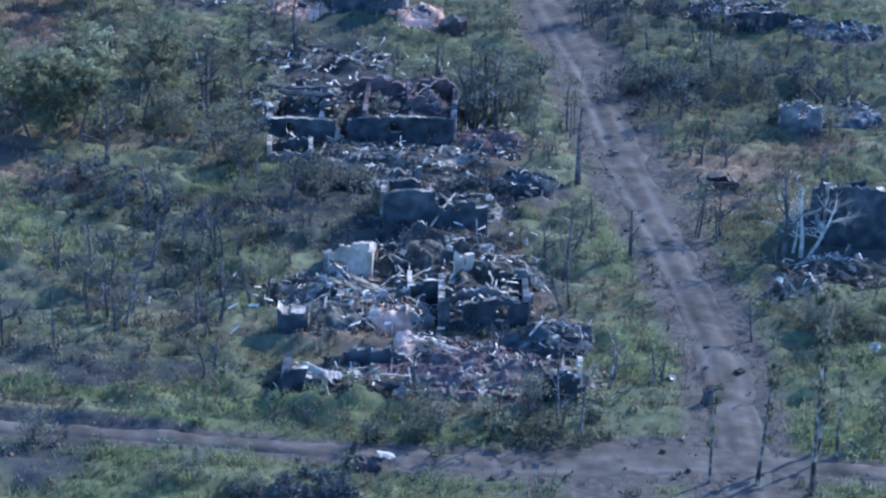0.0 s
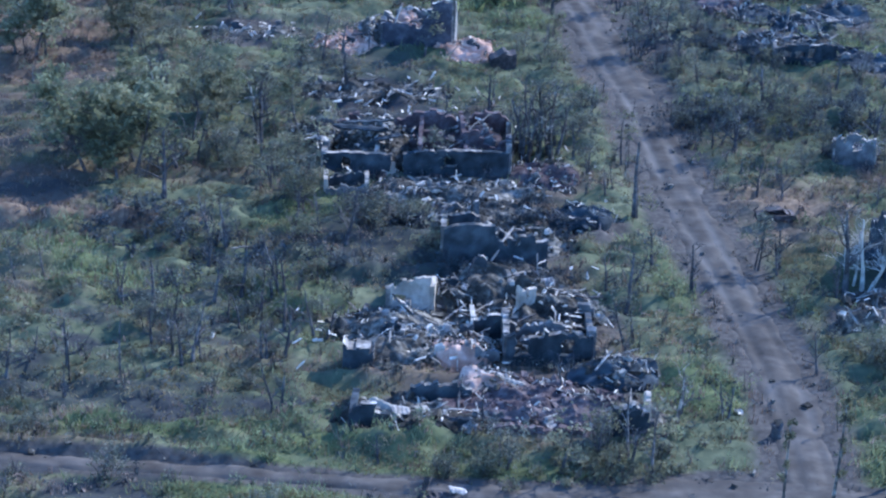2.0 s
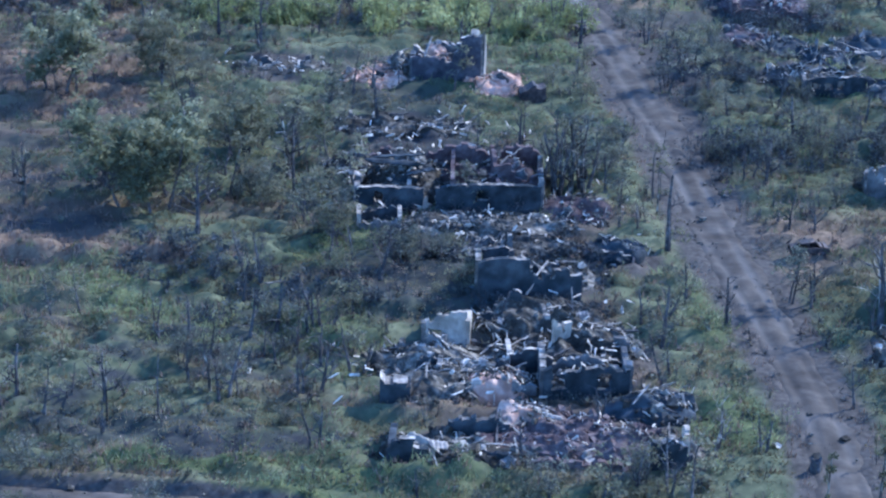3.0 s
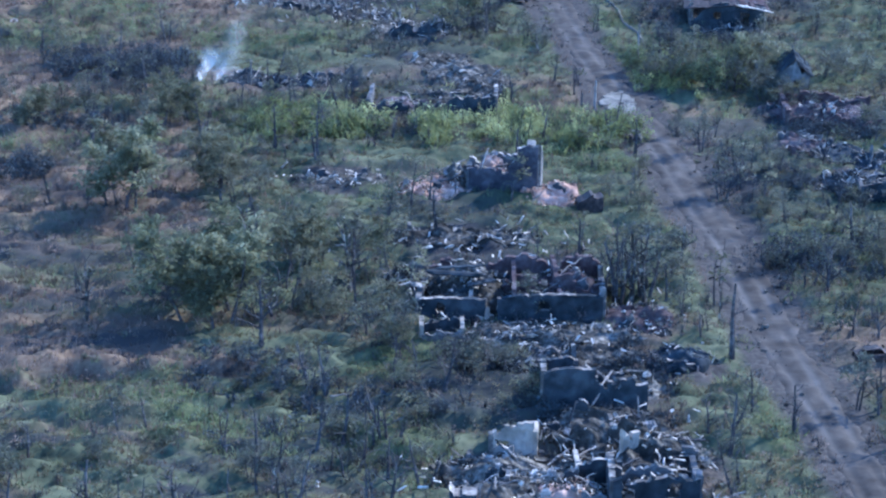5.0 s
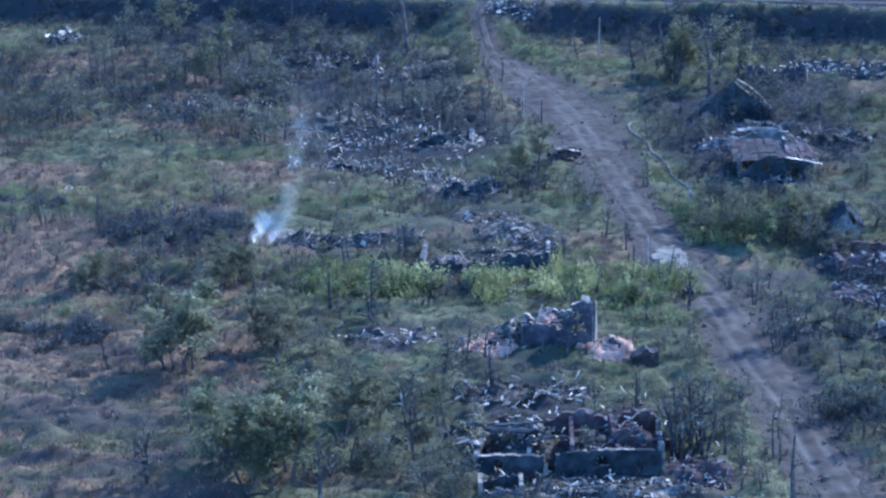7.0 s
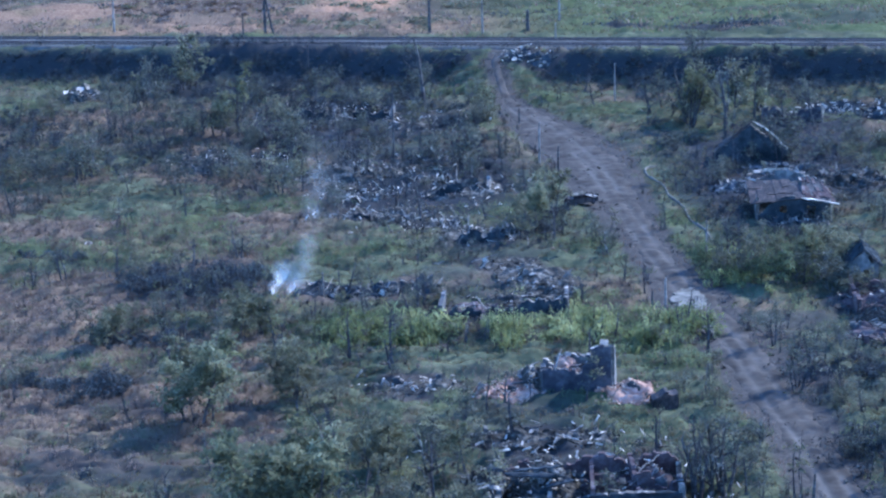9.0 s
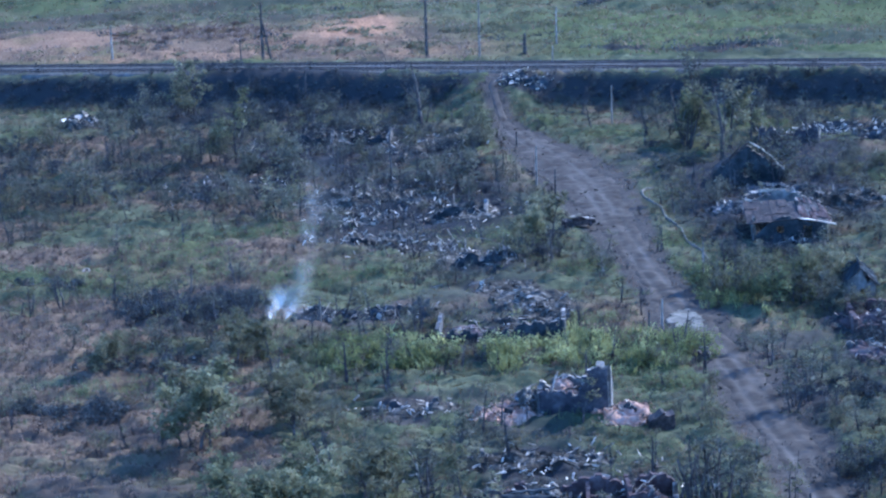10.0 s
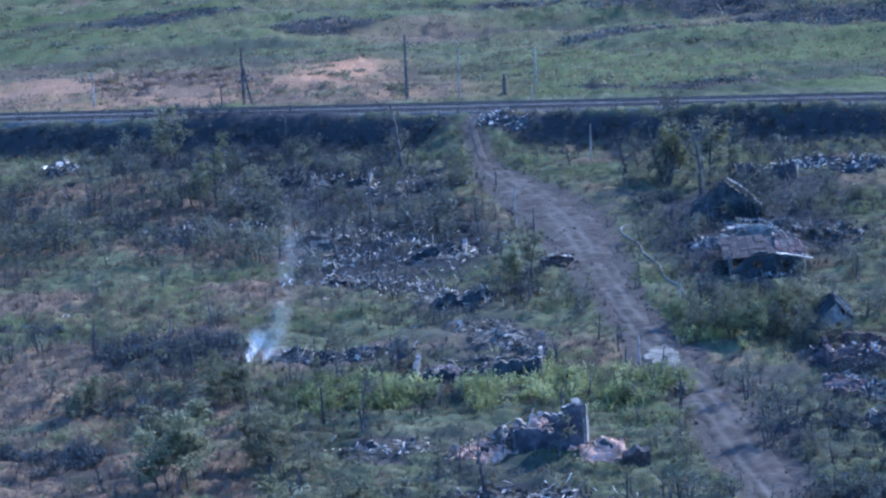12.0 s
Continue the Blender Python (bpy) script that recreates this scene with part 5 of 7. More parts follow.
for sgn, p, mat in ((-1, g0, M_DARK), (1, g1, M_DARK)):
    eave = moved(p, sgn * 0.35, -0.3)
    c = [(*eave, zg + 2.3), (*moved(eave, 0.5, 5.1), zg + 2.3), (*moved(gm, 0.5, 4.8), zg + 4.15), (*moved(gm, 0, -0.3), zg + 4.15)]
    roof_plane(h, c if sgn > 0 else [c[1], c[0], c[3], c[2]], mat, 245 + sgn, 0.08, 8, 4)

# red brick ruin
q0, q1 = (36.9, 212.7), (45.7, 211.1)
h = thing("ruined_house", 40.1, 212.9, "low red brick ruin with fallen pale sheets", "ruined house", "ruined houses")
wall(h, q0, q1, [0.9, 1.4, 0.7, 1.5, 1.1, 0.8, 1.3], M_BRICK, 0.4, [(3.0, 3.8, 0.5, 1.1)], 251, "front_wall")
wall(h, moved(q0, 0.5, 8), moved(q1, 0.5, 8), [1.0, 1.4, 1.6, 0.9, 1.4], M_BRICK, 0.4, seed=252, name="back_wall")
wall(h, q0, moved(q0, 0.5, 8), [1.4, 1.1, 1.5], M_BRICK, 0.4, seed=253, name="side_wall")
for k, (p, rx, ry, hh, mat) in enumerate((((39.8, 217.2), 4.0, 4.0, 1.3, M_BRICK), ((42.7, 217.5), 4.0, 4.0, 1.2, M_BRICK), ((36.6, 205.9), 2.6, 2.6, 0.8, M_BRICK))):
    heap(h, p, rx, ry, hh * 0.5, mat if k < 3 else M_DARK, 150, 12, 6, 5, 256 + k, white=0.7, block_mat=M_RUBBLE if k in (1, 3) else None, wild=1.4)

# low ruin with three broken windows beside the brick ruin
v0, v1 = (39.4, 188.9), (44.7, 189.5)
h = thing("ruined_house", *lerp(v0, v1, 0.5), "low dark ruin with three broken windows and pale rubble", "ruined house", "ruined houses")
wall(h, v0, v1, [1.7, 2.0, 2.0, 1.9, 2.0, 1.8], M_DARK, 0.35, [(0.5, 1.2, 0.75, 1.5), (1.6, 2.3, 0.75, 1.5), (2.8, 3.4, 0.75, 1.55)], 266, "front_wall", "dark front wall with three window holes", cell=0.2, notch=False)
# white slabs behind the holes, added to paint the sunlit wall inside
for k, u in enumerate((0.85, 1.95, 3.1)):
    a_, b_ = lerp(v0, v1, (u - 0.3) / math.dist(v0, v1)), lerp(v0, v1, (u + 0.3) / math.dist(v0, v1))
    wall(h, moved(a_, 0.05, 0.9), moved(b_, 0.05, 0.9), [1.5, 1.6], M_WHITE, 0.15, seed=267 + k, name="window_board", cell=0.2, notch=False)
wall(h, v0, moved(v0, 0.4, 5.0), [1.7, 1.4, 0.8], M_PLASTER, 0.35, seed=285, name="side_wall")
wall(h, moved(v0, 0.4, 5.0), moved(v1, 0.4, 5.0), [0.9, 1.3, 1.0, 1.4], M_PLASTER, 0.35, seed=286, name="back_wall")
heap(h, moved(lerp(v0, v1, 0.45), 0.2, 3.4), 2.6, 2.0, 0.8, M_RUBBLE, 120, 12, 6, 4, 287, white=0.7, wild=1.3)
heap(h, moved(lerp(v0, v1, 0.1), -1.2, 4.5), 2.4, 2.4, 0.4, M_DARK, 90, 10, 5, 4, 288, white=0.7, wild=1.4, block_mat=M_RUBBLE)

h = thing("debris_pile", 40.8, 200.5, "pale boards and slabs strewn between two ruins", "debris", "debris piles")
for k, (p, rx, ry) in enumerate((((40.2, 203.0), 3.0, 2.4), ((44.1, 201.4), 3.4, 2.6), ((47.9, 204.2), 3.0, 3.0), ((40.0, 196.2), 2.6, 2.0))):
    heap(h, p, rx, ry, 0.25, M_DARK, 70, 12, 6, 5, 321 + k, white=0.6, block_mat=M_RUBBLE, stumps=2, wild=1.4)

# bluish small ruin and the big dark shed east of the road
w0, w1 = (39.5, 164.6), (42.6, 164.5)
h = thing("ruined_shed", *lerp(w0, w1, 0.5), "small bluish-white hut with a broken top", "ruined shed", "ruined sheds")
wall(h, w0, w1, [1.9, 2.3, 2.4, 2.0, 2.2], M_PLASTER, 0.3, [(1.4, 2.1, 1.0, 1.8)], 261, "front_wall", cell=0.2)
wall(h, w1, moved(w1, 0.6, 3.5), [2.1, 1.4, 0.8], M_WHITE, 0.3, seed=262, name="side_wall")
wall(h, w0, moved(w0, 0.6, 3.5), [1.9, 1.4, 0.8], M_PLASTER, 0.3, seed=263, name="side_wall")
heap(h, moved(lerp(w0, w1, 0.6), 0.4, 2.3), 1.7, 1.8, 0.9, M_BLUE, 120, 8, 3, 2, 264, white=0.5)
heap(h, (45.5, 167.9), 2.6, 2.2, 0.5, M_BLUE, 150, 9, 3, 3, 265, white=0.4)
d0, d1 = (38.5, 142.8), (48.0, 142.4)
h = thing("barn", *lerp(d0, d1, 0.5), "tall dark burnt barn wall with pale broken top", "barn")
wall(h, d0, d1, [4.3, 4.4, 4.2, 4.5, 4.4, 4.3], M_DARK, 0.4, [(5.2, 6.4, 0.0, 2.4)], 271, "front_wall", cell=0.32)
wall(h, d0, moved(d0, 0.5, 6), [4.3, 4.0, 2.5, 1.8], M_DARK, 0.4, seed=272, name="side_wall", cell=0.32)
wall(h, moved(d0, 0.5, 6), moved(d1, 0.5, 6), [2.0, 2.4, 1.6, 2.2], M_DARK, 0.4, seed=273, name="back_wall", cell=0.32)
heap(h, moved(lerp(d0, d1, 0.4), 0, 3), 4.5, 2.6, 0.9, M_DARK, 140, 4, 3, 4, 274, white=0.3, stumps=0)
heap(h, (40.2, 138.9), 4.5, 2.0, 0.6, M_RUBBLE, 220, 16, 4, 3, 275)
heap(h, (35.5, 135.2), 1.6, 1.2, 0.4, M_RUBBLE, 60, 6, 2, 1, 276, white=0.8)
h = thing("debris_pile", 42.1, 192.2, "pale broken slabs in the scrub", "debris", "debris piles")
heap(h, (42.1, 192.2), 4.0, 3.0, 0.35, M_DARK, 120, 12, 7, 5, 281, white=0.6, block_mat=M_BLUE, wild=1.4)
heap(h, (49.1, 189.8), 4.0, 3.0, 0.35, M_DARK, 100, 10, 7, 5, 282, white=0.6, block_mat=M_BLUE, wild=1.4)

# far slabs by the bank and the bluish heap at the crossing
h = thing("debris_pile", -58.3, 347.6, "pale collapsed roof among bushes", "debris", "debris piles")
heap(h, (-58.3, 347.6), 3.2, 4.0, 1.6, M_RUBBLE, 110, 8, 12, 3, 291, 0.4, white=0.6)
for k, (dx, dy, dz, tilt) in enumerate(((-1.4, -1.0, 1.5, 24), (0.2, -1.4, 1.3, 10), (1.9, -0.6, 1.0, -16), (0.4, 0.8, 1.7, 4))):
    part("roof_slab", sheet_mesh(297 + k, 2.2, 1.2, M_SPLINTER, 0.08), h, "pale torn roof slab", pose(dx, dy, dz, 30, tilt, 12 * k))
h = thing("debris_pile", -32.9, 349.0, "two white sheets in the scrub", "debris", "debris piles")
heap(h, (-32.9, 349.0), 1.2, 1.6, 0.8, M_RUBBLE, 30, 2, 4, 1, 292, 0.4, white=1.0)
h = thing("debris_pile", 10.0, 349.9, "bluish-white heap of concrete slabs on the bank", "debris", "debris piles")
heap(h, (8.9, 350.2), 2.2, 2.4, 0.25, M_DARK, 30, 3, 9, 2, 293, 0.3, white=0.8, block_mat=M_BLUE, stumps=1)
heap(h, (12.6, 349.0), 2.0, 2.0, 0.25, M_DARK, 25, 3, 7, 2, 294, 0.3, white=0.8, block_mat=M_BLUE, stumps=1)
scatter_parts(h, "slab", WHITE_SHEETS, [(7.6, 349.6, 0.1), (8.8, 348.6, 0.15), (10.2, 349.2, 0.2), (11.4, 348.2, 0.1), (9.4, 351.0, 0.2), (12.6, 350.2, 0.15), (11.0, 351.4, 0.1), (13.8, 349.0, 0.1)], 297, 14, 0.25)
pale_litter(h, (10.4, 349.6), 2.6, 1.4, 26, 298, (0.2, 0.5))
h = thing("debris_pile", 8.3, 357.8, "pale slabs at the level crossing", "debris", "debris piles")
heap(h, (7.5, 357.5), 1.4, 1.4, 0.25, M_RUBBLE, 30, 0, 6, 0, 295, 0.25, white=1.0, stumps=0)
h = thing("debris_pile", -39.5, 302.7, "single white sheets in dark scrub", "debris", "debris piles")
heap(h, (-39.1, 297.1), 1.0, 2.0, 0.5, M_DARK, 20, 2, 4, 0, 296, white=1.0)


# ---- wrecks ----
def car_wreck(at, turn, length, label, pale=False, seed=0):
    """A burnt-out car shell: sills, bonnet, boot, pillars, a sagging roof, door plates and bare rims."""
    r = random.Random(seed)
    ob = thing("burnt_car", *at, label, "wreck", "burnt wrecks", turn=turn)
    L, W = length, length * 0.4

    def slab(name, pts, thick, mat=M_STEEL, lab=""):
        n = (Vector(pts[1]) - Vector(pts[0])).cross(Vector(pts[3]) - Vector(pts[0])).normalized() * thick
        v = [Vector(p) + Vector((r.uniform(-0.05, 0.05), r.uniform(-0.05, 0.05), r.uniform(-0.04, 0.04))) for p in pts]
        v += [p + n for p in v]
        part(name, mesh_of(name, v, [(0, 3, 2, 1), (4, 5, 6, 7)] + [(k, (k + 1) % 4, 4 + (k + 1) % 4, 4 + k) for k in range(4)], mat), ob, lab)

    a, w = L / 2, W / 2
    slab("floor_pan", [(-a, -w, 0.28), (a, -w, 0.28), (a, w, 0.28), (-a, w, 0.28)], 0.1)
    for s in (-1, 1):
        slab("side_panel", [(-a, s * w, 0.25), (a, s * w, 0.25), (a * 0.95, s * w * 0.95, 0.85), (-a * 0.95, s * w * 0.95, 0.9)], 0.06)
        for x in (-0.55, -0.1, 0.32):
            slab("pillar", [(L * x, s * w * 0.93, 0.85), (L * x + 0.12, s * w * 0.93, 0.85), (L * x * 0.8 + 0.12, s * w * 0.8, 1.35), (L * x * 0.8, s * w * 0.8, 1.35)], 0.05)
        for x in (-0.32, 0.32):
            bm = bmesh.new()
            bmesh.ops.create_cone(bm, cap_ends=True, segments=14, radius1=0.3, radius2=0.27, depth=0.2, matrix=Matrix.Translation((L * x, s * w, 0.28)) @ Matrix.Rotation(radians(90), 4, "X"))
            me = bpy.data.meshes.new("wheel")
            bm.to_mesh(me), bm.free()
            me.materials.append(M_STEEL)
            wheel = part("wheel", me, ob)
            bm = bmesh.new()
            bmesh.ops.create_cone(bm, cap_ends=True, segments=12, radius1=0.2, radius2=0.14, depth=0.05, matrix=Matrix.Translation((L * x, s * (w + 0.12), 0.28)) @ Matrix.Rotation(radians(-90 * s), 4, "X"))
            me = bpy.data.meshes.new("rim")
            bm.to_mesh(me), bm.free()
            me.materials.append(M_RAIL)
            part("rim", me, wheel, "rusted bare rim")
    slab("bonnet", [(a * 0.45, -w * 0.9, 0.92), (a, -w * 0.85, 0.75), (a, w * 0.85, 0.75), (a * 0.45, w * 0.9, 0.92)], 0.05, M_SLATE if pale else M_STEEL)
    slab("boot_lid", [(-a, -w * 0.85, 0.85), (-a * 0.6, -w * 0.9, 0.95), (-a * 0.6, w * 0.9, 0.95), (-a, w * 0.85, 0.85)], 0.05)
    slab("roof", [(-a * 0.5, -w * 0.8, 1.3), (a * 0.28, -w * 0.8, 1.38), (a * 0.28, w * 0.8, 1.38), (-a * 0.5, w * 0.8, 1.22)], 0.06, M_RUBBLE if pale else M_STEEL, "buckled roof")
    return ob


car_wreck((32.9, 153.1), 8, 2.8, "rust-brown burnt car shell beside the dirt road", False, 1).scale = (1, 1, 0.72)
car_wreck((13.4, 264.3), 25, 3.8, "burnt car with an ash-white roof beside the road", True, 2)
wk = thing("burnt_trailer", 7.2, 112.4, "dark upturned wreck with a pale plate on the track edge", "wreck", "burnt wrecks")
shell, skin = [], []
for layer in (0.0, 0.07):
    for i in range(9):
        for j in range(11):
            a = math.pi * (0.02 + 0.96 * j / 10)
            rad = 0.62 - layer + 0.05 * math.sin(2.3 * i + 1.7 * j)
            shell.append((0.24 * (i - 4), rad * math.cos(a) * 1.1, -0.1 + rad * math.sin(a) * (1.25 - 0.07 * i) * (1.0 if j % 3 else 0.92)))
for i in range(8):
    for j in range(10):
        n = i * 11 + j
        skin += [(n, n + 11, n + 12, n + 1), (n + 99, n + 100, n + 111, n + 110)]
for i in range(8):
    skin += [(i * 11, i * 11 + 99, i * 11 + 110, i * 11 + 11), (i * 11 + 10, i * 11 + 21, i * 11 + 120, i * 11 + 109)]
for j in range(10):
    skin += [(j, j + 1, j + 100, j + 99), (88 + j, 187 + j, 188 + j, 89 + j)]
part("hulk", mesh_of("hulk", shell, skin, M_STEEL), wk, "charred upturned shell", pose(-0.25, -0.1, 0.1, 6, -8, -12))
part("torn_panel", sheet_mesh(305, 0.9, 0.5, M_STEEL, 0.05), wk, "", pose(-0.95, 0.0, 1.0, 10, -70, 0))
part("plate", sheet_mesh(302, 1.0, 0.6, M_SLATE, 0.06), wk, "pale bent plate", pose(0.75, 0.0, 0.65, 20, 16, 10))
wk = thing("burnt_crate", 21.7, 208.6, "small charred crate with a pale lid by the road", "crate")
wall(wk, (21.1, 208.2), (22.2, 207.9), [0.7, 0.8, 0.7], M_STEEL, 0.8, seed=303, name="hulk")
part("lid", sheet_mesh(304, 1.1, 0.5, M_SLATE, 0.05), wk, "pale lid", pose(0, 0.2, 0.9, 5, 4, 10))
wk = thing("charred_stump", 27.2, 120.2, "small charred tree stump at the road edge", "stump")
bm = bmesh.new()
rings = [[bm.verts.new((rad * (1 + 0.2 * math.sin(3 * a + z)) * math.cos(a), rad * math.sin(a), z + (0.18 * math.sin(2 * a + 1) + 0.1 * math.sin(5 * a) if z > 0.5 else 0))) for a in np.linspace(0, 6.283, 13)[:-1]] for z, rad in ((-0.2, 0.48), (0.1, 0.38), (0.4, 0.32), (0.75, 0.3), (0.6, 0.16))]
for lo, hi in zip(rings, rings[1:]):
    for i in range(12):
        bm.faces.new((lo[i], lo[(i + 1) % 12], hi[(i + 1) % 12], hi[i]))
bm.faces.new(rings[-1])
me = bpy.data.meshes.new("trunk")
bm.to_mesh(me), bm.free()
me.materials.append(M_BARK)
part("trunk", me, wk)

# pale tyre lying in the grass; its use as a planter is made up
pl = thing("planter", -43.7, 254.1, "pale tyre lying in the grass", "planter")
bm = bmesh.new()
ring = [[bm.verts.new(((0.34 + 0.13 * math.cos(b)) * math.cos(a), (0.34 + 0.13 * math.cos(b)) * math.sin(a), 0.3 + 0.13 * math.sin(b) + 0.12 * math.sin(a))) for b in np.linspace(0, 6.283, 9)[:-1]] for a in np.linspace(0, 6.283, 17)[:-1]]
for i in range(16):
    for j in range(8):
        bm.faces.new((ring[i][j], ring[(i + 1) % 16][j], ring[(i + 1) % 16][(j + 1) % 8], ring[i][(j + 1) % 8]))
me = bpy.data.meshes.new("rim")
bm.to_mesh(me), bm.free()
me.materials.append(M_WHITE)
part("rim", me, pl)

# single boards and slabs lying about
for k, (p, mesh, tilt, lab) in enumerate((((-5.3, 146.3), BEAMS[0], 5, "pale fallen beam in the grass"), ((17.8, 157.8), WHITE_SHEETS[0], 60, "white slab stuck upright in the ground"), ((25.4, 123.2), WHITE_SHEETS[2], 6, "pale sheet lying in the grass"), ((-14.3, 147.5), DARK_BEAMS[1], 4, "dark charred beam in the grass"), ((1.2, 136.6), WHITE_SHEETS[0], 10, "small white sheet in the grass"), ((-6.5, 132.8), WHITE_SHEETS[1], 80, "white post-like slab standing in scrub"), ((38.5, 126.7), WHITE_SHEETS[3], 6, "white sheet in the grass"), ((35.6, 136.3), BEAMS[2], 6, "pale fallen beam near the barn"), ((-3.4, 238.5), BEAMS[2], 8, "pale leaning beam in weeds"), ((29.2, 219.4), BEAMS[1], 10, "curved pale branch by the road"), ((6.5, 290.5), BEAMS[0], 40, "pale leaning post beside the path"), ((-21.7, 308.2), BEAMS[3], 5, "pale fallen beam in dark scrub"))):
    ob = tagged(new("fallen_board", mesh), lab, "board", "fallen boards")
    ob.matrix_basis = pose(*p, float(height(*p)) + 0.22, tilt, tilt * 0.6, 20 + 47 * k)


# ---- ground sheet ----
gx = spaced([(-3800, 400), (-400, 40), (-130, 1.2), (-62, 0.56), (62, 1.2), (130, 40), (400, 400), (3800, 1)])
gy = spaced([(-600, 100), (0, 20), (90, 2), (106, 0.45), (210, 0.95), (395, 2.2), (620, 40), (1000, 400), (4600, 1)])
GX, GY = np.meshgrid(gx, gy)
GZ = height(GX, GY)
for line in (MAIN_ROAD, SIDE_TRACK):
    d, w = near_line(GX, GY, line)
    GZ = GZ - 0.28 * np.clip((w * 0.7 - d) / 0.6, 0, 1)
nxx, nyy = len(gx), len(gy)
ids = np.arange(nxx * nyy).reshape(nyy, nxx)
quads = np.stack([ids[:-1, :-1], ids[:-1, 1:], ids[1:, 1:], ids[1:, :-1]], -1).reshape(-1, 4)
me = mesh_of("ground", np.stack([GX, GY, GZ], -1).reshape(-1, 3), quads, M_GROUND)
layer = me.attributes.new("cover", "FLOAT_COLOR", "POINT")
layer.data.foreach_set("color", cover(GX, GY).astype(np.float32).ravel())
layer = me.attributes.new("darkened", "FLOAT", "POINT")
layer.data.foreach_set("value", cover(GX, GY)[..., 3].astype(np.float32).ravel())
layer = me.attributes.new("sand", "FLOAT", "POINT")
layer.data.foreach_set("value", np.clip(sand_share(GX, GY), 0, 1).astype(np.float32).ravel())
me.shade_smooth()
tagged(new("ground", me), "rough overgrown ground with grass, bare earth and shell holes", "ground", kind="structure")


# ---- poles ----
def pole_mesh(name, h, r0=0.14, r1=0.09, mat=M_BARK, seed=0, bend=0.02):
    r = random.Random(seed)
    n, k, v, f = 8, 8, [], []
    for i in range(n + 1):
        t = i / n
        rad = r0 + (r1 - r0) * t
        ox, oy = bend * h * t * t + r.uniform(-0.01, 0.01), 0.5 * bend * h * t * t
        v += [(ox + rad * math.cos(a * 2 * math.pi / k), oy + rad * math.sin(a * 2 * math.pi / k), h * t - 0.3 * (i == 0)) for a in range(k)]
    for i in range(n):
        f += [(i * k + a, i * k + (a + 1) % k, i * k + k + (a + 1) % k, i * k + k + a) for a in range(k)]
    v.append((bend * h, 0.5 * bend * h, h + 0.02))
    f += [(n * k + a, n * k + (a + 1) % k, len(v) - 1, len(v) - 1) for a in range(0)]
    return mesh_of(name, v, f, mat)


def utility_pole(x, y, h, label, mat, strut=False, r=0.15, z=None, seed=0):
    ob = thing("utility_pole", x, y, label, "pole", "poles", z=z)
    part("shaft", pole_mesh("shaft", h, r, r * 0.6, mat, seed), ob)
    bm = bmesh.new()
    bmesh.ops.create_cone(bm, cap_ends=True, segments=8, radius1=r * 0.62, radius2=r * 0.3, depth=0.16, matrix=Matrix.Translation((0.02 * h, 0.01 * h, h + 0.05)))
    me = bpy.data.meshes.new("cap")
    bm.to_mesh(me), bm.free()
    me.materials.append(mat)
    part("cap", me, ob)
    if strut:
        part("strut", pole_mesh("strut", h * 0.82, r * 0.8, r * 0.6, mat, seed + 1, -0.01), ob, "leaning strut", pose(1.3, 0.2, 0, 0, -9, 0))
    return ob


for x, y, h, lab, mat, strut, r in ((-58.3, 389.3, 6.2, "thin pale concrete post beyond the railway", M_CONCRETE, False, 0.15), (-31.8, 380.6, 9.8, "dark wooden pole with a strut beyond the railway", M_BARK, True, 0.19),
        (-4.2, 371.8, 10.4, "tall dark wooden pole beyond the railway", M_BARK, False, 0.2), (4.4, 368.7, 9.6, "thin grey pole beyond the railway", M_GREYWOOD, False, 0.13),
        (17.4, 377.2, 6.2, "thin pale post in the field", M_CONCRETE, False, 0.13), (11.8, 370.3, 3.4, "broken dark stub of a pole", M_BARK, False, 0.26)):
    utility_pole(x, y, h, lab, mat, strut, r * 1.35, float(height(x, y)), seed=int(x + 200))
for x, y, h, lab, mat in ((9.6, 288.1, 5.4, "bare pole beside the dirt road", M_GREYWOOD), (11.5, 278.7, 4.2, "short bare pole beside the dirt road", M_BARK), (18.8, 219.3, 3.0, "fence post beside the road", M_GREYWOOD),
        (17.4, 218.5, 1.8, "short fence post beside the road", M_BARK), (-9.2, 293.1, 10.2, "tall bare pole in the scrub", M_BARK), (-22.8, 342.9, 8.3, "tall bare pole near the bank", M_BARK), (22.5, 327.8, 5.6, "grey pole near the bank", M_GREYWOOD),
        (-35.2, 377.0, 3.6, "short dark post on the bank", M_BARK), (15.8, 360.2, 2.8, "pale marker post on the bank", M_CONCRETE), (8.1, 316.3, 2.1, "short dark post by the path", M_BARK),
        (25.0, 237.1, 3.8, "bare grey post in weeds", M_GREYWOOD), (-15.6, 226.7, 2.7, "pale post near the smoke", M_GREYWOOD)):
    utility_pole(x, y, h, lab, mat, r=0.14, seed=int(y))

# smoke that rises from smouldering debris
sx, sy = (-20.8, 226.7)
smoke_mat = bpy.data.materials.new("thin_smoke")
smoke_mat.use_nodes = True
sn, sl = smoke_mat.node_tree.nodes, smoke_mat.node_tree.links
diff, clear, mixs = sn.new("ShaderNodeBsdfDiffuse"), sn.new("ShaderNodeBsdfTransparent"), sn.new("ShaderNodeMixShader")
diff.inputs[0].default_value = (0.92, 0.88, 0.82, 1)
wisp = sn.new("ShaderNodeTexNoise")
wisp.inputs["Scale"].default_value, wisp.inputs["Detail"].default_value = 0.5, 2.0
wgeo = sn.new("ShaderNodeNewGeometry")
sl.new(wgeo.outputs["Position"], wisp.inputs["Vector"])
thin = sn.new("ShaderNodeAttribute")
thin.attribute_name = "smoke_share"
wm = sn.new("ShaderNodeMapRange")
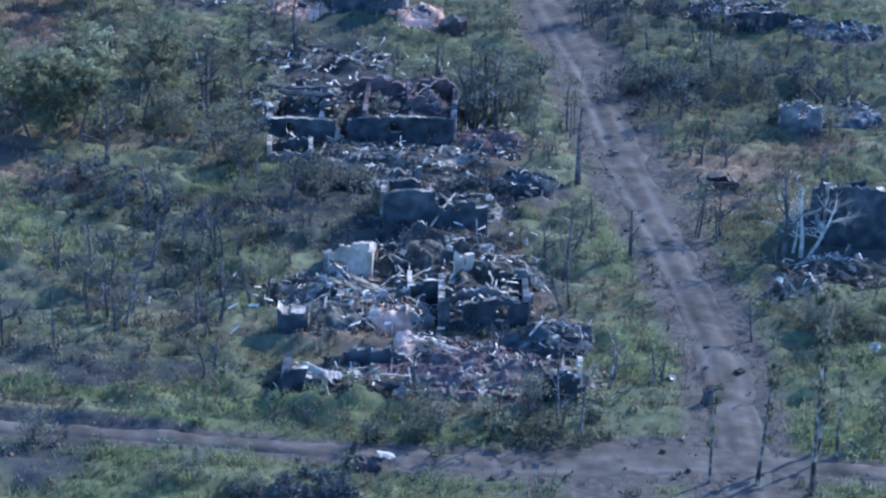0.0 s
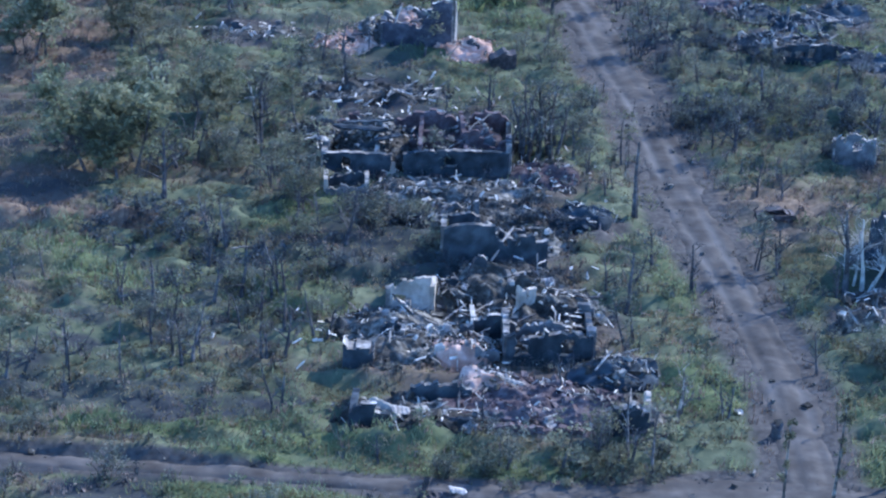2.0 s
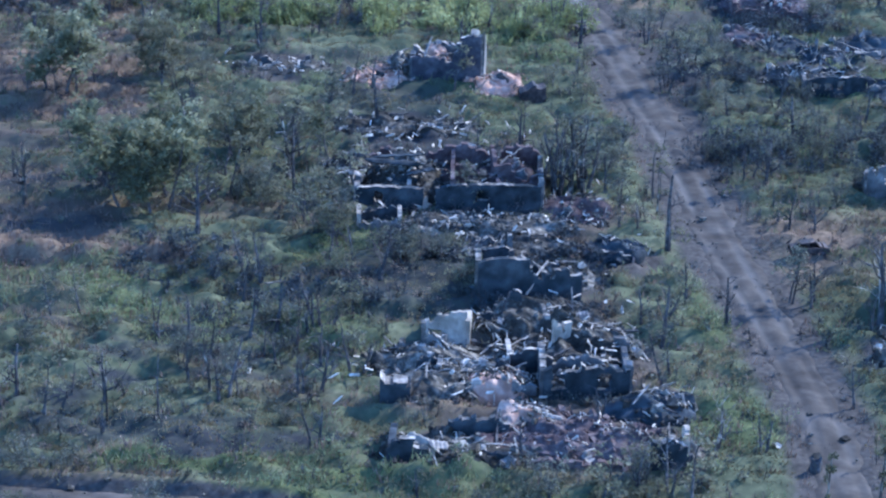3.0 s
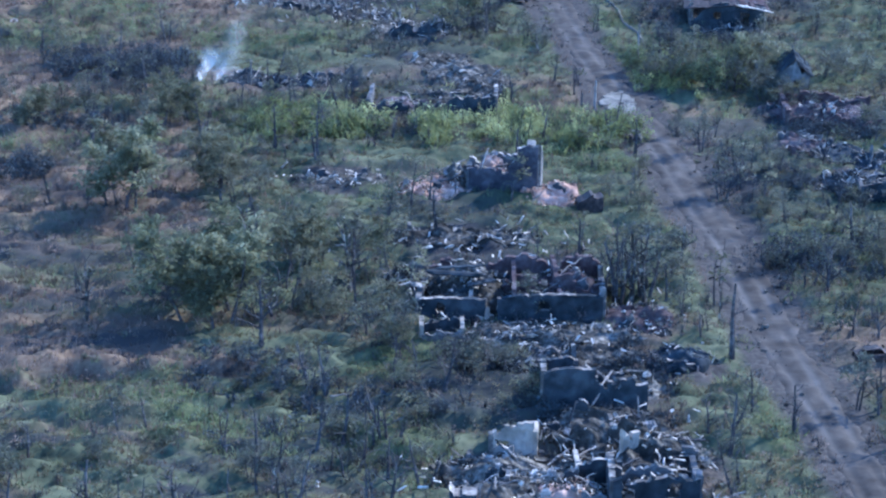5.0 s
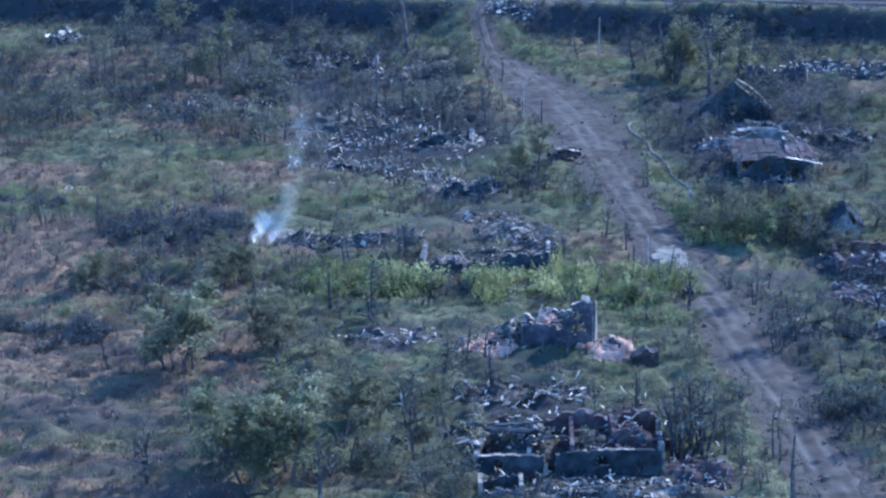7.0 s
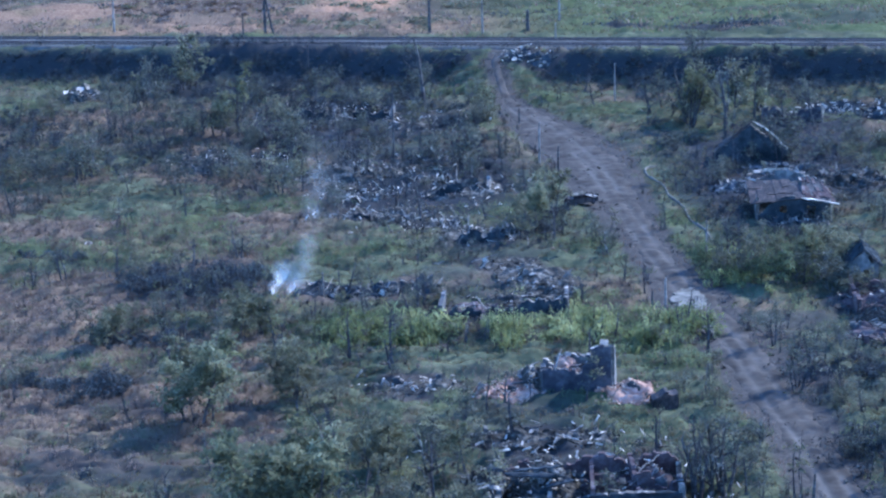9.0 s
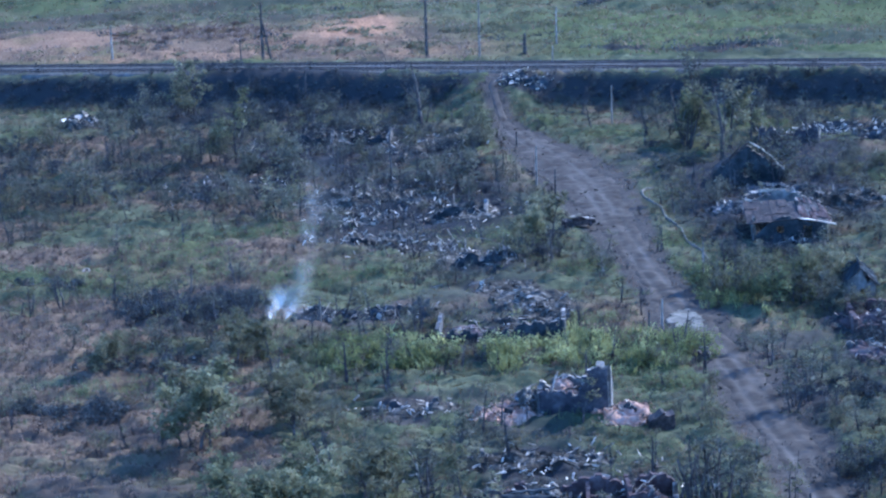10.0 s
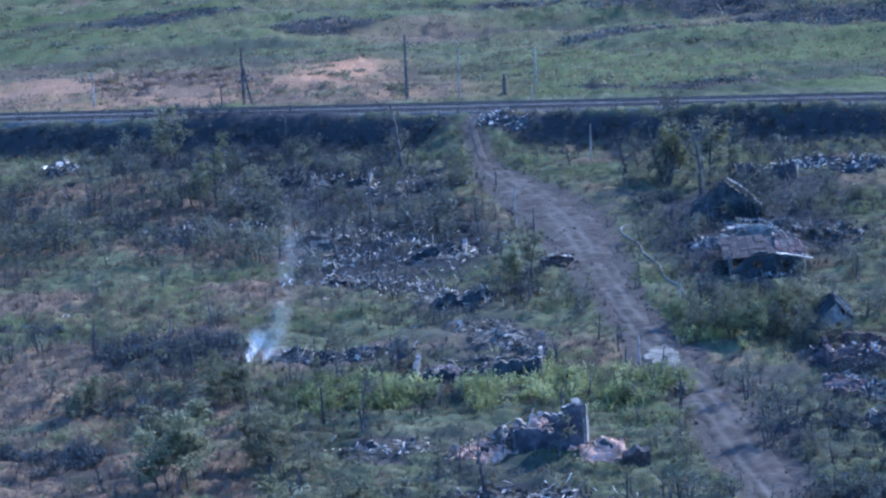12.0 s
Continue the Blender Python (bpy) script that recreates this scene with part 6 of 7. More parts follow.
wm.inputs["From Min"].default_value, wm.inputs["From Max"].default_value = 0.30, 0.72
sl.new(wisp.outputs[0], wm.inputs[0])
mul = sn.new("ShaderNodeMath")
mul.operation = "MULTIPLY"
sl.new(wm.outputs[0], mul.inputs[0]), sl.new(thin.outputs["Fac"], mul.inputs[1])
sl.new(mul.outputs[0], mixs.inputs[0]), sl.new(clear.outputs[0], mixs.inputs[1])
glow, both = sn.new("ShaderNodeBsdfTranslucent"), sn.new("ShaderNodeMixShader")
glow.inputs[0].default_value = (0.92, 0.88, 0.82, 1)
sl.new(diff.outputs[0], both.inputs[1]), sl.new(glow.outputs[0], both.inputs[2]), sl.new(both.outputs[0], mixs.inputs[2])
sl.new(mixs.outputs[0], sn["Material Output"].inputs[0])
pv, pf, dens = [], [], []
for k, (lean, width, off, rise, weight, fade) in enumerate(((6.5, 1.7, 0.9, 19.0, 0.2, 1), (5.0, 2.2, 2.0, 15.0, 0.12, 1), (1.3, 0.95, 0.0, 4.3, 1.3, 1.0), (2.6, 0.9, 0.6, 2.6, 0.9, 1.0), (0.6, 0.5, -0.3, 2.6, 1.0, 0.8))):
    n, w = 40, 11
    for i in range(n):
        t = i / (n - 1)
        for j in range(w):
            u = j / (w - 1) * 2 - 1
            wide = width * (0.45 + 1.0 * t) * (1 + 0.3 * math.sin(9 * t + k))
            pv.append((sx + off + lean * t ** 0.8 + 0.25 * math.sin(7 * t + 2 * k) + u * wide, sy + 0.5 * k + 0.6 * math.sin(5 * t + u * 2 + k), 0.2 + rise * t))
            dens.append(weight * (1 - u * u) ** 1.5 * (1 - t) ** fade * min(1, t * 6 + 0.2))
    ids = np.arange(n * w).reshape(n, w) + k * n * w
    pf.append(np.stack([ids[:-1, :-1], ids[:-1, 1:], ids[1:, 1:], ids[1:, :-1]], -1).reshape(-1, 4))
me = mesh_of("smoke", pv, np.concatenate(pf), smoke_mat)
da = me.attributes.new("smoke_share", "FLOAT", "POINT")
da.data.foreach_set("value", np.array(dens, np.float32))
me.shade_smooth()
smoke = tagged(new("smoke", me), "thin bluish-white smoke rising from smouldering debris", "smoke", kind="stuff")


# ---- trees ----
M_PALEWOOD = material("stripped_wood", ((0.17, 0.15, 0.123), (0.36, 0.32, 0.26), (0.551, 0.49, 0.4)), 3.0, 0.9, 0.3, 0.2)

M_CROWN = leaf_material("crown_leaf", ((0.0541, 0.0579, 0.0306), (0.126, 0.126, 0.067), (0.28, 0.263, 0.154)), 0.8, 0.5)
# Peeling pale bark; on dead trees its light streaks also paint sunlight.
M_PEELED_SUN = material("peeled_sunlit_bark", ((0.0254, 0.0223, 0.0187), (0.0654, 0.057, 0.0464), (0.323, 0.285, 0.224)), 1.6, 0.9, 0.3, 0.5)


def tube(v, f, path, k=5):
    """A tapered tube with shared rings along a path of (place, radius)."""
    n = len(v)
    for i, (p, r) in enumerate(path):
        d = (path[min(i + 1, len(path) - 1)][0] - path[max(i - 1, 0)][0]).normalized()
        side = d.cross(Vector((0.3, 0.9, 0.1))).normalized()
        up = d.cross(side)
        v += [tuple(p + (side * math.cos(t * 2 * math.pi / k) + up * math.sin(t * 2 * math.pi / k)) * r) for t in range(k)]
    for i in range(len(path) - 1):
        f += [(n + i * k + t, n + i * k + (t + 1) % k, n + (i + 1) * k + (t + 1) % k, n + (i + 1) * k + t) for t in range(k)]


def skeleton_of(seed, spread=0.55, limbs=7, bare=False, snapped=False, trunks=1, first=0.25, thick=1.0, bend=1.0):
    """A tree one metre high: its trunks, its limbs with their twigs, and the tips of the twigs."""
    r = random.Random(seed)
    stems, boughs, tips = [], [], []

    def grow(v, f, p, d, length, rad, depth):
        path, forks = [(p, rad)], []
        steps = 2 if depth else 3
        for _ in range(steps):
            p = p + d * length / steps
            rad *= 0.72
            path.append((p, rad))
            d = (d + Vector((r.gauss(0, 0.2), r.gauss(0, 0.2), r.gauss(0.05, 0.14)))).normalized()
            if depth < 2:
                forks += [(p, d, rad)] * (r.choice((1, 2)) if depth == 0 else r.choice((1, 1, 2)))
        tube(v, f, path, 3)
        tips.append(p)
        for q, e, w in forks:
            side = Vector((r.gauss(0, 1), r.gauss(0, 1), r.gauss(0.25, 0.6))).normalized()
            grow(v, f, q, (e * 0.6 + side * 0.8).normalized(), length * r.uniform(0.4, 0.65), w * 0.7, depth + 1)

    for t in range(trunks):
        top = 1.0 if t == 0 else r.uniform(0.6, 0.95)
        p = Vector((0, 0, -0.04)) if trunks == 1 else Vector((r.uniform(-0.12, 0.12), r.uniform(-0.12, 0.12), -0.04))
        d = Vector((r.gauss(0, 0.06) * bend, r.gauss(0, 0.06) * bend, 1)).normalized()
        if trunks > 1:
            d = (d + Vector((p.x * 1.5, p.y * 1.5, 0))).normalized()
        rad, n = (0.030 if trunks == 1 else 0.022) * thick, 7
        path = [(p, rad)]
        for i in range(n):
            p, rad = p + d * top / n, rad * 0.84
            path.append((p, rad))
            d = (d + Vector((r.gauss(0, 0.07) * bend, r.gauss(0, 0.07) * bend, 0.1))).normalized()
            if (i + 1) / n > first and not snapped or (snapped and i in (3, 5) and r.random() < 0.6):
                for _ in range(max(1, round(limbs / n * r.uniform(0.6, 1.6)))):
                    a = r.uniform(0, 6.283)
                    out = Vector((math.cos(a), math.sin(a), r.uniform(0.35, 1.0))).normalized()
                    v, f = [], []
                    grow(v, f, p, out, spread * r.uniform(0.35, 0.75) * (1.15 - 0.6 * i / n) * (0.45 if snapped else 1), rad * 0.6, 0 if not bare else 1)
                    boughs.append((v, f))
        v, f = [], []
        tube(v, f, path, 5)
        stems.append((v, f))
        tips.append(p)
    return stems, boughs, tips


def leaf_cloud(tips, seed, per=26, reach=0.085, size=0.028):
    """Small leaf blades in loose clumps round the twig tips."""
    rng = np.random.default_rng(seed)
    pts = np.array([t[:] for t in tips])
    pts = pts[rng.random(len(pts)) < (0.85 if reach > 0.05 else 0.6)]
    n = len(pts) * per
    c = np.repeat(pts, per, 0) + rng.normal(0, reach, (n, 3)) * (1, 1, 0.8)
    rot = turns(rng, n, 1.6)
    s = size * rng.lognormal(0, 0.35, n)
    base = np.array([(-0.5, 0, 0), (0, 0.5, 0.12), (0.5, 0, 0), (0, -0.5, 0.12)])
    v = c[:, None] + np.einsum("nij,kj->nki", rot, base * (1.8, 1.0, 1)) * s[:, None, None]
    return v.reshape(-1, 3), np.arange(n * 4).reshape(-1, 4)


def joined(pieces):
    v, f = [], []
    for pv_, pf_ in pieces:
        f += [tuple(i + len(v) for i in q) for q in pf_]
        v += pv_
    return v, f


def tree_kind(name, label, category, group, seed, bark, leaf=None, per=9, reach=0.07, size=0.024, whole=False, **shape):
    ob = tagged(new(name), label, category, group)
    stems, boughs, tips = skeleton_of(seed, **shape)
    if whole:
        part("stem", mesh_of("stem", *joined(stems + boughs), bark), ob)
    else:
        for st in stems:
            part("trunk", mesh_of("trunk", *st, bark), ob)
        for b in boughs:
            part("limb", mesh_of("limb", *b, bark), ob)
    if leaf:
        v, f = leaf_cloud(tips, seed, per, reach, size)
        part("crown", mesh_of("crown", v, f, leaf), ob)
    return ob


# every third tree has pale-streaked bark, painting sunlit streaks on trunks
DEAD = [tree_kind("dead_tree", "bare dead tree with broken dark branches", "tree", "dead trees", 300 + k, M_PEELED_SUN if k % 3 == 1 else M_BARK, limbs=5 + k, spread=0.45 + 0.06 * k, bare=k % 2 == 1, thick=1.5) for k in range(6)]
CLUMPS = [tree_kind("dead_tree", "clump of bare dark trunks with few twigs", "tree", "dead trees", 320 + k, M_BARK, limbs=5, spread=0.3, bare=True, trunks=4, thick=1.7, first=0.4) for k in range(2)]
SNAGS = [tree_kind("tree_snag", "splintered bare trunk with few stubs", "tree", "dead trees", 330 + k, (M_BARK, M_PEELED_SUN, M_BARK)[k], snapped=True, bend=0.3) for k in range(3)]
POLES = [tree_kind("tree_snag", "tall straight splintered trunk with peeling pale bark", "tree", "dead trees", 335 + k, M_PEELED_SUN, M_PALE, 3, 0.02, 0.02, limbs=9, spread=0.12, first=0.3, bend=0.5, thick=0.85) for k in range(3)]
PALE_DEAD = [tree_kind("dead_tree", "bleached dead tree with a tangle of pale branches", "tree", "dead trees", 340 + k, M_PALEWOOD, limbs=10, spread=0.55, trunks=2, thick=1.3) for k in range(2)]
LEAFY = [tree_kind("tree", "thin green tree with a torn sparse crown", "tree", "leafy trees", 350 + k, M_BARK, M_CROWN if k % 2 else M_PALE, 11, 0.036, 0.027, limbs=6 + k % 3, spread=0.45 + 0.05 * (k % 3), trunks=1 + k % 3, first=0.15, whole=True) for k in range(6)]
SHRUBS = [tree_kind("shrub", "leafy green shrub in the weeds", "shrub", "shrubs", 370 + k, M_BARK, (M_LUSH, M_PALE, M_SCRUB, M_SCRUB)[k], (18, 9, 8, 12)[k], 0.08, 0.036, limbs=6, spread=0.6, trunks=3, first=0.05, whole=True, bare=True) for k in range(4)]
SAPLINGS = [tree_kind("sapling", "thin leafless sapling in the scrub", "sapling", "saplings", 390 + k, M_BARK, limbs=6, spread=0.5, bare=True, trunks=1 + k % 2, whole=True, thick=1.6) for k in range(4)]
SPARSE = [tree_kind("tree", "small half-bare tree with few leaves", "tree", "leafy trees", 410 + k, M_BARK, (M_PALE, M_SCRUB, M_SCRUB)[k], 9, 0.06, 0.03, limbs=7, spread=0.5, trunks=1 + k % 2, whole=True, bare=True) for k in range(3)]


BIG = [tree_kind("tree", "tall green tree with a ragged thin crown", "tree", "leafy trees", 430 + k, M_BARK, M_CROWN, 14, 0.042, 0.025, limbs=9, spread=0.45, trunks=2, first=0.22, whole=True) for k in range(2)]


def plant(kinds, x, y, h, seed, wide=1.0):
    r = random.Random(seed)
    return copy_thing(kinds[r.randrange(len(kinds))], pose(x, y, float(height(x, y)) - 0.03, r.gauss(0, 3), r.gauss(0, 3), r.uniform(0, 360)) @ Matrix.Diagonal((h * wide, h * wide, h, 1)))


def off_road(x, y):
    ok = np.ones(np.shape(x))
    for line in (MAIN_ROAD, SIDE_TRACK, FOOTPATH):
        d, w = near_line(x, y, line)
        ok = ok * (d > w * (0.45 + 1.0 * layered(x * 0.5, y * 0.5, 44)))
    return ok * (beyond_rail(x, y) < -5.5)


SPOTS_DEAD = [(31.1, 311.6, 8.4), (35.3, 300.8, 9.7), (42.0, 317.1, 6.1), (26.8, 318.2, 5.7), (19.3, 325.3, 4.2), (47.3, 302.7, 5.5), (20.3, 137.5, 4.7), (15.5, 164.9, 5.6), (16.6, 164.4, 6.2), (17.7, 164.9, 5.6), (14.7, 165.6, 3.9), (25.1, 140.8, 3.9), (22.9, 144.5, 3.2), (-1.9, 130.7, 3.7), (-8.8, 129.8, 2.9), (-4.9, 134.8, 2.5), (-4.6, 169.1, 5.4),
    (-3.8, 136.6, 2.2), (-11.2, 155.9, 5.1), (-7.3, 143.8, 3.5), (31.4, 143.8, 2.7), (21.5, 121.9, 3.6), (16.3, 117.6, 2.4), (-24.4, 161.9, 4.3), (-25.0, 186.7, 2.4), (-12.7, 137.4, 3.0), (-6.3, 146.7, 3.8), (-0.0, 149.9, 3.7), (1.9, 147.9, 4.3),
    (-13.3, 173.9, 4.1), (19.4, 165.0, 3.2), (35.6, 141.2, 6.2), (31.2, 128.6, 2.9), (21.9, 123.0, 2.6), (16.3, 117.2, 2.9), (-15.1, 128.2, 3.6), (31.7, 144.7, 3.2), (34.5, 139.1, 2.9), (32.5, 158.4, 2.9), (34.2, 157.3, 2.7), (3.7, 117.0, 2.2), (9.9, 120.7, 2.2),
    (-4.9, 168.4, 6.1), (-24.4, 161.6, 4.1), (21.7, 174.0, 3.9), (10.7, 221.2, 3.5), (-7.7, 149.5, 3.0), (-12.6, 137.4, 3.2), (26.5, 157.3, 4.0), (32.1, 166.7, 3.7), (17.2, 224.6, 2.7), (-5.7, 260.2, 5.1), (-2.8, 275.9, 6.5), (-5.3, 333.3, 10.3), (10.6, 221.3, 3.0),
    (2.1, 257.9, 4.7), (-12.5, 285.4, 5.2), (-22.3, 291.9, 4.5), (-33.5, 263.7, 3.1), (41.0, 232.8, 3.1), (25.7, 310.2, 4.0), (14.6, 239.9, 2.9), (15.6, 230.0, 3.1)]
SPOTS_HALF = [(31.1, 311.6, 8.0), (35.3, 300.8, 9.3), (42.5, 320.5, 5.8), (33.4, 315.9, 6.5), (28.8, 321.9, 5.0), (48.1, 314.9, 4.9), (17.9, 168.9, 5.2), (18.1, 166.9, 5.1), (16.2, 167.0, 5.6), (20.0, 161.1, 3.2), (-9.0, 179.4, 3.9), (0.1, 167.3, 3.3), (-6.6, 164.3, 4.1), (-9.2, 164.2, 4.1), (-1.5, 168.2, 3.7), (-22.0, 172.5, 4.3), (-19.8, 139.9, 2.8), (-18.1, 141.8, 2.9)]
SPOTS_SNAG = [(-11.7, 125.8, 4.4), (-14.8, 126.2, 4.2), (24.1, 169.1, 2.8), (23.0, 161.4, 3.6), (23.6, 164.4, 2.8), (25.1, 174.6, 2.2), (29.6, 188.2, 2.3)]
SPOTS_LEAFY = [(-16.3, 192.2, 3.9), (-13.6, 169.5, 5.2), (-8.8, 172.3, 4.5), (-6.8, 174.9, 4.3), (-2.5, 172.5, 3.8), (-35.8, 214.1, 3.4), (-22.7, 211.4, 4.2), (-20.8, 213.8, 3.4), 
    (-16.1, 188.0, 4.8), (-8.6, 172.8, 3.8), (-26.4, 192.9, 5.8), (-17.1, 194.2, 4.8), (-35.8, 212.8, 3.7), (-33.9, 216.3, 2.9), (-23.2, 217.1, 3.5), (-31.1, 312.5, 8.9), (5.6, 247.4, 4.6), (9.9, 257.1, 5.4),
    (-41.4, 347.3, 8.0), (-13.4, 215.8, 2.6), (38.0, 227.6, 4.2), (38.1, 233.5, 3.7), (3.5, 317.9, 4.9), (31.6, 311.0, 7.2), (36.8, 306.0, 8.6), (40.2, 309.4, 6.6), (26.0, 231.4, 3.4), (28.6, 229.4, 4.0), (31.4, 227.8, 4.4), (33.8, 229.2, 4.8), (36.2, 230.4, 4.4)]
SPOTS_SHRUB = [(-1.8, 156.2, 4.2), (3.5, 150.7, 3.9), (6.0, 151.8, 2.8), (37.8, 131.0, 2.8), (35.1, 130.3, 3.1), (38.8, 129.0, 2.3), (35.8, 128.1, 2.3), (-1.3, 155.5, 3.5), (26.6, 151.6, 2.2), (20.2, 169.0, 2.8), (7.2, 152.9, 2.6), (4.0, 152.8, 2.4), (36.9, 162.1, 2.8), (29.2, 172.9, 2.9), (32.1, 174.4, 2.9), (34.7, 173.2, 3.1), (37.3, 172.0, 3.1), (39.8, 173.5, 2.9),
    (2.3, 114.4, 2.2), (7.3, 115.1, 2.2), (9.9, 115.2, 2.2), (-2.5, 109.8, 2.1), (0.8, 109.2, 2.1), (-4.3, 109.2, 1.7)]
SPOTS_SHRUB += [(37.3, 221.6, 3.4), (39.2, 221.0, 3.0), (36.0, 222.4, 3.8), (40.6, 221.4, 2.6), (36.9, 219.6, 2.3), (38.2, 218.4, 1.8), (40.1, 219.3, 2.3), (37.1, 224.4, 3.6), (24.3, 233.6, 3.4), (25.9, 229.6, 3.7), (27.9, 228.7, 4.3), (29.3, 226.5, 3.9), (31.2, 225.1, 4.2), (33.2, 225.0, 4.5), (35.1, 225.9, 4.2), (37.1, 226.7, 3.9), (26.2, 236.7, 3.1), (31.3, 231.8, 3.4), (35.2, 231.9, 3.7), (43.4, 229.7, 3.7), (45.5, 231.6, 3.7)]
for k, (x, y, h) in enumerate(SPOTS_DEAD):
    if off_road(x, y):
        plant(DEAD, x, y, h, 1000 + k)
for k, (x, y, h) in enumerate(SPOTS_SNAG):
    plant(SNAGS, x, y, h, 1100 + k, 0.75 if h < 6.5 else 0.5)
for k, (x, y, h) in enumerate([(25.8, 110.8, 6.0), (28.5, 110.6, 7.4), (31.3, 109.5, 12.2), (33.6, 113.9, 5.4), (32.6, 114.3, 9.8), (31.0, 121.1, 1.9)]):
    plant(POLES, x, y, h, 1150 + k, 0.8 if h < 8 else 0.62)
for k, (x, y, h) in enumerate(SPOTS_LEAFY):
    plant(LEAFY, x, y, h, 1200 + k, 1.0)
for k, (x, y, h) in enumerate([(-16.3, 161.4, 7.5), (-14.6, 160.2, 6.6), (-13.4, 163.0, 6.8), (-17.4, 164.0, 6.2), (-25.3, 187.0, 7.4), (-23.6, 188.4, 6.4), (7.5, 253.6, 5.3)]):
    plant(BIG, x, y, h, 1240 + k)
for k, (x, y, h) in enumerate(SPOTS_HALF):
    if off_road(x, y):
        plant(SPARSE, x, y, h, 1250 + k)
for k, (x, y, h) in enumerate(SPOTS_SHRUB):
    if off_road(x, y):
        plant(SHRUBS, x, y, h * 0.72, 1300 + k, 1.1)
for k, (x, y, h) in enumerate([(38.6, 130.6, 1.7), (40.4, 131.2, 1.6)]):
    plant(SHRUBS[:1], x, y, h, 1360 + k, 1.2)
for k, (x, y, h) in enumerate([(15.6, 165.2, 5.8), (17.6, 165.8, 6.0), (31.4, 309.8, 7.0)]):
    plant(CLUMPS, x, y, h, 1380 + k, 0.85)
plant(SNAGS[:1], 22.8, 153.9, 6.4, 1400, 1.5)
plant(PALE_DEAD, 37.0, 142.0, 5.4, 1401, 1.2)
plant(PALE_DEAD, 36.2, 142.9, 4.6, 1402, 0.9)

rng = np.random.default_rng(77)


def sampled(n, y0=105, y1=376, keep=None):
    """Random ground places in the stretch of land in view; keep(x, y) gives the share that stays."""
    y = y0 + (y1 - y0) * rng.uniform(0, 1, n * 6) ** 0.85
    x = -0.25 * y - 2 + (0.495 * y + 12) * rng.uniform(0, 1, n * 6)
    if keep is not None:
        ok = rng.random(n * 6) < keep(x, y)
        x, y = x[ok], y[ok]
    return x[:n], y[:n]


def rubble_free(x, y):
    """Low where rubble lies."""
    ok = np.ones(np.shape(x))
    for cx, cy, rx, ry in CLEARED:
        q = ((x - cx) / rx) ** 2 + ((y - cy) / ry) ** 2
        ok = np.minimum(ok, np.where(q < 0.6, 0.15, np.where(q < 1, 0.6, 1)))
    return ok


def open_ground(x, y):
    """Low where rubble lies or the ground is dark."""
    return rubble_free(x, y) * (1 - 0.85 * np.clip(cover(x, y)[..., 3], 0, 1))


MEADOWS = [(-11.4, 110.3, 4, 3), (-6.1, 121.0, 6, 2.0), (-11.3, 120.9, 5, 2), (-18.7, 147.1, 8, 7), (-29.2, 161.7, 6, 4), (-3.0, 113.0, 6, 3), (-9.2, 118.8, 7, 2.5), (-22.9, 147.4, 8, 5), (22.9, 127.0, 3, 5), (-35.4, 257.3, 12, 12), (35.1, 121.2, 4, 6)]


def brush_share(x, y):
    tall = np.ones(np.shape(x))
    for cx, cy, rx, ry in MEADOWS:
        tall = np.where(((x - cx) / rx) ** 2 + ((y - cy) / ry) ** 2 < 1, 0.12, tall)
    tall = tall * (1 - 0.8 * fallow_share(x, y)) * (1 - 0.6 * np.clip(cover(x, y)[..., 0] - 0.3, 0, 1))
    return tall * off_road(x, y) * np.clip(rubble_free(x, y) * 2, 0, 1) * np.clip((layered(x * 0.11, y * 0.085, 120) - 0.40) * 4.5 + 0.7 * cover(x, y)[..., 3], 0.04, 1) * np.clip((np.abs(x + 0.02 * y - 9) - 1) / 2.0 + 0.55, 0, 1)


x, y = sampled(280, 112, 340, lambda x, y: brush_share(x, y) * np.where(x < 22, 1, 0.5))
for k in range(len(x)):
    plant(SAPLINGS, x[k], y[k], random.Random(k).uniform(1.6, 4.2), 1500 + k, 1.1)
x, y = sampled(110, 262, 350, lambda x, y: off_road(x, y) * ((x < 4) + 0.4 * (x > 26)) * np.clip((y - 270) / 20, 0.15, 1))
for k in range(len(x)):
    plant((SHRUBS[1:], DEAD, SPARSE, SHRUBS[2:])[k % 4], x[k], y[k], random.Random(k + 40).uniform(2.2, 5.5), 1900 + k)
x, y = sampled(140, 112, 285, lambda x, y: brush_share(x, y) * (rubble_free(x, y) > 0.9))
for k in range(len(x)):
    plant(SPARSE, x[k], y[k], random.Random(k + 9).uniform(1.8, 4.2), 1700 + k, 1.1)
x, y = sampled(170, 112, 330, lambda x, y: brush_share(x, y) * (rubble_free(x, y) > 0.9))
for k in range(len(x)):
    plant(SHRUBS[1:], x[k], y[k], random.Random(k + 77).uniform(1.2, 2.6), 2100 + k, 1.1)
for ob in (*DEAD, *CLUMPS, *SNAGS, *POLES, *PALE_DEAD, *LEAFY, *SHRUBS, *SAPLINGS, *SPARSE, *BIG):
    for o in (*ob.children_recursive, ob):
        bpy.data.objects.remove(o)


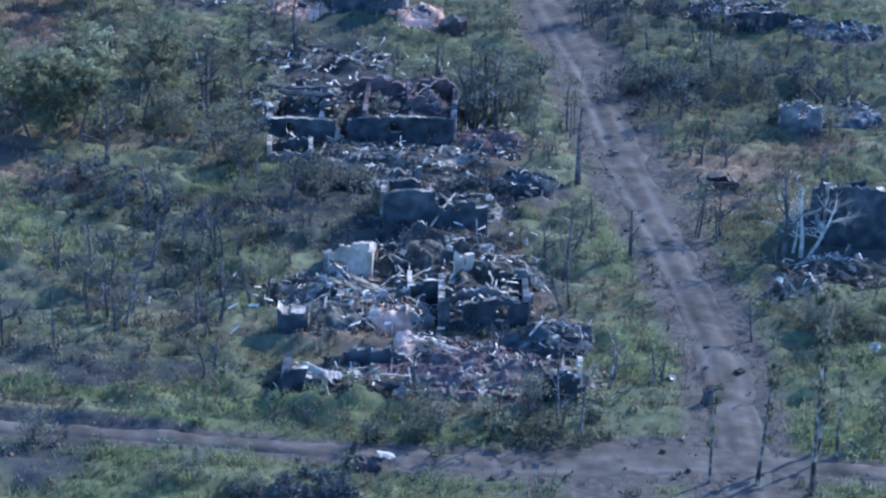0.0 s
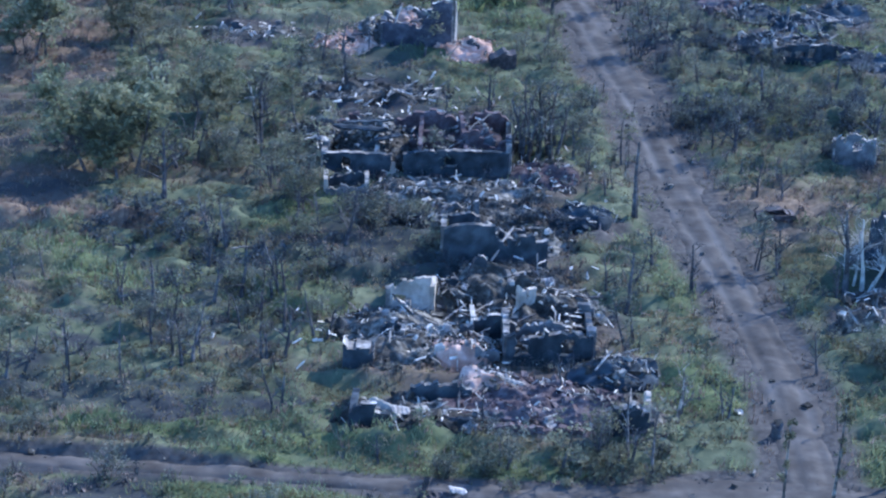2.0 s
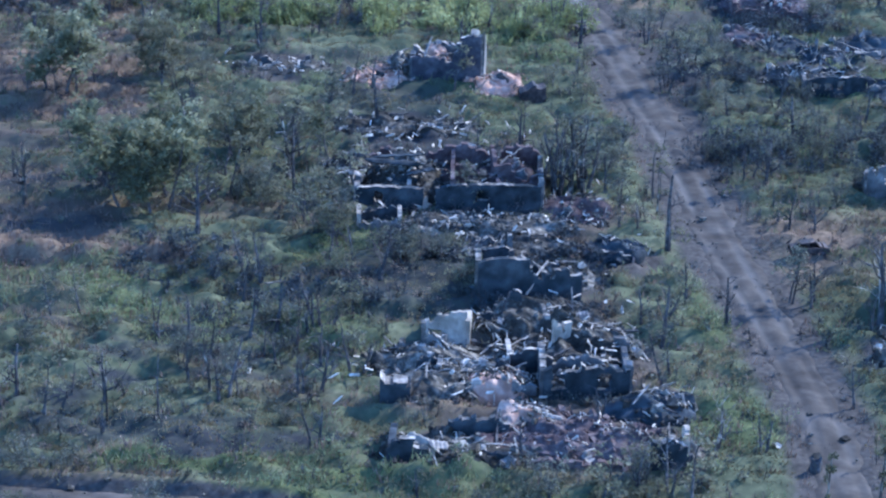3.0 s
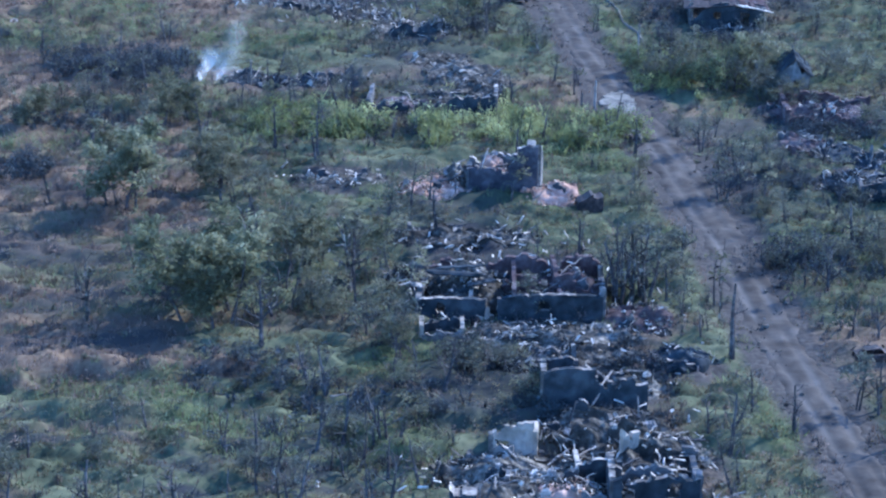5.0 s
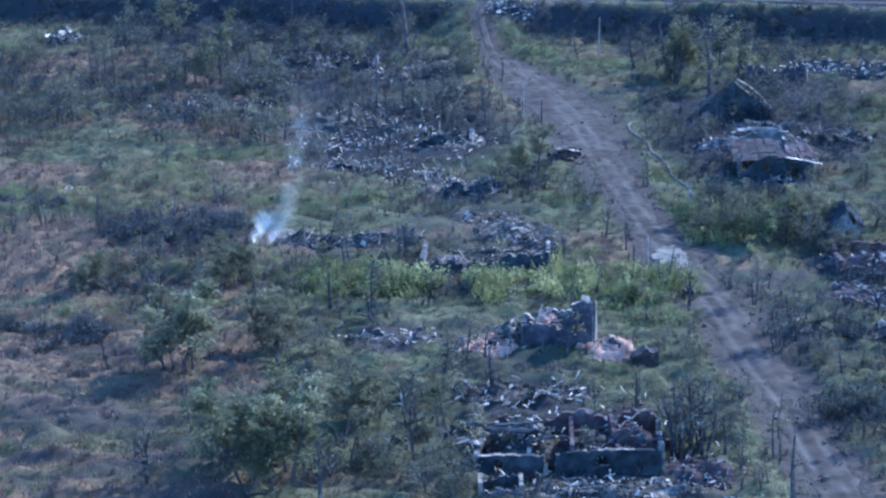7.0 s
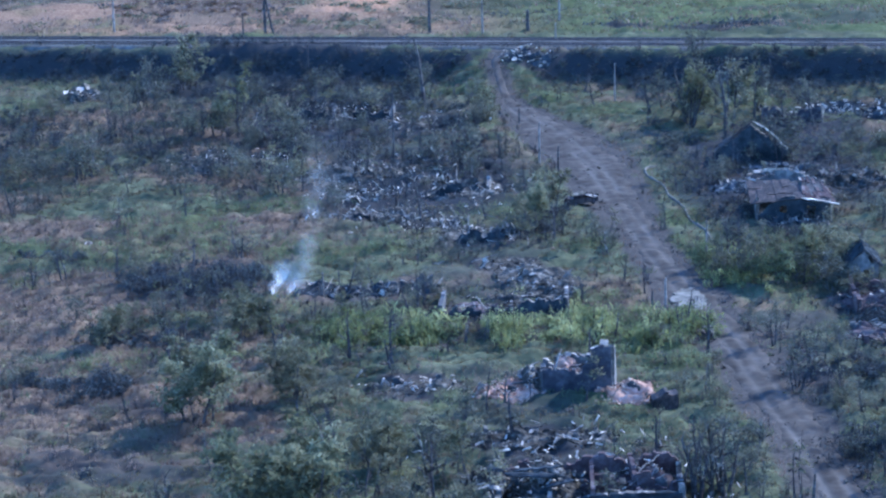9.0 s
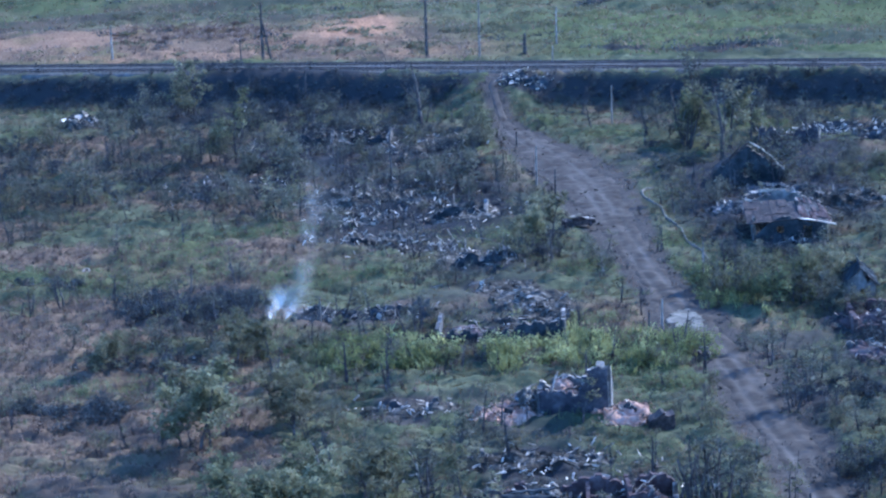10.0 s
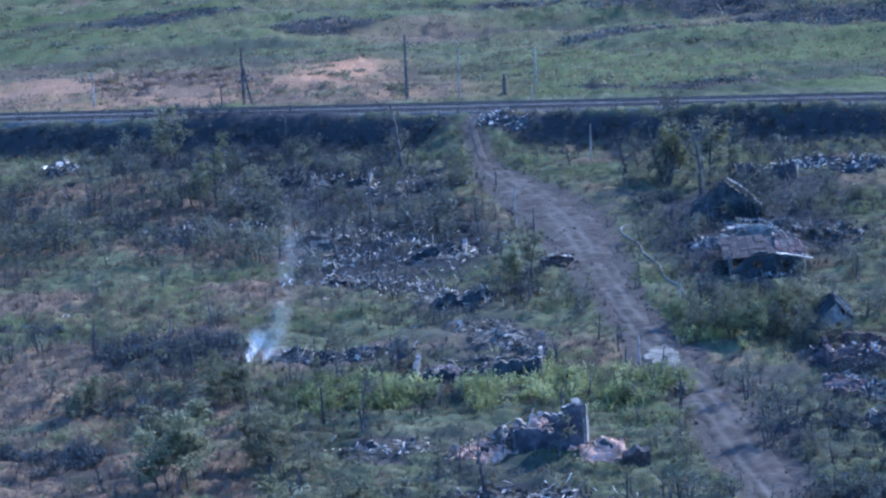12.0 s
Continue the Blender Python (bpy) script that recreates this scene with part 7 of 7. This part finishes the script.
# ---- grass, weeds and brush ----
def blades(name, x, y, h, mat, label, per=6, spread=0.22, width=0.07, lean=0.5):
    """Tufts of bent blades in one mesh."""
    n = len(x)
    z = height(x, y)
    X = np.repeat(x, per) + rng.normal(0, spread, n * per)
    Y = np.repeat(y, per) + rng.normal(0, spread, n * per)
    Z, H = np.repeat(z, per) - 0.05, np.repeat(h, per) * rng.uniform(0.6, 1.2, n * per)
    a = rng.uniform(0, 6.283, n * per)
    w = width * rng.uniform(0.6, 1.5, n * per)
    lx, ly = rng.normal(0, lean, n * per) * H * 0.5, rng.normal(0, lean, n * per) * H * 0.5
    v = np.stack([np.stack([X - np.cos(a) * w, Y - np.sin(a) * w, Z], -1), np.stack([X + np.cos(a) * w, Y + np.sin(a) * w, Z], -1), np.stack([X + lx, Y + ly, Z + H], -1)], 1)
    tagged(new(name, mesh_of(name, v.reshape(-1, 3), np.arange(n * per * 3).reshape(-1, 3), mat)), label, "plants", kind="stuff")


def bushes(name, x, y, size, mat, label, leaves=50, leaf=0.11, flat=0.75, twigs=6):
    """Loose clumps of leaf blades on thin twigs, in one mesh for the leaves and one for the twigs."""
    n = len(x)
    z = height(x, y)
    d = rng.normal(0, 1, (n, leaves, 3))
    d /= np.linalg.norm(d, axis=-1, keepdims=True)
    rad = rng.uniform(0.25, 1, (n, leaves, 1)) ** 0.6
    lump = 0.6 + 0.8 * rng.random((n, leaves, 1))
    c = d * rad * lump * size[:, None, None] * (0.75, 0.75, flat * 0.6) + np.stack([x, y, z + size * flat * 0.5], -1)[:, None]
    c = c.reshape(-1, 3)
    rot = turns(rng, n * leaves, 1.5)
    s = leaf * rng.lognormal(0, 0.4, n * leaves)
    base = np.array([(-0.9, 0, 0), (0.1, -0.45, 0.1), (0.9, 0.05, 0), (0.0, 0.5, 0.1)])
    v = c[:, None] + np.einsum("nij,kj->nki", rot, base) * s[:, None, None]
    tagged(new(name, mesh_of(name, v.reshape(-1, 3), np.arange(n * leaves * 4).reshape(-1, 4), mat)), label, "plants", kind="stuff")
    if twigs:
        k = n * twigs
        X, Y, Z, S = np.repeat(x, twigs), np.repeat(y, twigs), np.repeat(z, twigs), np.repeat(size, twigs)
        a, b = rng.uniform(0, 6.283, k), rng.uniform(0.2, 0.9, k)
        p0 = np.stack([X + rng.normal(0, 0.1, k), Y + rng.normal(0, 0.1, k), Z - 0.05], -1)
        p1 = np.stack([X + np.cos(a) * b * S * 0.8, Y + np.sin(a) * b * S * 0.8, Z + S * flat * rng.uniform(0.7, 1.7, k)], -1)
        w = np.stack([np.sin(a), -np.cos(a), a * 0], -1) * 0.04
        v = np.stack([p0 - w, p0 + w, p1], 1)
        tagged(new("twigs", mesh_of("twigs", v.reshape(-1, 3), np.arange(k * 3).reshape(-1, 3), M_BARK)), "thin dark twigs in the brush", "twigs", kind="stuff")


def lush_share(x, y):
    return off_road(x, y) * open_ground(x, y) * np.clip(cover(x, y)[..., 2] * 1.3 - 0.1, 0.03, 1)


def dry_share(x, y):
    return off_road(x, y) * open_ground(x, y) * np.clip(cover(x, y)[..., 1] * 1.2 + 0.12 - cover(x, y)[..., 0], 0.03, 1)


def grass_share(x, y):
    c = cover(x, y)
    return off_road(x, y) * open_ground(x, y) * np.clip(1.05 - c[..., 0] * 1.1 - c[..., 1] * 0.9, 0.06, 1)


x, y = sampled(60000, keep=lambda x, y: grass_share(x, y) * np.clip((layered(x * 0.3, y * 0.8, 150) - 0.44) * 7, 0.1, 1))
blades("grass", x, y, rng.uniform(0.09, 0.25, len(x)), M_GRASS, "rough green grass in uneven tufts", 8, 0.3, 0.055, 0.9)
x, y = sampled(20000, keep=lambda x, y: np.maximum(dry_share(x, y), 0.14 * off_road(x, y) * open_ground(x, y)))
blades("dry_grass", x, y, rng.uniform(0.25, 0.65, len(x)), M_DRY, "dry brown grass and dead stalks", 6, 0.28, 0.042, 0.45)


def on_road(x, y):
    near = np.zeros(np.shape(x))
    for line in (MAIN_ROAD, SIDE_TRACK):
        d, w = near_line(x, y, line)
        near = np.maximum(near, (d < w * 1.15) * (0.25 + 0.75 * np.clip(d / w, 0, 1)))
    return near * np.clip((layered(x * 0.5, y * 0.5, 210) - 0.36) * 5, 0.1, 1)


x, y = sampled(2600, keep=on_road)
blades("road_tufts", x, y, rng.uniform(0.08, 0.26, len(x)), M_DARKSHADE, "dark dead tufts on the dirt road", 8, 0.24, 0.06, 1.2)
x, y = sampled(1400, keep=on_road)
clod_size = rng.lognormal(-2.0, 0.45, (len(x), 1)) * rng.uniform(0.6, 1.3, (len(x), 3)) * (1.6, 1.2, 0.8)
tagged(new("road_clods", strewn("road_clods", np.stack([x, y, height(x, y) + 0.1], -1), clod_size, turns(rng, len(x), 0.5), M_RUBBLE, 15)), "earth clods and stones on the dirt road", "stones", kind="stuff")
x, y = sampled(9000, keep=lush_share)
blades("tall_weeds", x, y, rng.uniform(0.3, 0.8, len(x)), M_LUSH, "tall bright green weeds", 10, 0.35, 0.05, 0.9)
x, y = sampled(2400, keep=brush_share)
bushes("dark_brush", x, y, rng.uniform(0.5, 1.5, len(x)), M_SCRUB, "dark tangled low brush", 60, 0.065)
x, y = sampled(1500, keep=brush_share)
bushes("brown_brush", x, y, rng.uniform(0.4, 1.2, len(x)), M_DRY, "withered brown low brush", 50, 0.06, 0.8, 8)
x, y = sampled(700, keep=lambda x, y: dry_share(x, y) * (cover(x, y)[..., 1] > 0.45))
bushes("dry_brush", x, y, rng.uniform(0.5, 1.2, len(x)), M_DRY, "reddish-brown withered weeds", 60, 0.065, 0.7, 8)
x, y = sampled(700, keep=lush_share)
bushes("green_brush", x, y, rng.uniform(0.5, 1.3, len(x)), M_LUSH, "bright green low bushes", 70, 0.075, 0.9, 3)
# Flat dark clumps, added in place of the hummocks' cast shadows.
x, y = sampled(3200, 105, 300, keep=lambda x, y: off_road(x, y) * rubble_free(x, y) * (1 - 0.7 * fallow_share(x, y)) * np.clip((layered(x * 0.35, y * 0.5, 190) - 0.42) * 5, 0, 1))
bushes("dead_weeds", x, y, rng.uniform(0.35, 0.9, len(x)), M_DARKSHADE, "flat dark leaf clumps standing for hummock shadows in the grass", 30, 0.06, 0.45, 2)
x, y = sampled(1300, keep=grass_share)
bushes("pale_brush", x, y, rng.uniform(0.3, 0.9, len(x)), M_PALE, "pale grey-green low weeds", 70, 0.065, 0.9, 4)


# bushes in rows: along the foot of the bank, the tall weed belts, the hedge
def belt(n, a, b, wide):
    t = rng.uniform(0, 1, n)
    return a[0] + (b[0] - a[0]) * t + rng.normal(0, wide, n) * 0.4, a[1] + (b[1] - a[1]) * t + rng.normal(0, wide, n)


for a, b, n, wide, lo, hi, mat, name, lab in (
        ((-14.1, 213.0), (8.5, 209.6), 230, 2.2, 0.8, 1.6, M_WEED, "weed_belt", "belt of tall bright green weeds"), ((8.7, 212.5), (21.3, 209.5), 220, 2.6, 0.8, 1.7, M_WEED, "weed_belt", "belt of tall bright green weeds"),
        ((-51.7, 249.4), (-43.1, 247.2), 30, 1.6, 0.4, 0.9, M_DARKSHADE, "dark_thicket", "dark thicket of low bushes"), ((-43.1, 201.4), (-32.3, 198.6), 60, 1.2, 0.4, 0.9, M_DARKSHADE, "dark_thicket", "dark thicket of low bushes"), ((-38.9, 214.9), (-27.6, 213.2), 40, 1.6, 0.5, 1.0, M_DARKSHADE, "dark_thicket", "dark thicket of low bushes"),
        ((36.8, 211.1), (47.1, 210.5), 70, 1.8, 0.6, 1.6, M_DARKSHADE, "dark_thicket", "dark thicket of low bushes"), ((32.6, 194.4), (39.2, 192.2), 40, 1.8, 0.5, 1.2, M_DARKSHADE, "dark_thicket", "dark thicket of low bushes"),
        ((35.4, 130.1), (41.4, 131.1), 40, 1.3, 0.6, 1.3, M_PALE, "weed_belt", "belt of tall grey-green weeds"),
        ((23.9, 232.5), (37.5, 226.6), 55, 3.0, 0.7, 1.5, M_WEED, "hedge", "rank green hedge east of the road"), ((-76.8, 367.6), (-6.4, 350.0), 130, 4.5, 0.8, 2.0, M_DARKSHADE, "bank_brush", "dark brush along the foot of the bank"),
        ((11.1, 346.4), (67.7, 324.8), 110, 4.0, 0.7, 1.8, M_DARKSHADE, "bank_brush", "dark brush along the foot of the bank"), ((-35.7, 233.9), (-23.0, 232.5), 190, 3.4, 0.9, 2.3, M_DARKSHADE, "dark_thicket", "dark thicket of low bushes"),
        ((0.2, 108.2), (6.2, 108.6), 45, 1.0, 0.5, 1.0, M_DARKSHADE, "dark_thicket", "dark thicket of low bushes"), ((6.7, 116.1), (21.6, 116.0), 40, 1.0, 0.5, 1.0, M_PALE, "roadside_brush", "grey-green brush beside the track"),
        # the belt from (8.5, 142.6) is added bushes painting the shade below the shed
        ((28.0, 174.2), (45.9, 173.8), 90, 3.0, 0.8, 1.7, M_DARKSHADE, "dark_thicket", "dark thicket of low bushes"), ((8.5, 142.6), (17.0, 142.4), 40, 0.7, 0.5, 1.1, M_DARKSHADE, "dark_thicket", "dark thicket of low bushes"), ((2.3, 153.8), (17.7, 151.8), 70, 1.8, 0.6, 1.3, M_DARKSHADE, "dark_thicket", "dark thicket of low bushes"),
        ((-15.7, 151.7), (0.3, 144.2), 70, 3.0, 0.6, 1.4, M_DARKSHADE, "dark_thicket", "dark thicket of low bushes"), ((-38.0, 198.3), (-31.9, 198.2), 30, 2.0, 0.8, 1.6, M_DARKSHADE, "dark_thicket", "dark thicket of low bushes"),
        ((-44.1, 373.9), (-11.4, 336.4), 90, 5.0, 0.8, 2.2, M_DARKSHADE, "dark_thicket", "dark thicket of low bushes"), ((4.6, 253.1), (11.2, 256.7), 40, 3.0, 0.9, 1.8, M_DARKSHADE, "dark_thicket", "dark thicket of low bushes")):
    x, y = belt(n, a, b, wide)
    if mat is M_WEED:
        ok = layered(x * 0.4, y * 0.3, 180) > 0.42
        bushes(name, x[ok], y[ok], rng.uniform(lo, hi, ok.sum()), mat, lab, 120, 0.11, 1.05, 7)
        x, y = belt(n * 3, a, b, wide * 1.1)
        ok = layered(x * 0.4, y * 0.3, 180) > 0.5
        x, y = x[ok], y[ok]
        blades("weed_stalks", x, y, rng.uniform(0.7, 1.2, len(x)) * (0.4 + 1.0 * np.clip(layered(x * 0.4, y * 0.3, 180) - 0.4, 0, 0.25) / 0.25), M_WEED, "tall green weed stalks in clumps", 9, 0.4, 0.08, 0.9)
    else:
        bushes(name, x, y, rng.uniform(lo, hi, n), mat, lab, 130, 0.085, 0.95, 7)

# dark scrub over the dark northern yards
def north_scrub(x, y):
    west = np.clip((y - 282) / 10, 0, 1) * (x < 3) * np.clip((layered(x * 0.08, y * 0.06, 230) - 0.36) * 6, 0.1, 1)
    east = np.clip((y - 238) / 10, 0, 1) * (x > 25.5) * np.clip((layered(x * 0.08, y * 0.06, 231) - 0.4) * 6, 0.06, 1)
    return off_road(x, y) * np.maximum(west, east) * (near_line(x, y, FOOTPATH)[0] > 1.5)


x, y = sampled(1250, 240, 352, keep=north_scrub)
bushes("scorched_scrub", x, y, rng.uniform(0.7, 1.9, len(x)), M_DARKSHADE, "dark scrub over the northern yards", 90, 0.11, 0.85, 7)
x, y = sampled(620, 240, 352, keep=north_scrub)
bushes("grey_scrub", x, y, rng.uniform(0.7, 1.7, len(x)), M_SCRUB, "dull grey-green scrub over the northern yards", 80, 0.1, 0.95, 7)

# brush on the bank's near side, its dark leaves painting the shade there
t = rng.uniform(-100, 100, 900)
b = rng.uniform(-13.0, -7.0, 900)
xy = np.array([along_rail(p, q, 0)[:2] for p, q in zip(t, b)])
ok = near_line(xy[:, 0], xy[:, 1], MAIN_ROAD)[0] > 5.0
bushes("bank_brush", xy[ok, 0], xy[ok, 1], rng.uniform(0.4, 1.0, ok.sum()), M_DARKSHADE, "brush on the side of the bank, coloured dark for its shade", 40, 0.12, 0.7, 3)

# rank grass and low thickets beyond the railway
y = 362 + 225 * rng.uniform(0, 1, 13000)
x = rng.uniform(-0.25, 0.25, 13000) * y
ok = (beyond_rail(x, y) > 5.5) & (rng.random(13000) < np.clip(1.15 - 1.1 * cover(x, y)[..., 1] - 0.5 * cover(x, y)[..., 0], 0.08, 1) * np.clip(1 - 1.2 * sand_share(x, y), 0, 1) * (1 - 0.8 * np.clip(cover(x, y)[..., 3], 0, 1)))
blades("field_grass", x[ok], y[ok], rng.uniform(0.3, 0.8, ok.sum()) * (0.5 + layered(x[ok] * 0.05, y[ok] * 0.05, 170)), M_GRASS, "rank field grass beyond the railway", 6, 0.8, 0.13, 0.8)
dry = ~ok & (beyond_rail(x, y) > 5.5) & (sand_share(x, y) < 0.3)
blades("field_dry_grass", x[dry], y[dry], rng.uniform(0.3, 0.8, dry.sum()), M_DRY, "dry field grass beyond the railway", 5, 0.8, 0.13, 0.7)
for name, n, lo, hi, flat, mat, lab, seed in (("field_weeds", 600, 1.5, 4.0, 0.2, M_PALE, "pale rank weeds in the field", 140), ("field_brush", 900, 1.5, 4.5, 0.28, M_DARKSHADE, "dark low thickets in the field", 160)):
    y = 366 + 230 * rng.uniform(0, 1, n * 5)
    x = rng.uniform(-0.25, 0.25, n * 5) * y
    ok = (beyond_rail(x, y) > 12) & (rng.random(n * 5) < np.where(mat is M_DARKSHADE, np.maximum(hollow(x, y), 0.02), (1 - hollow(x, y)) * np.clip((layered(x * 0.022, y * 0.055, seed) - 0.5) * 6, 0.02, 1)))
    x, y = x[ok][:n], y[ok][:n]
    bushes(name, x, y, rng.uniform(lo, hi, len(x)), mat, lab, 80, 0.2, flat, 0)
x, y = belt(80, (-60.0, 412.0), (-32.0, 404.0), 4)
bushes("field_dry_brush", x, y, rng.uniform(1.0, 3.0, 80), M_DRY, "withered brown thicket in the field", 80, 0.2, 0.3, 0)
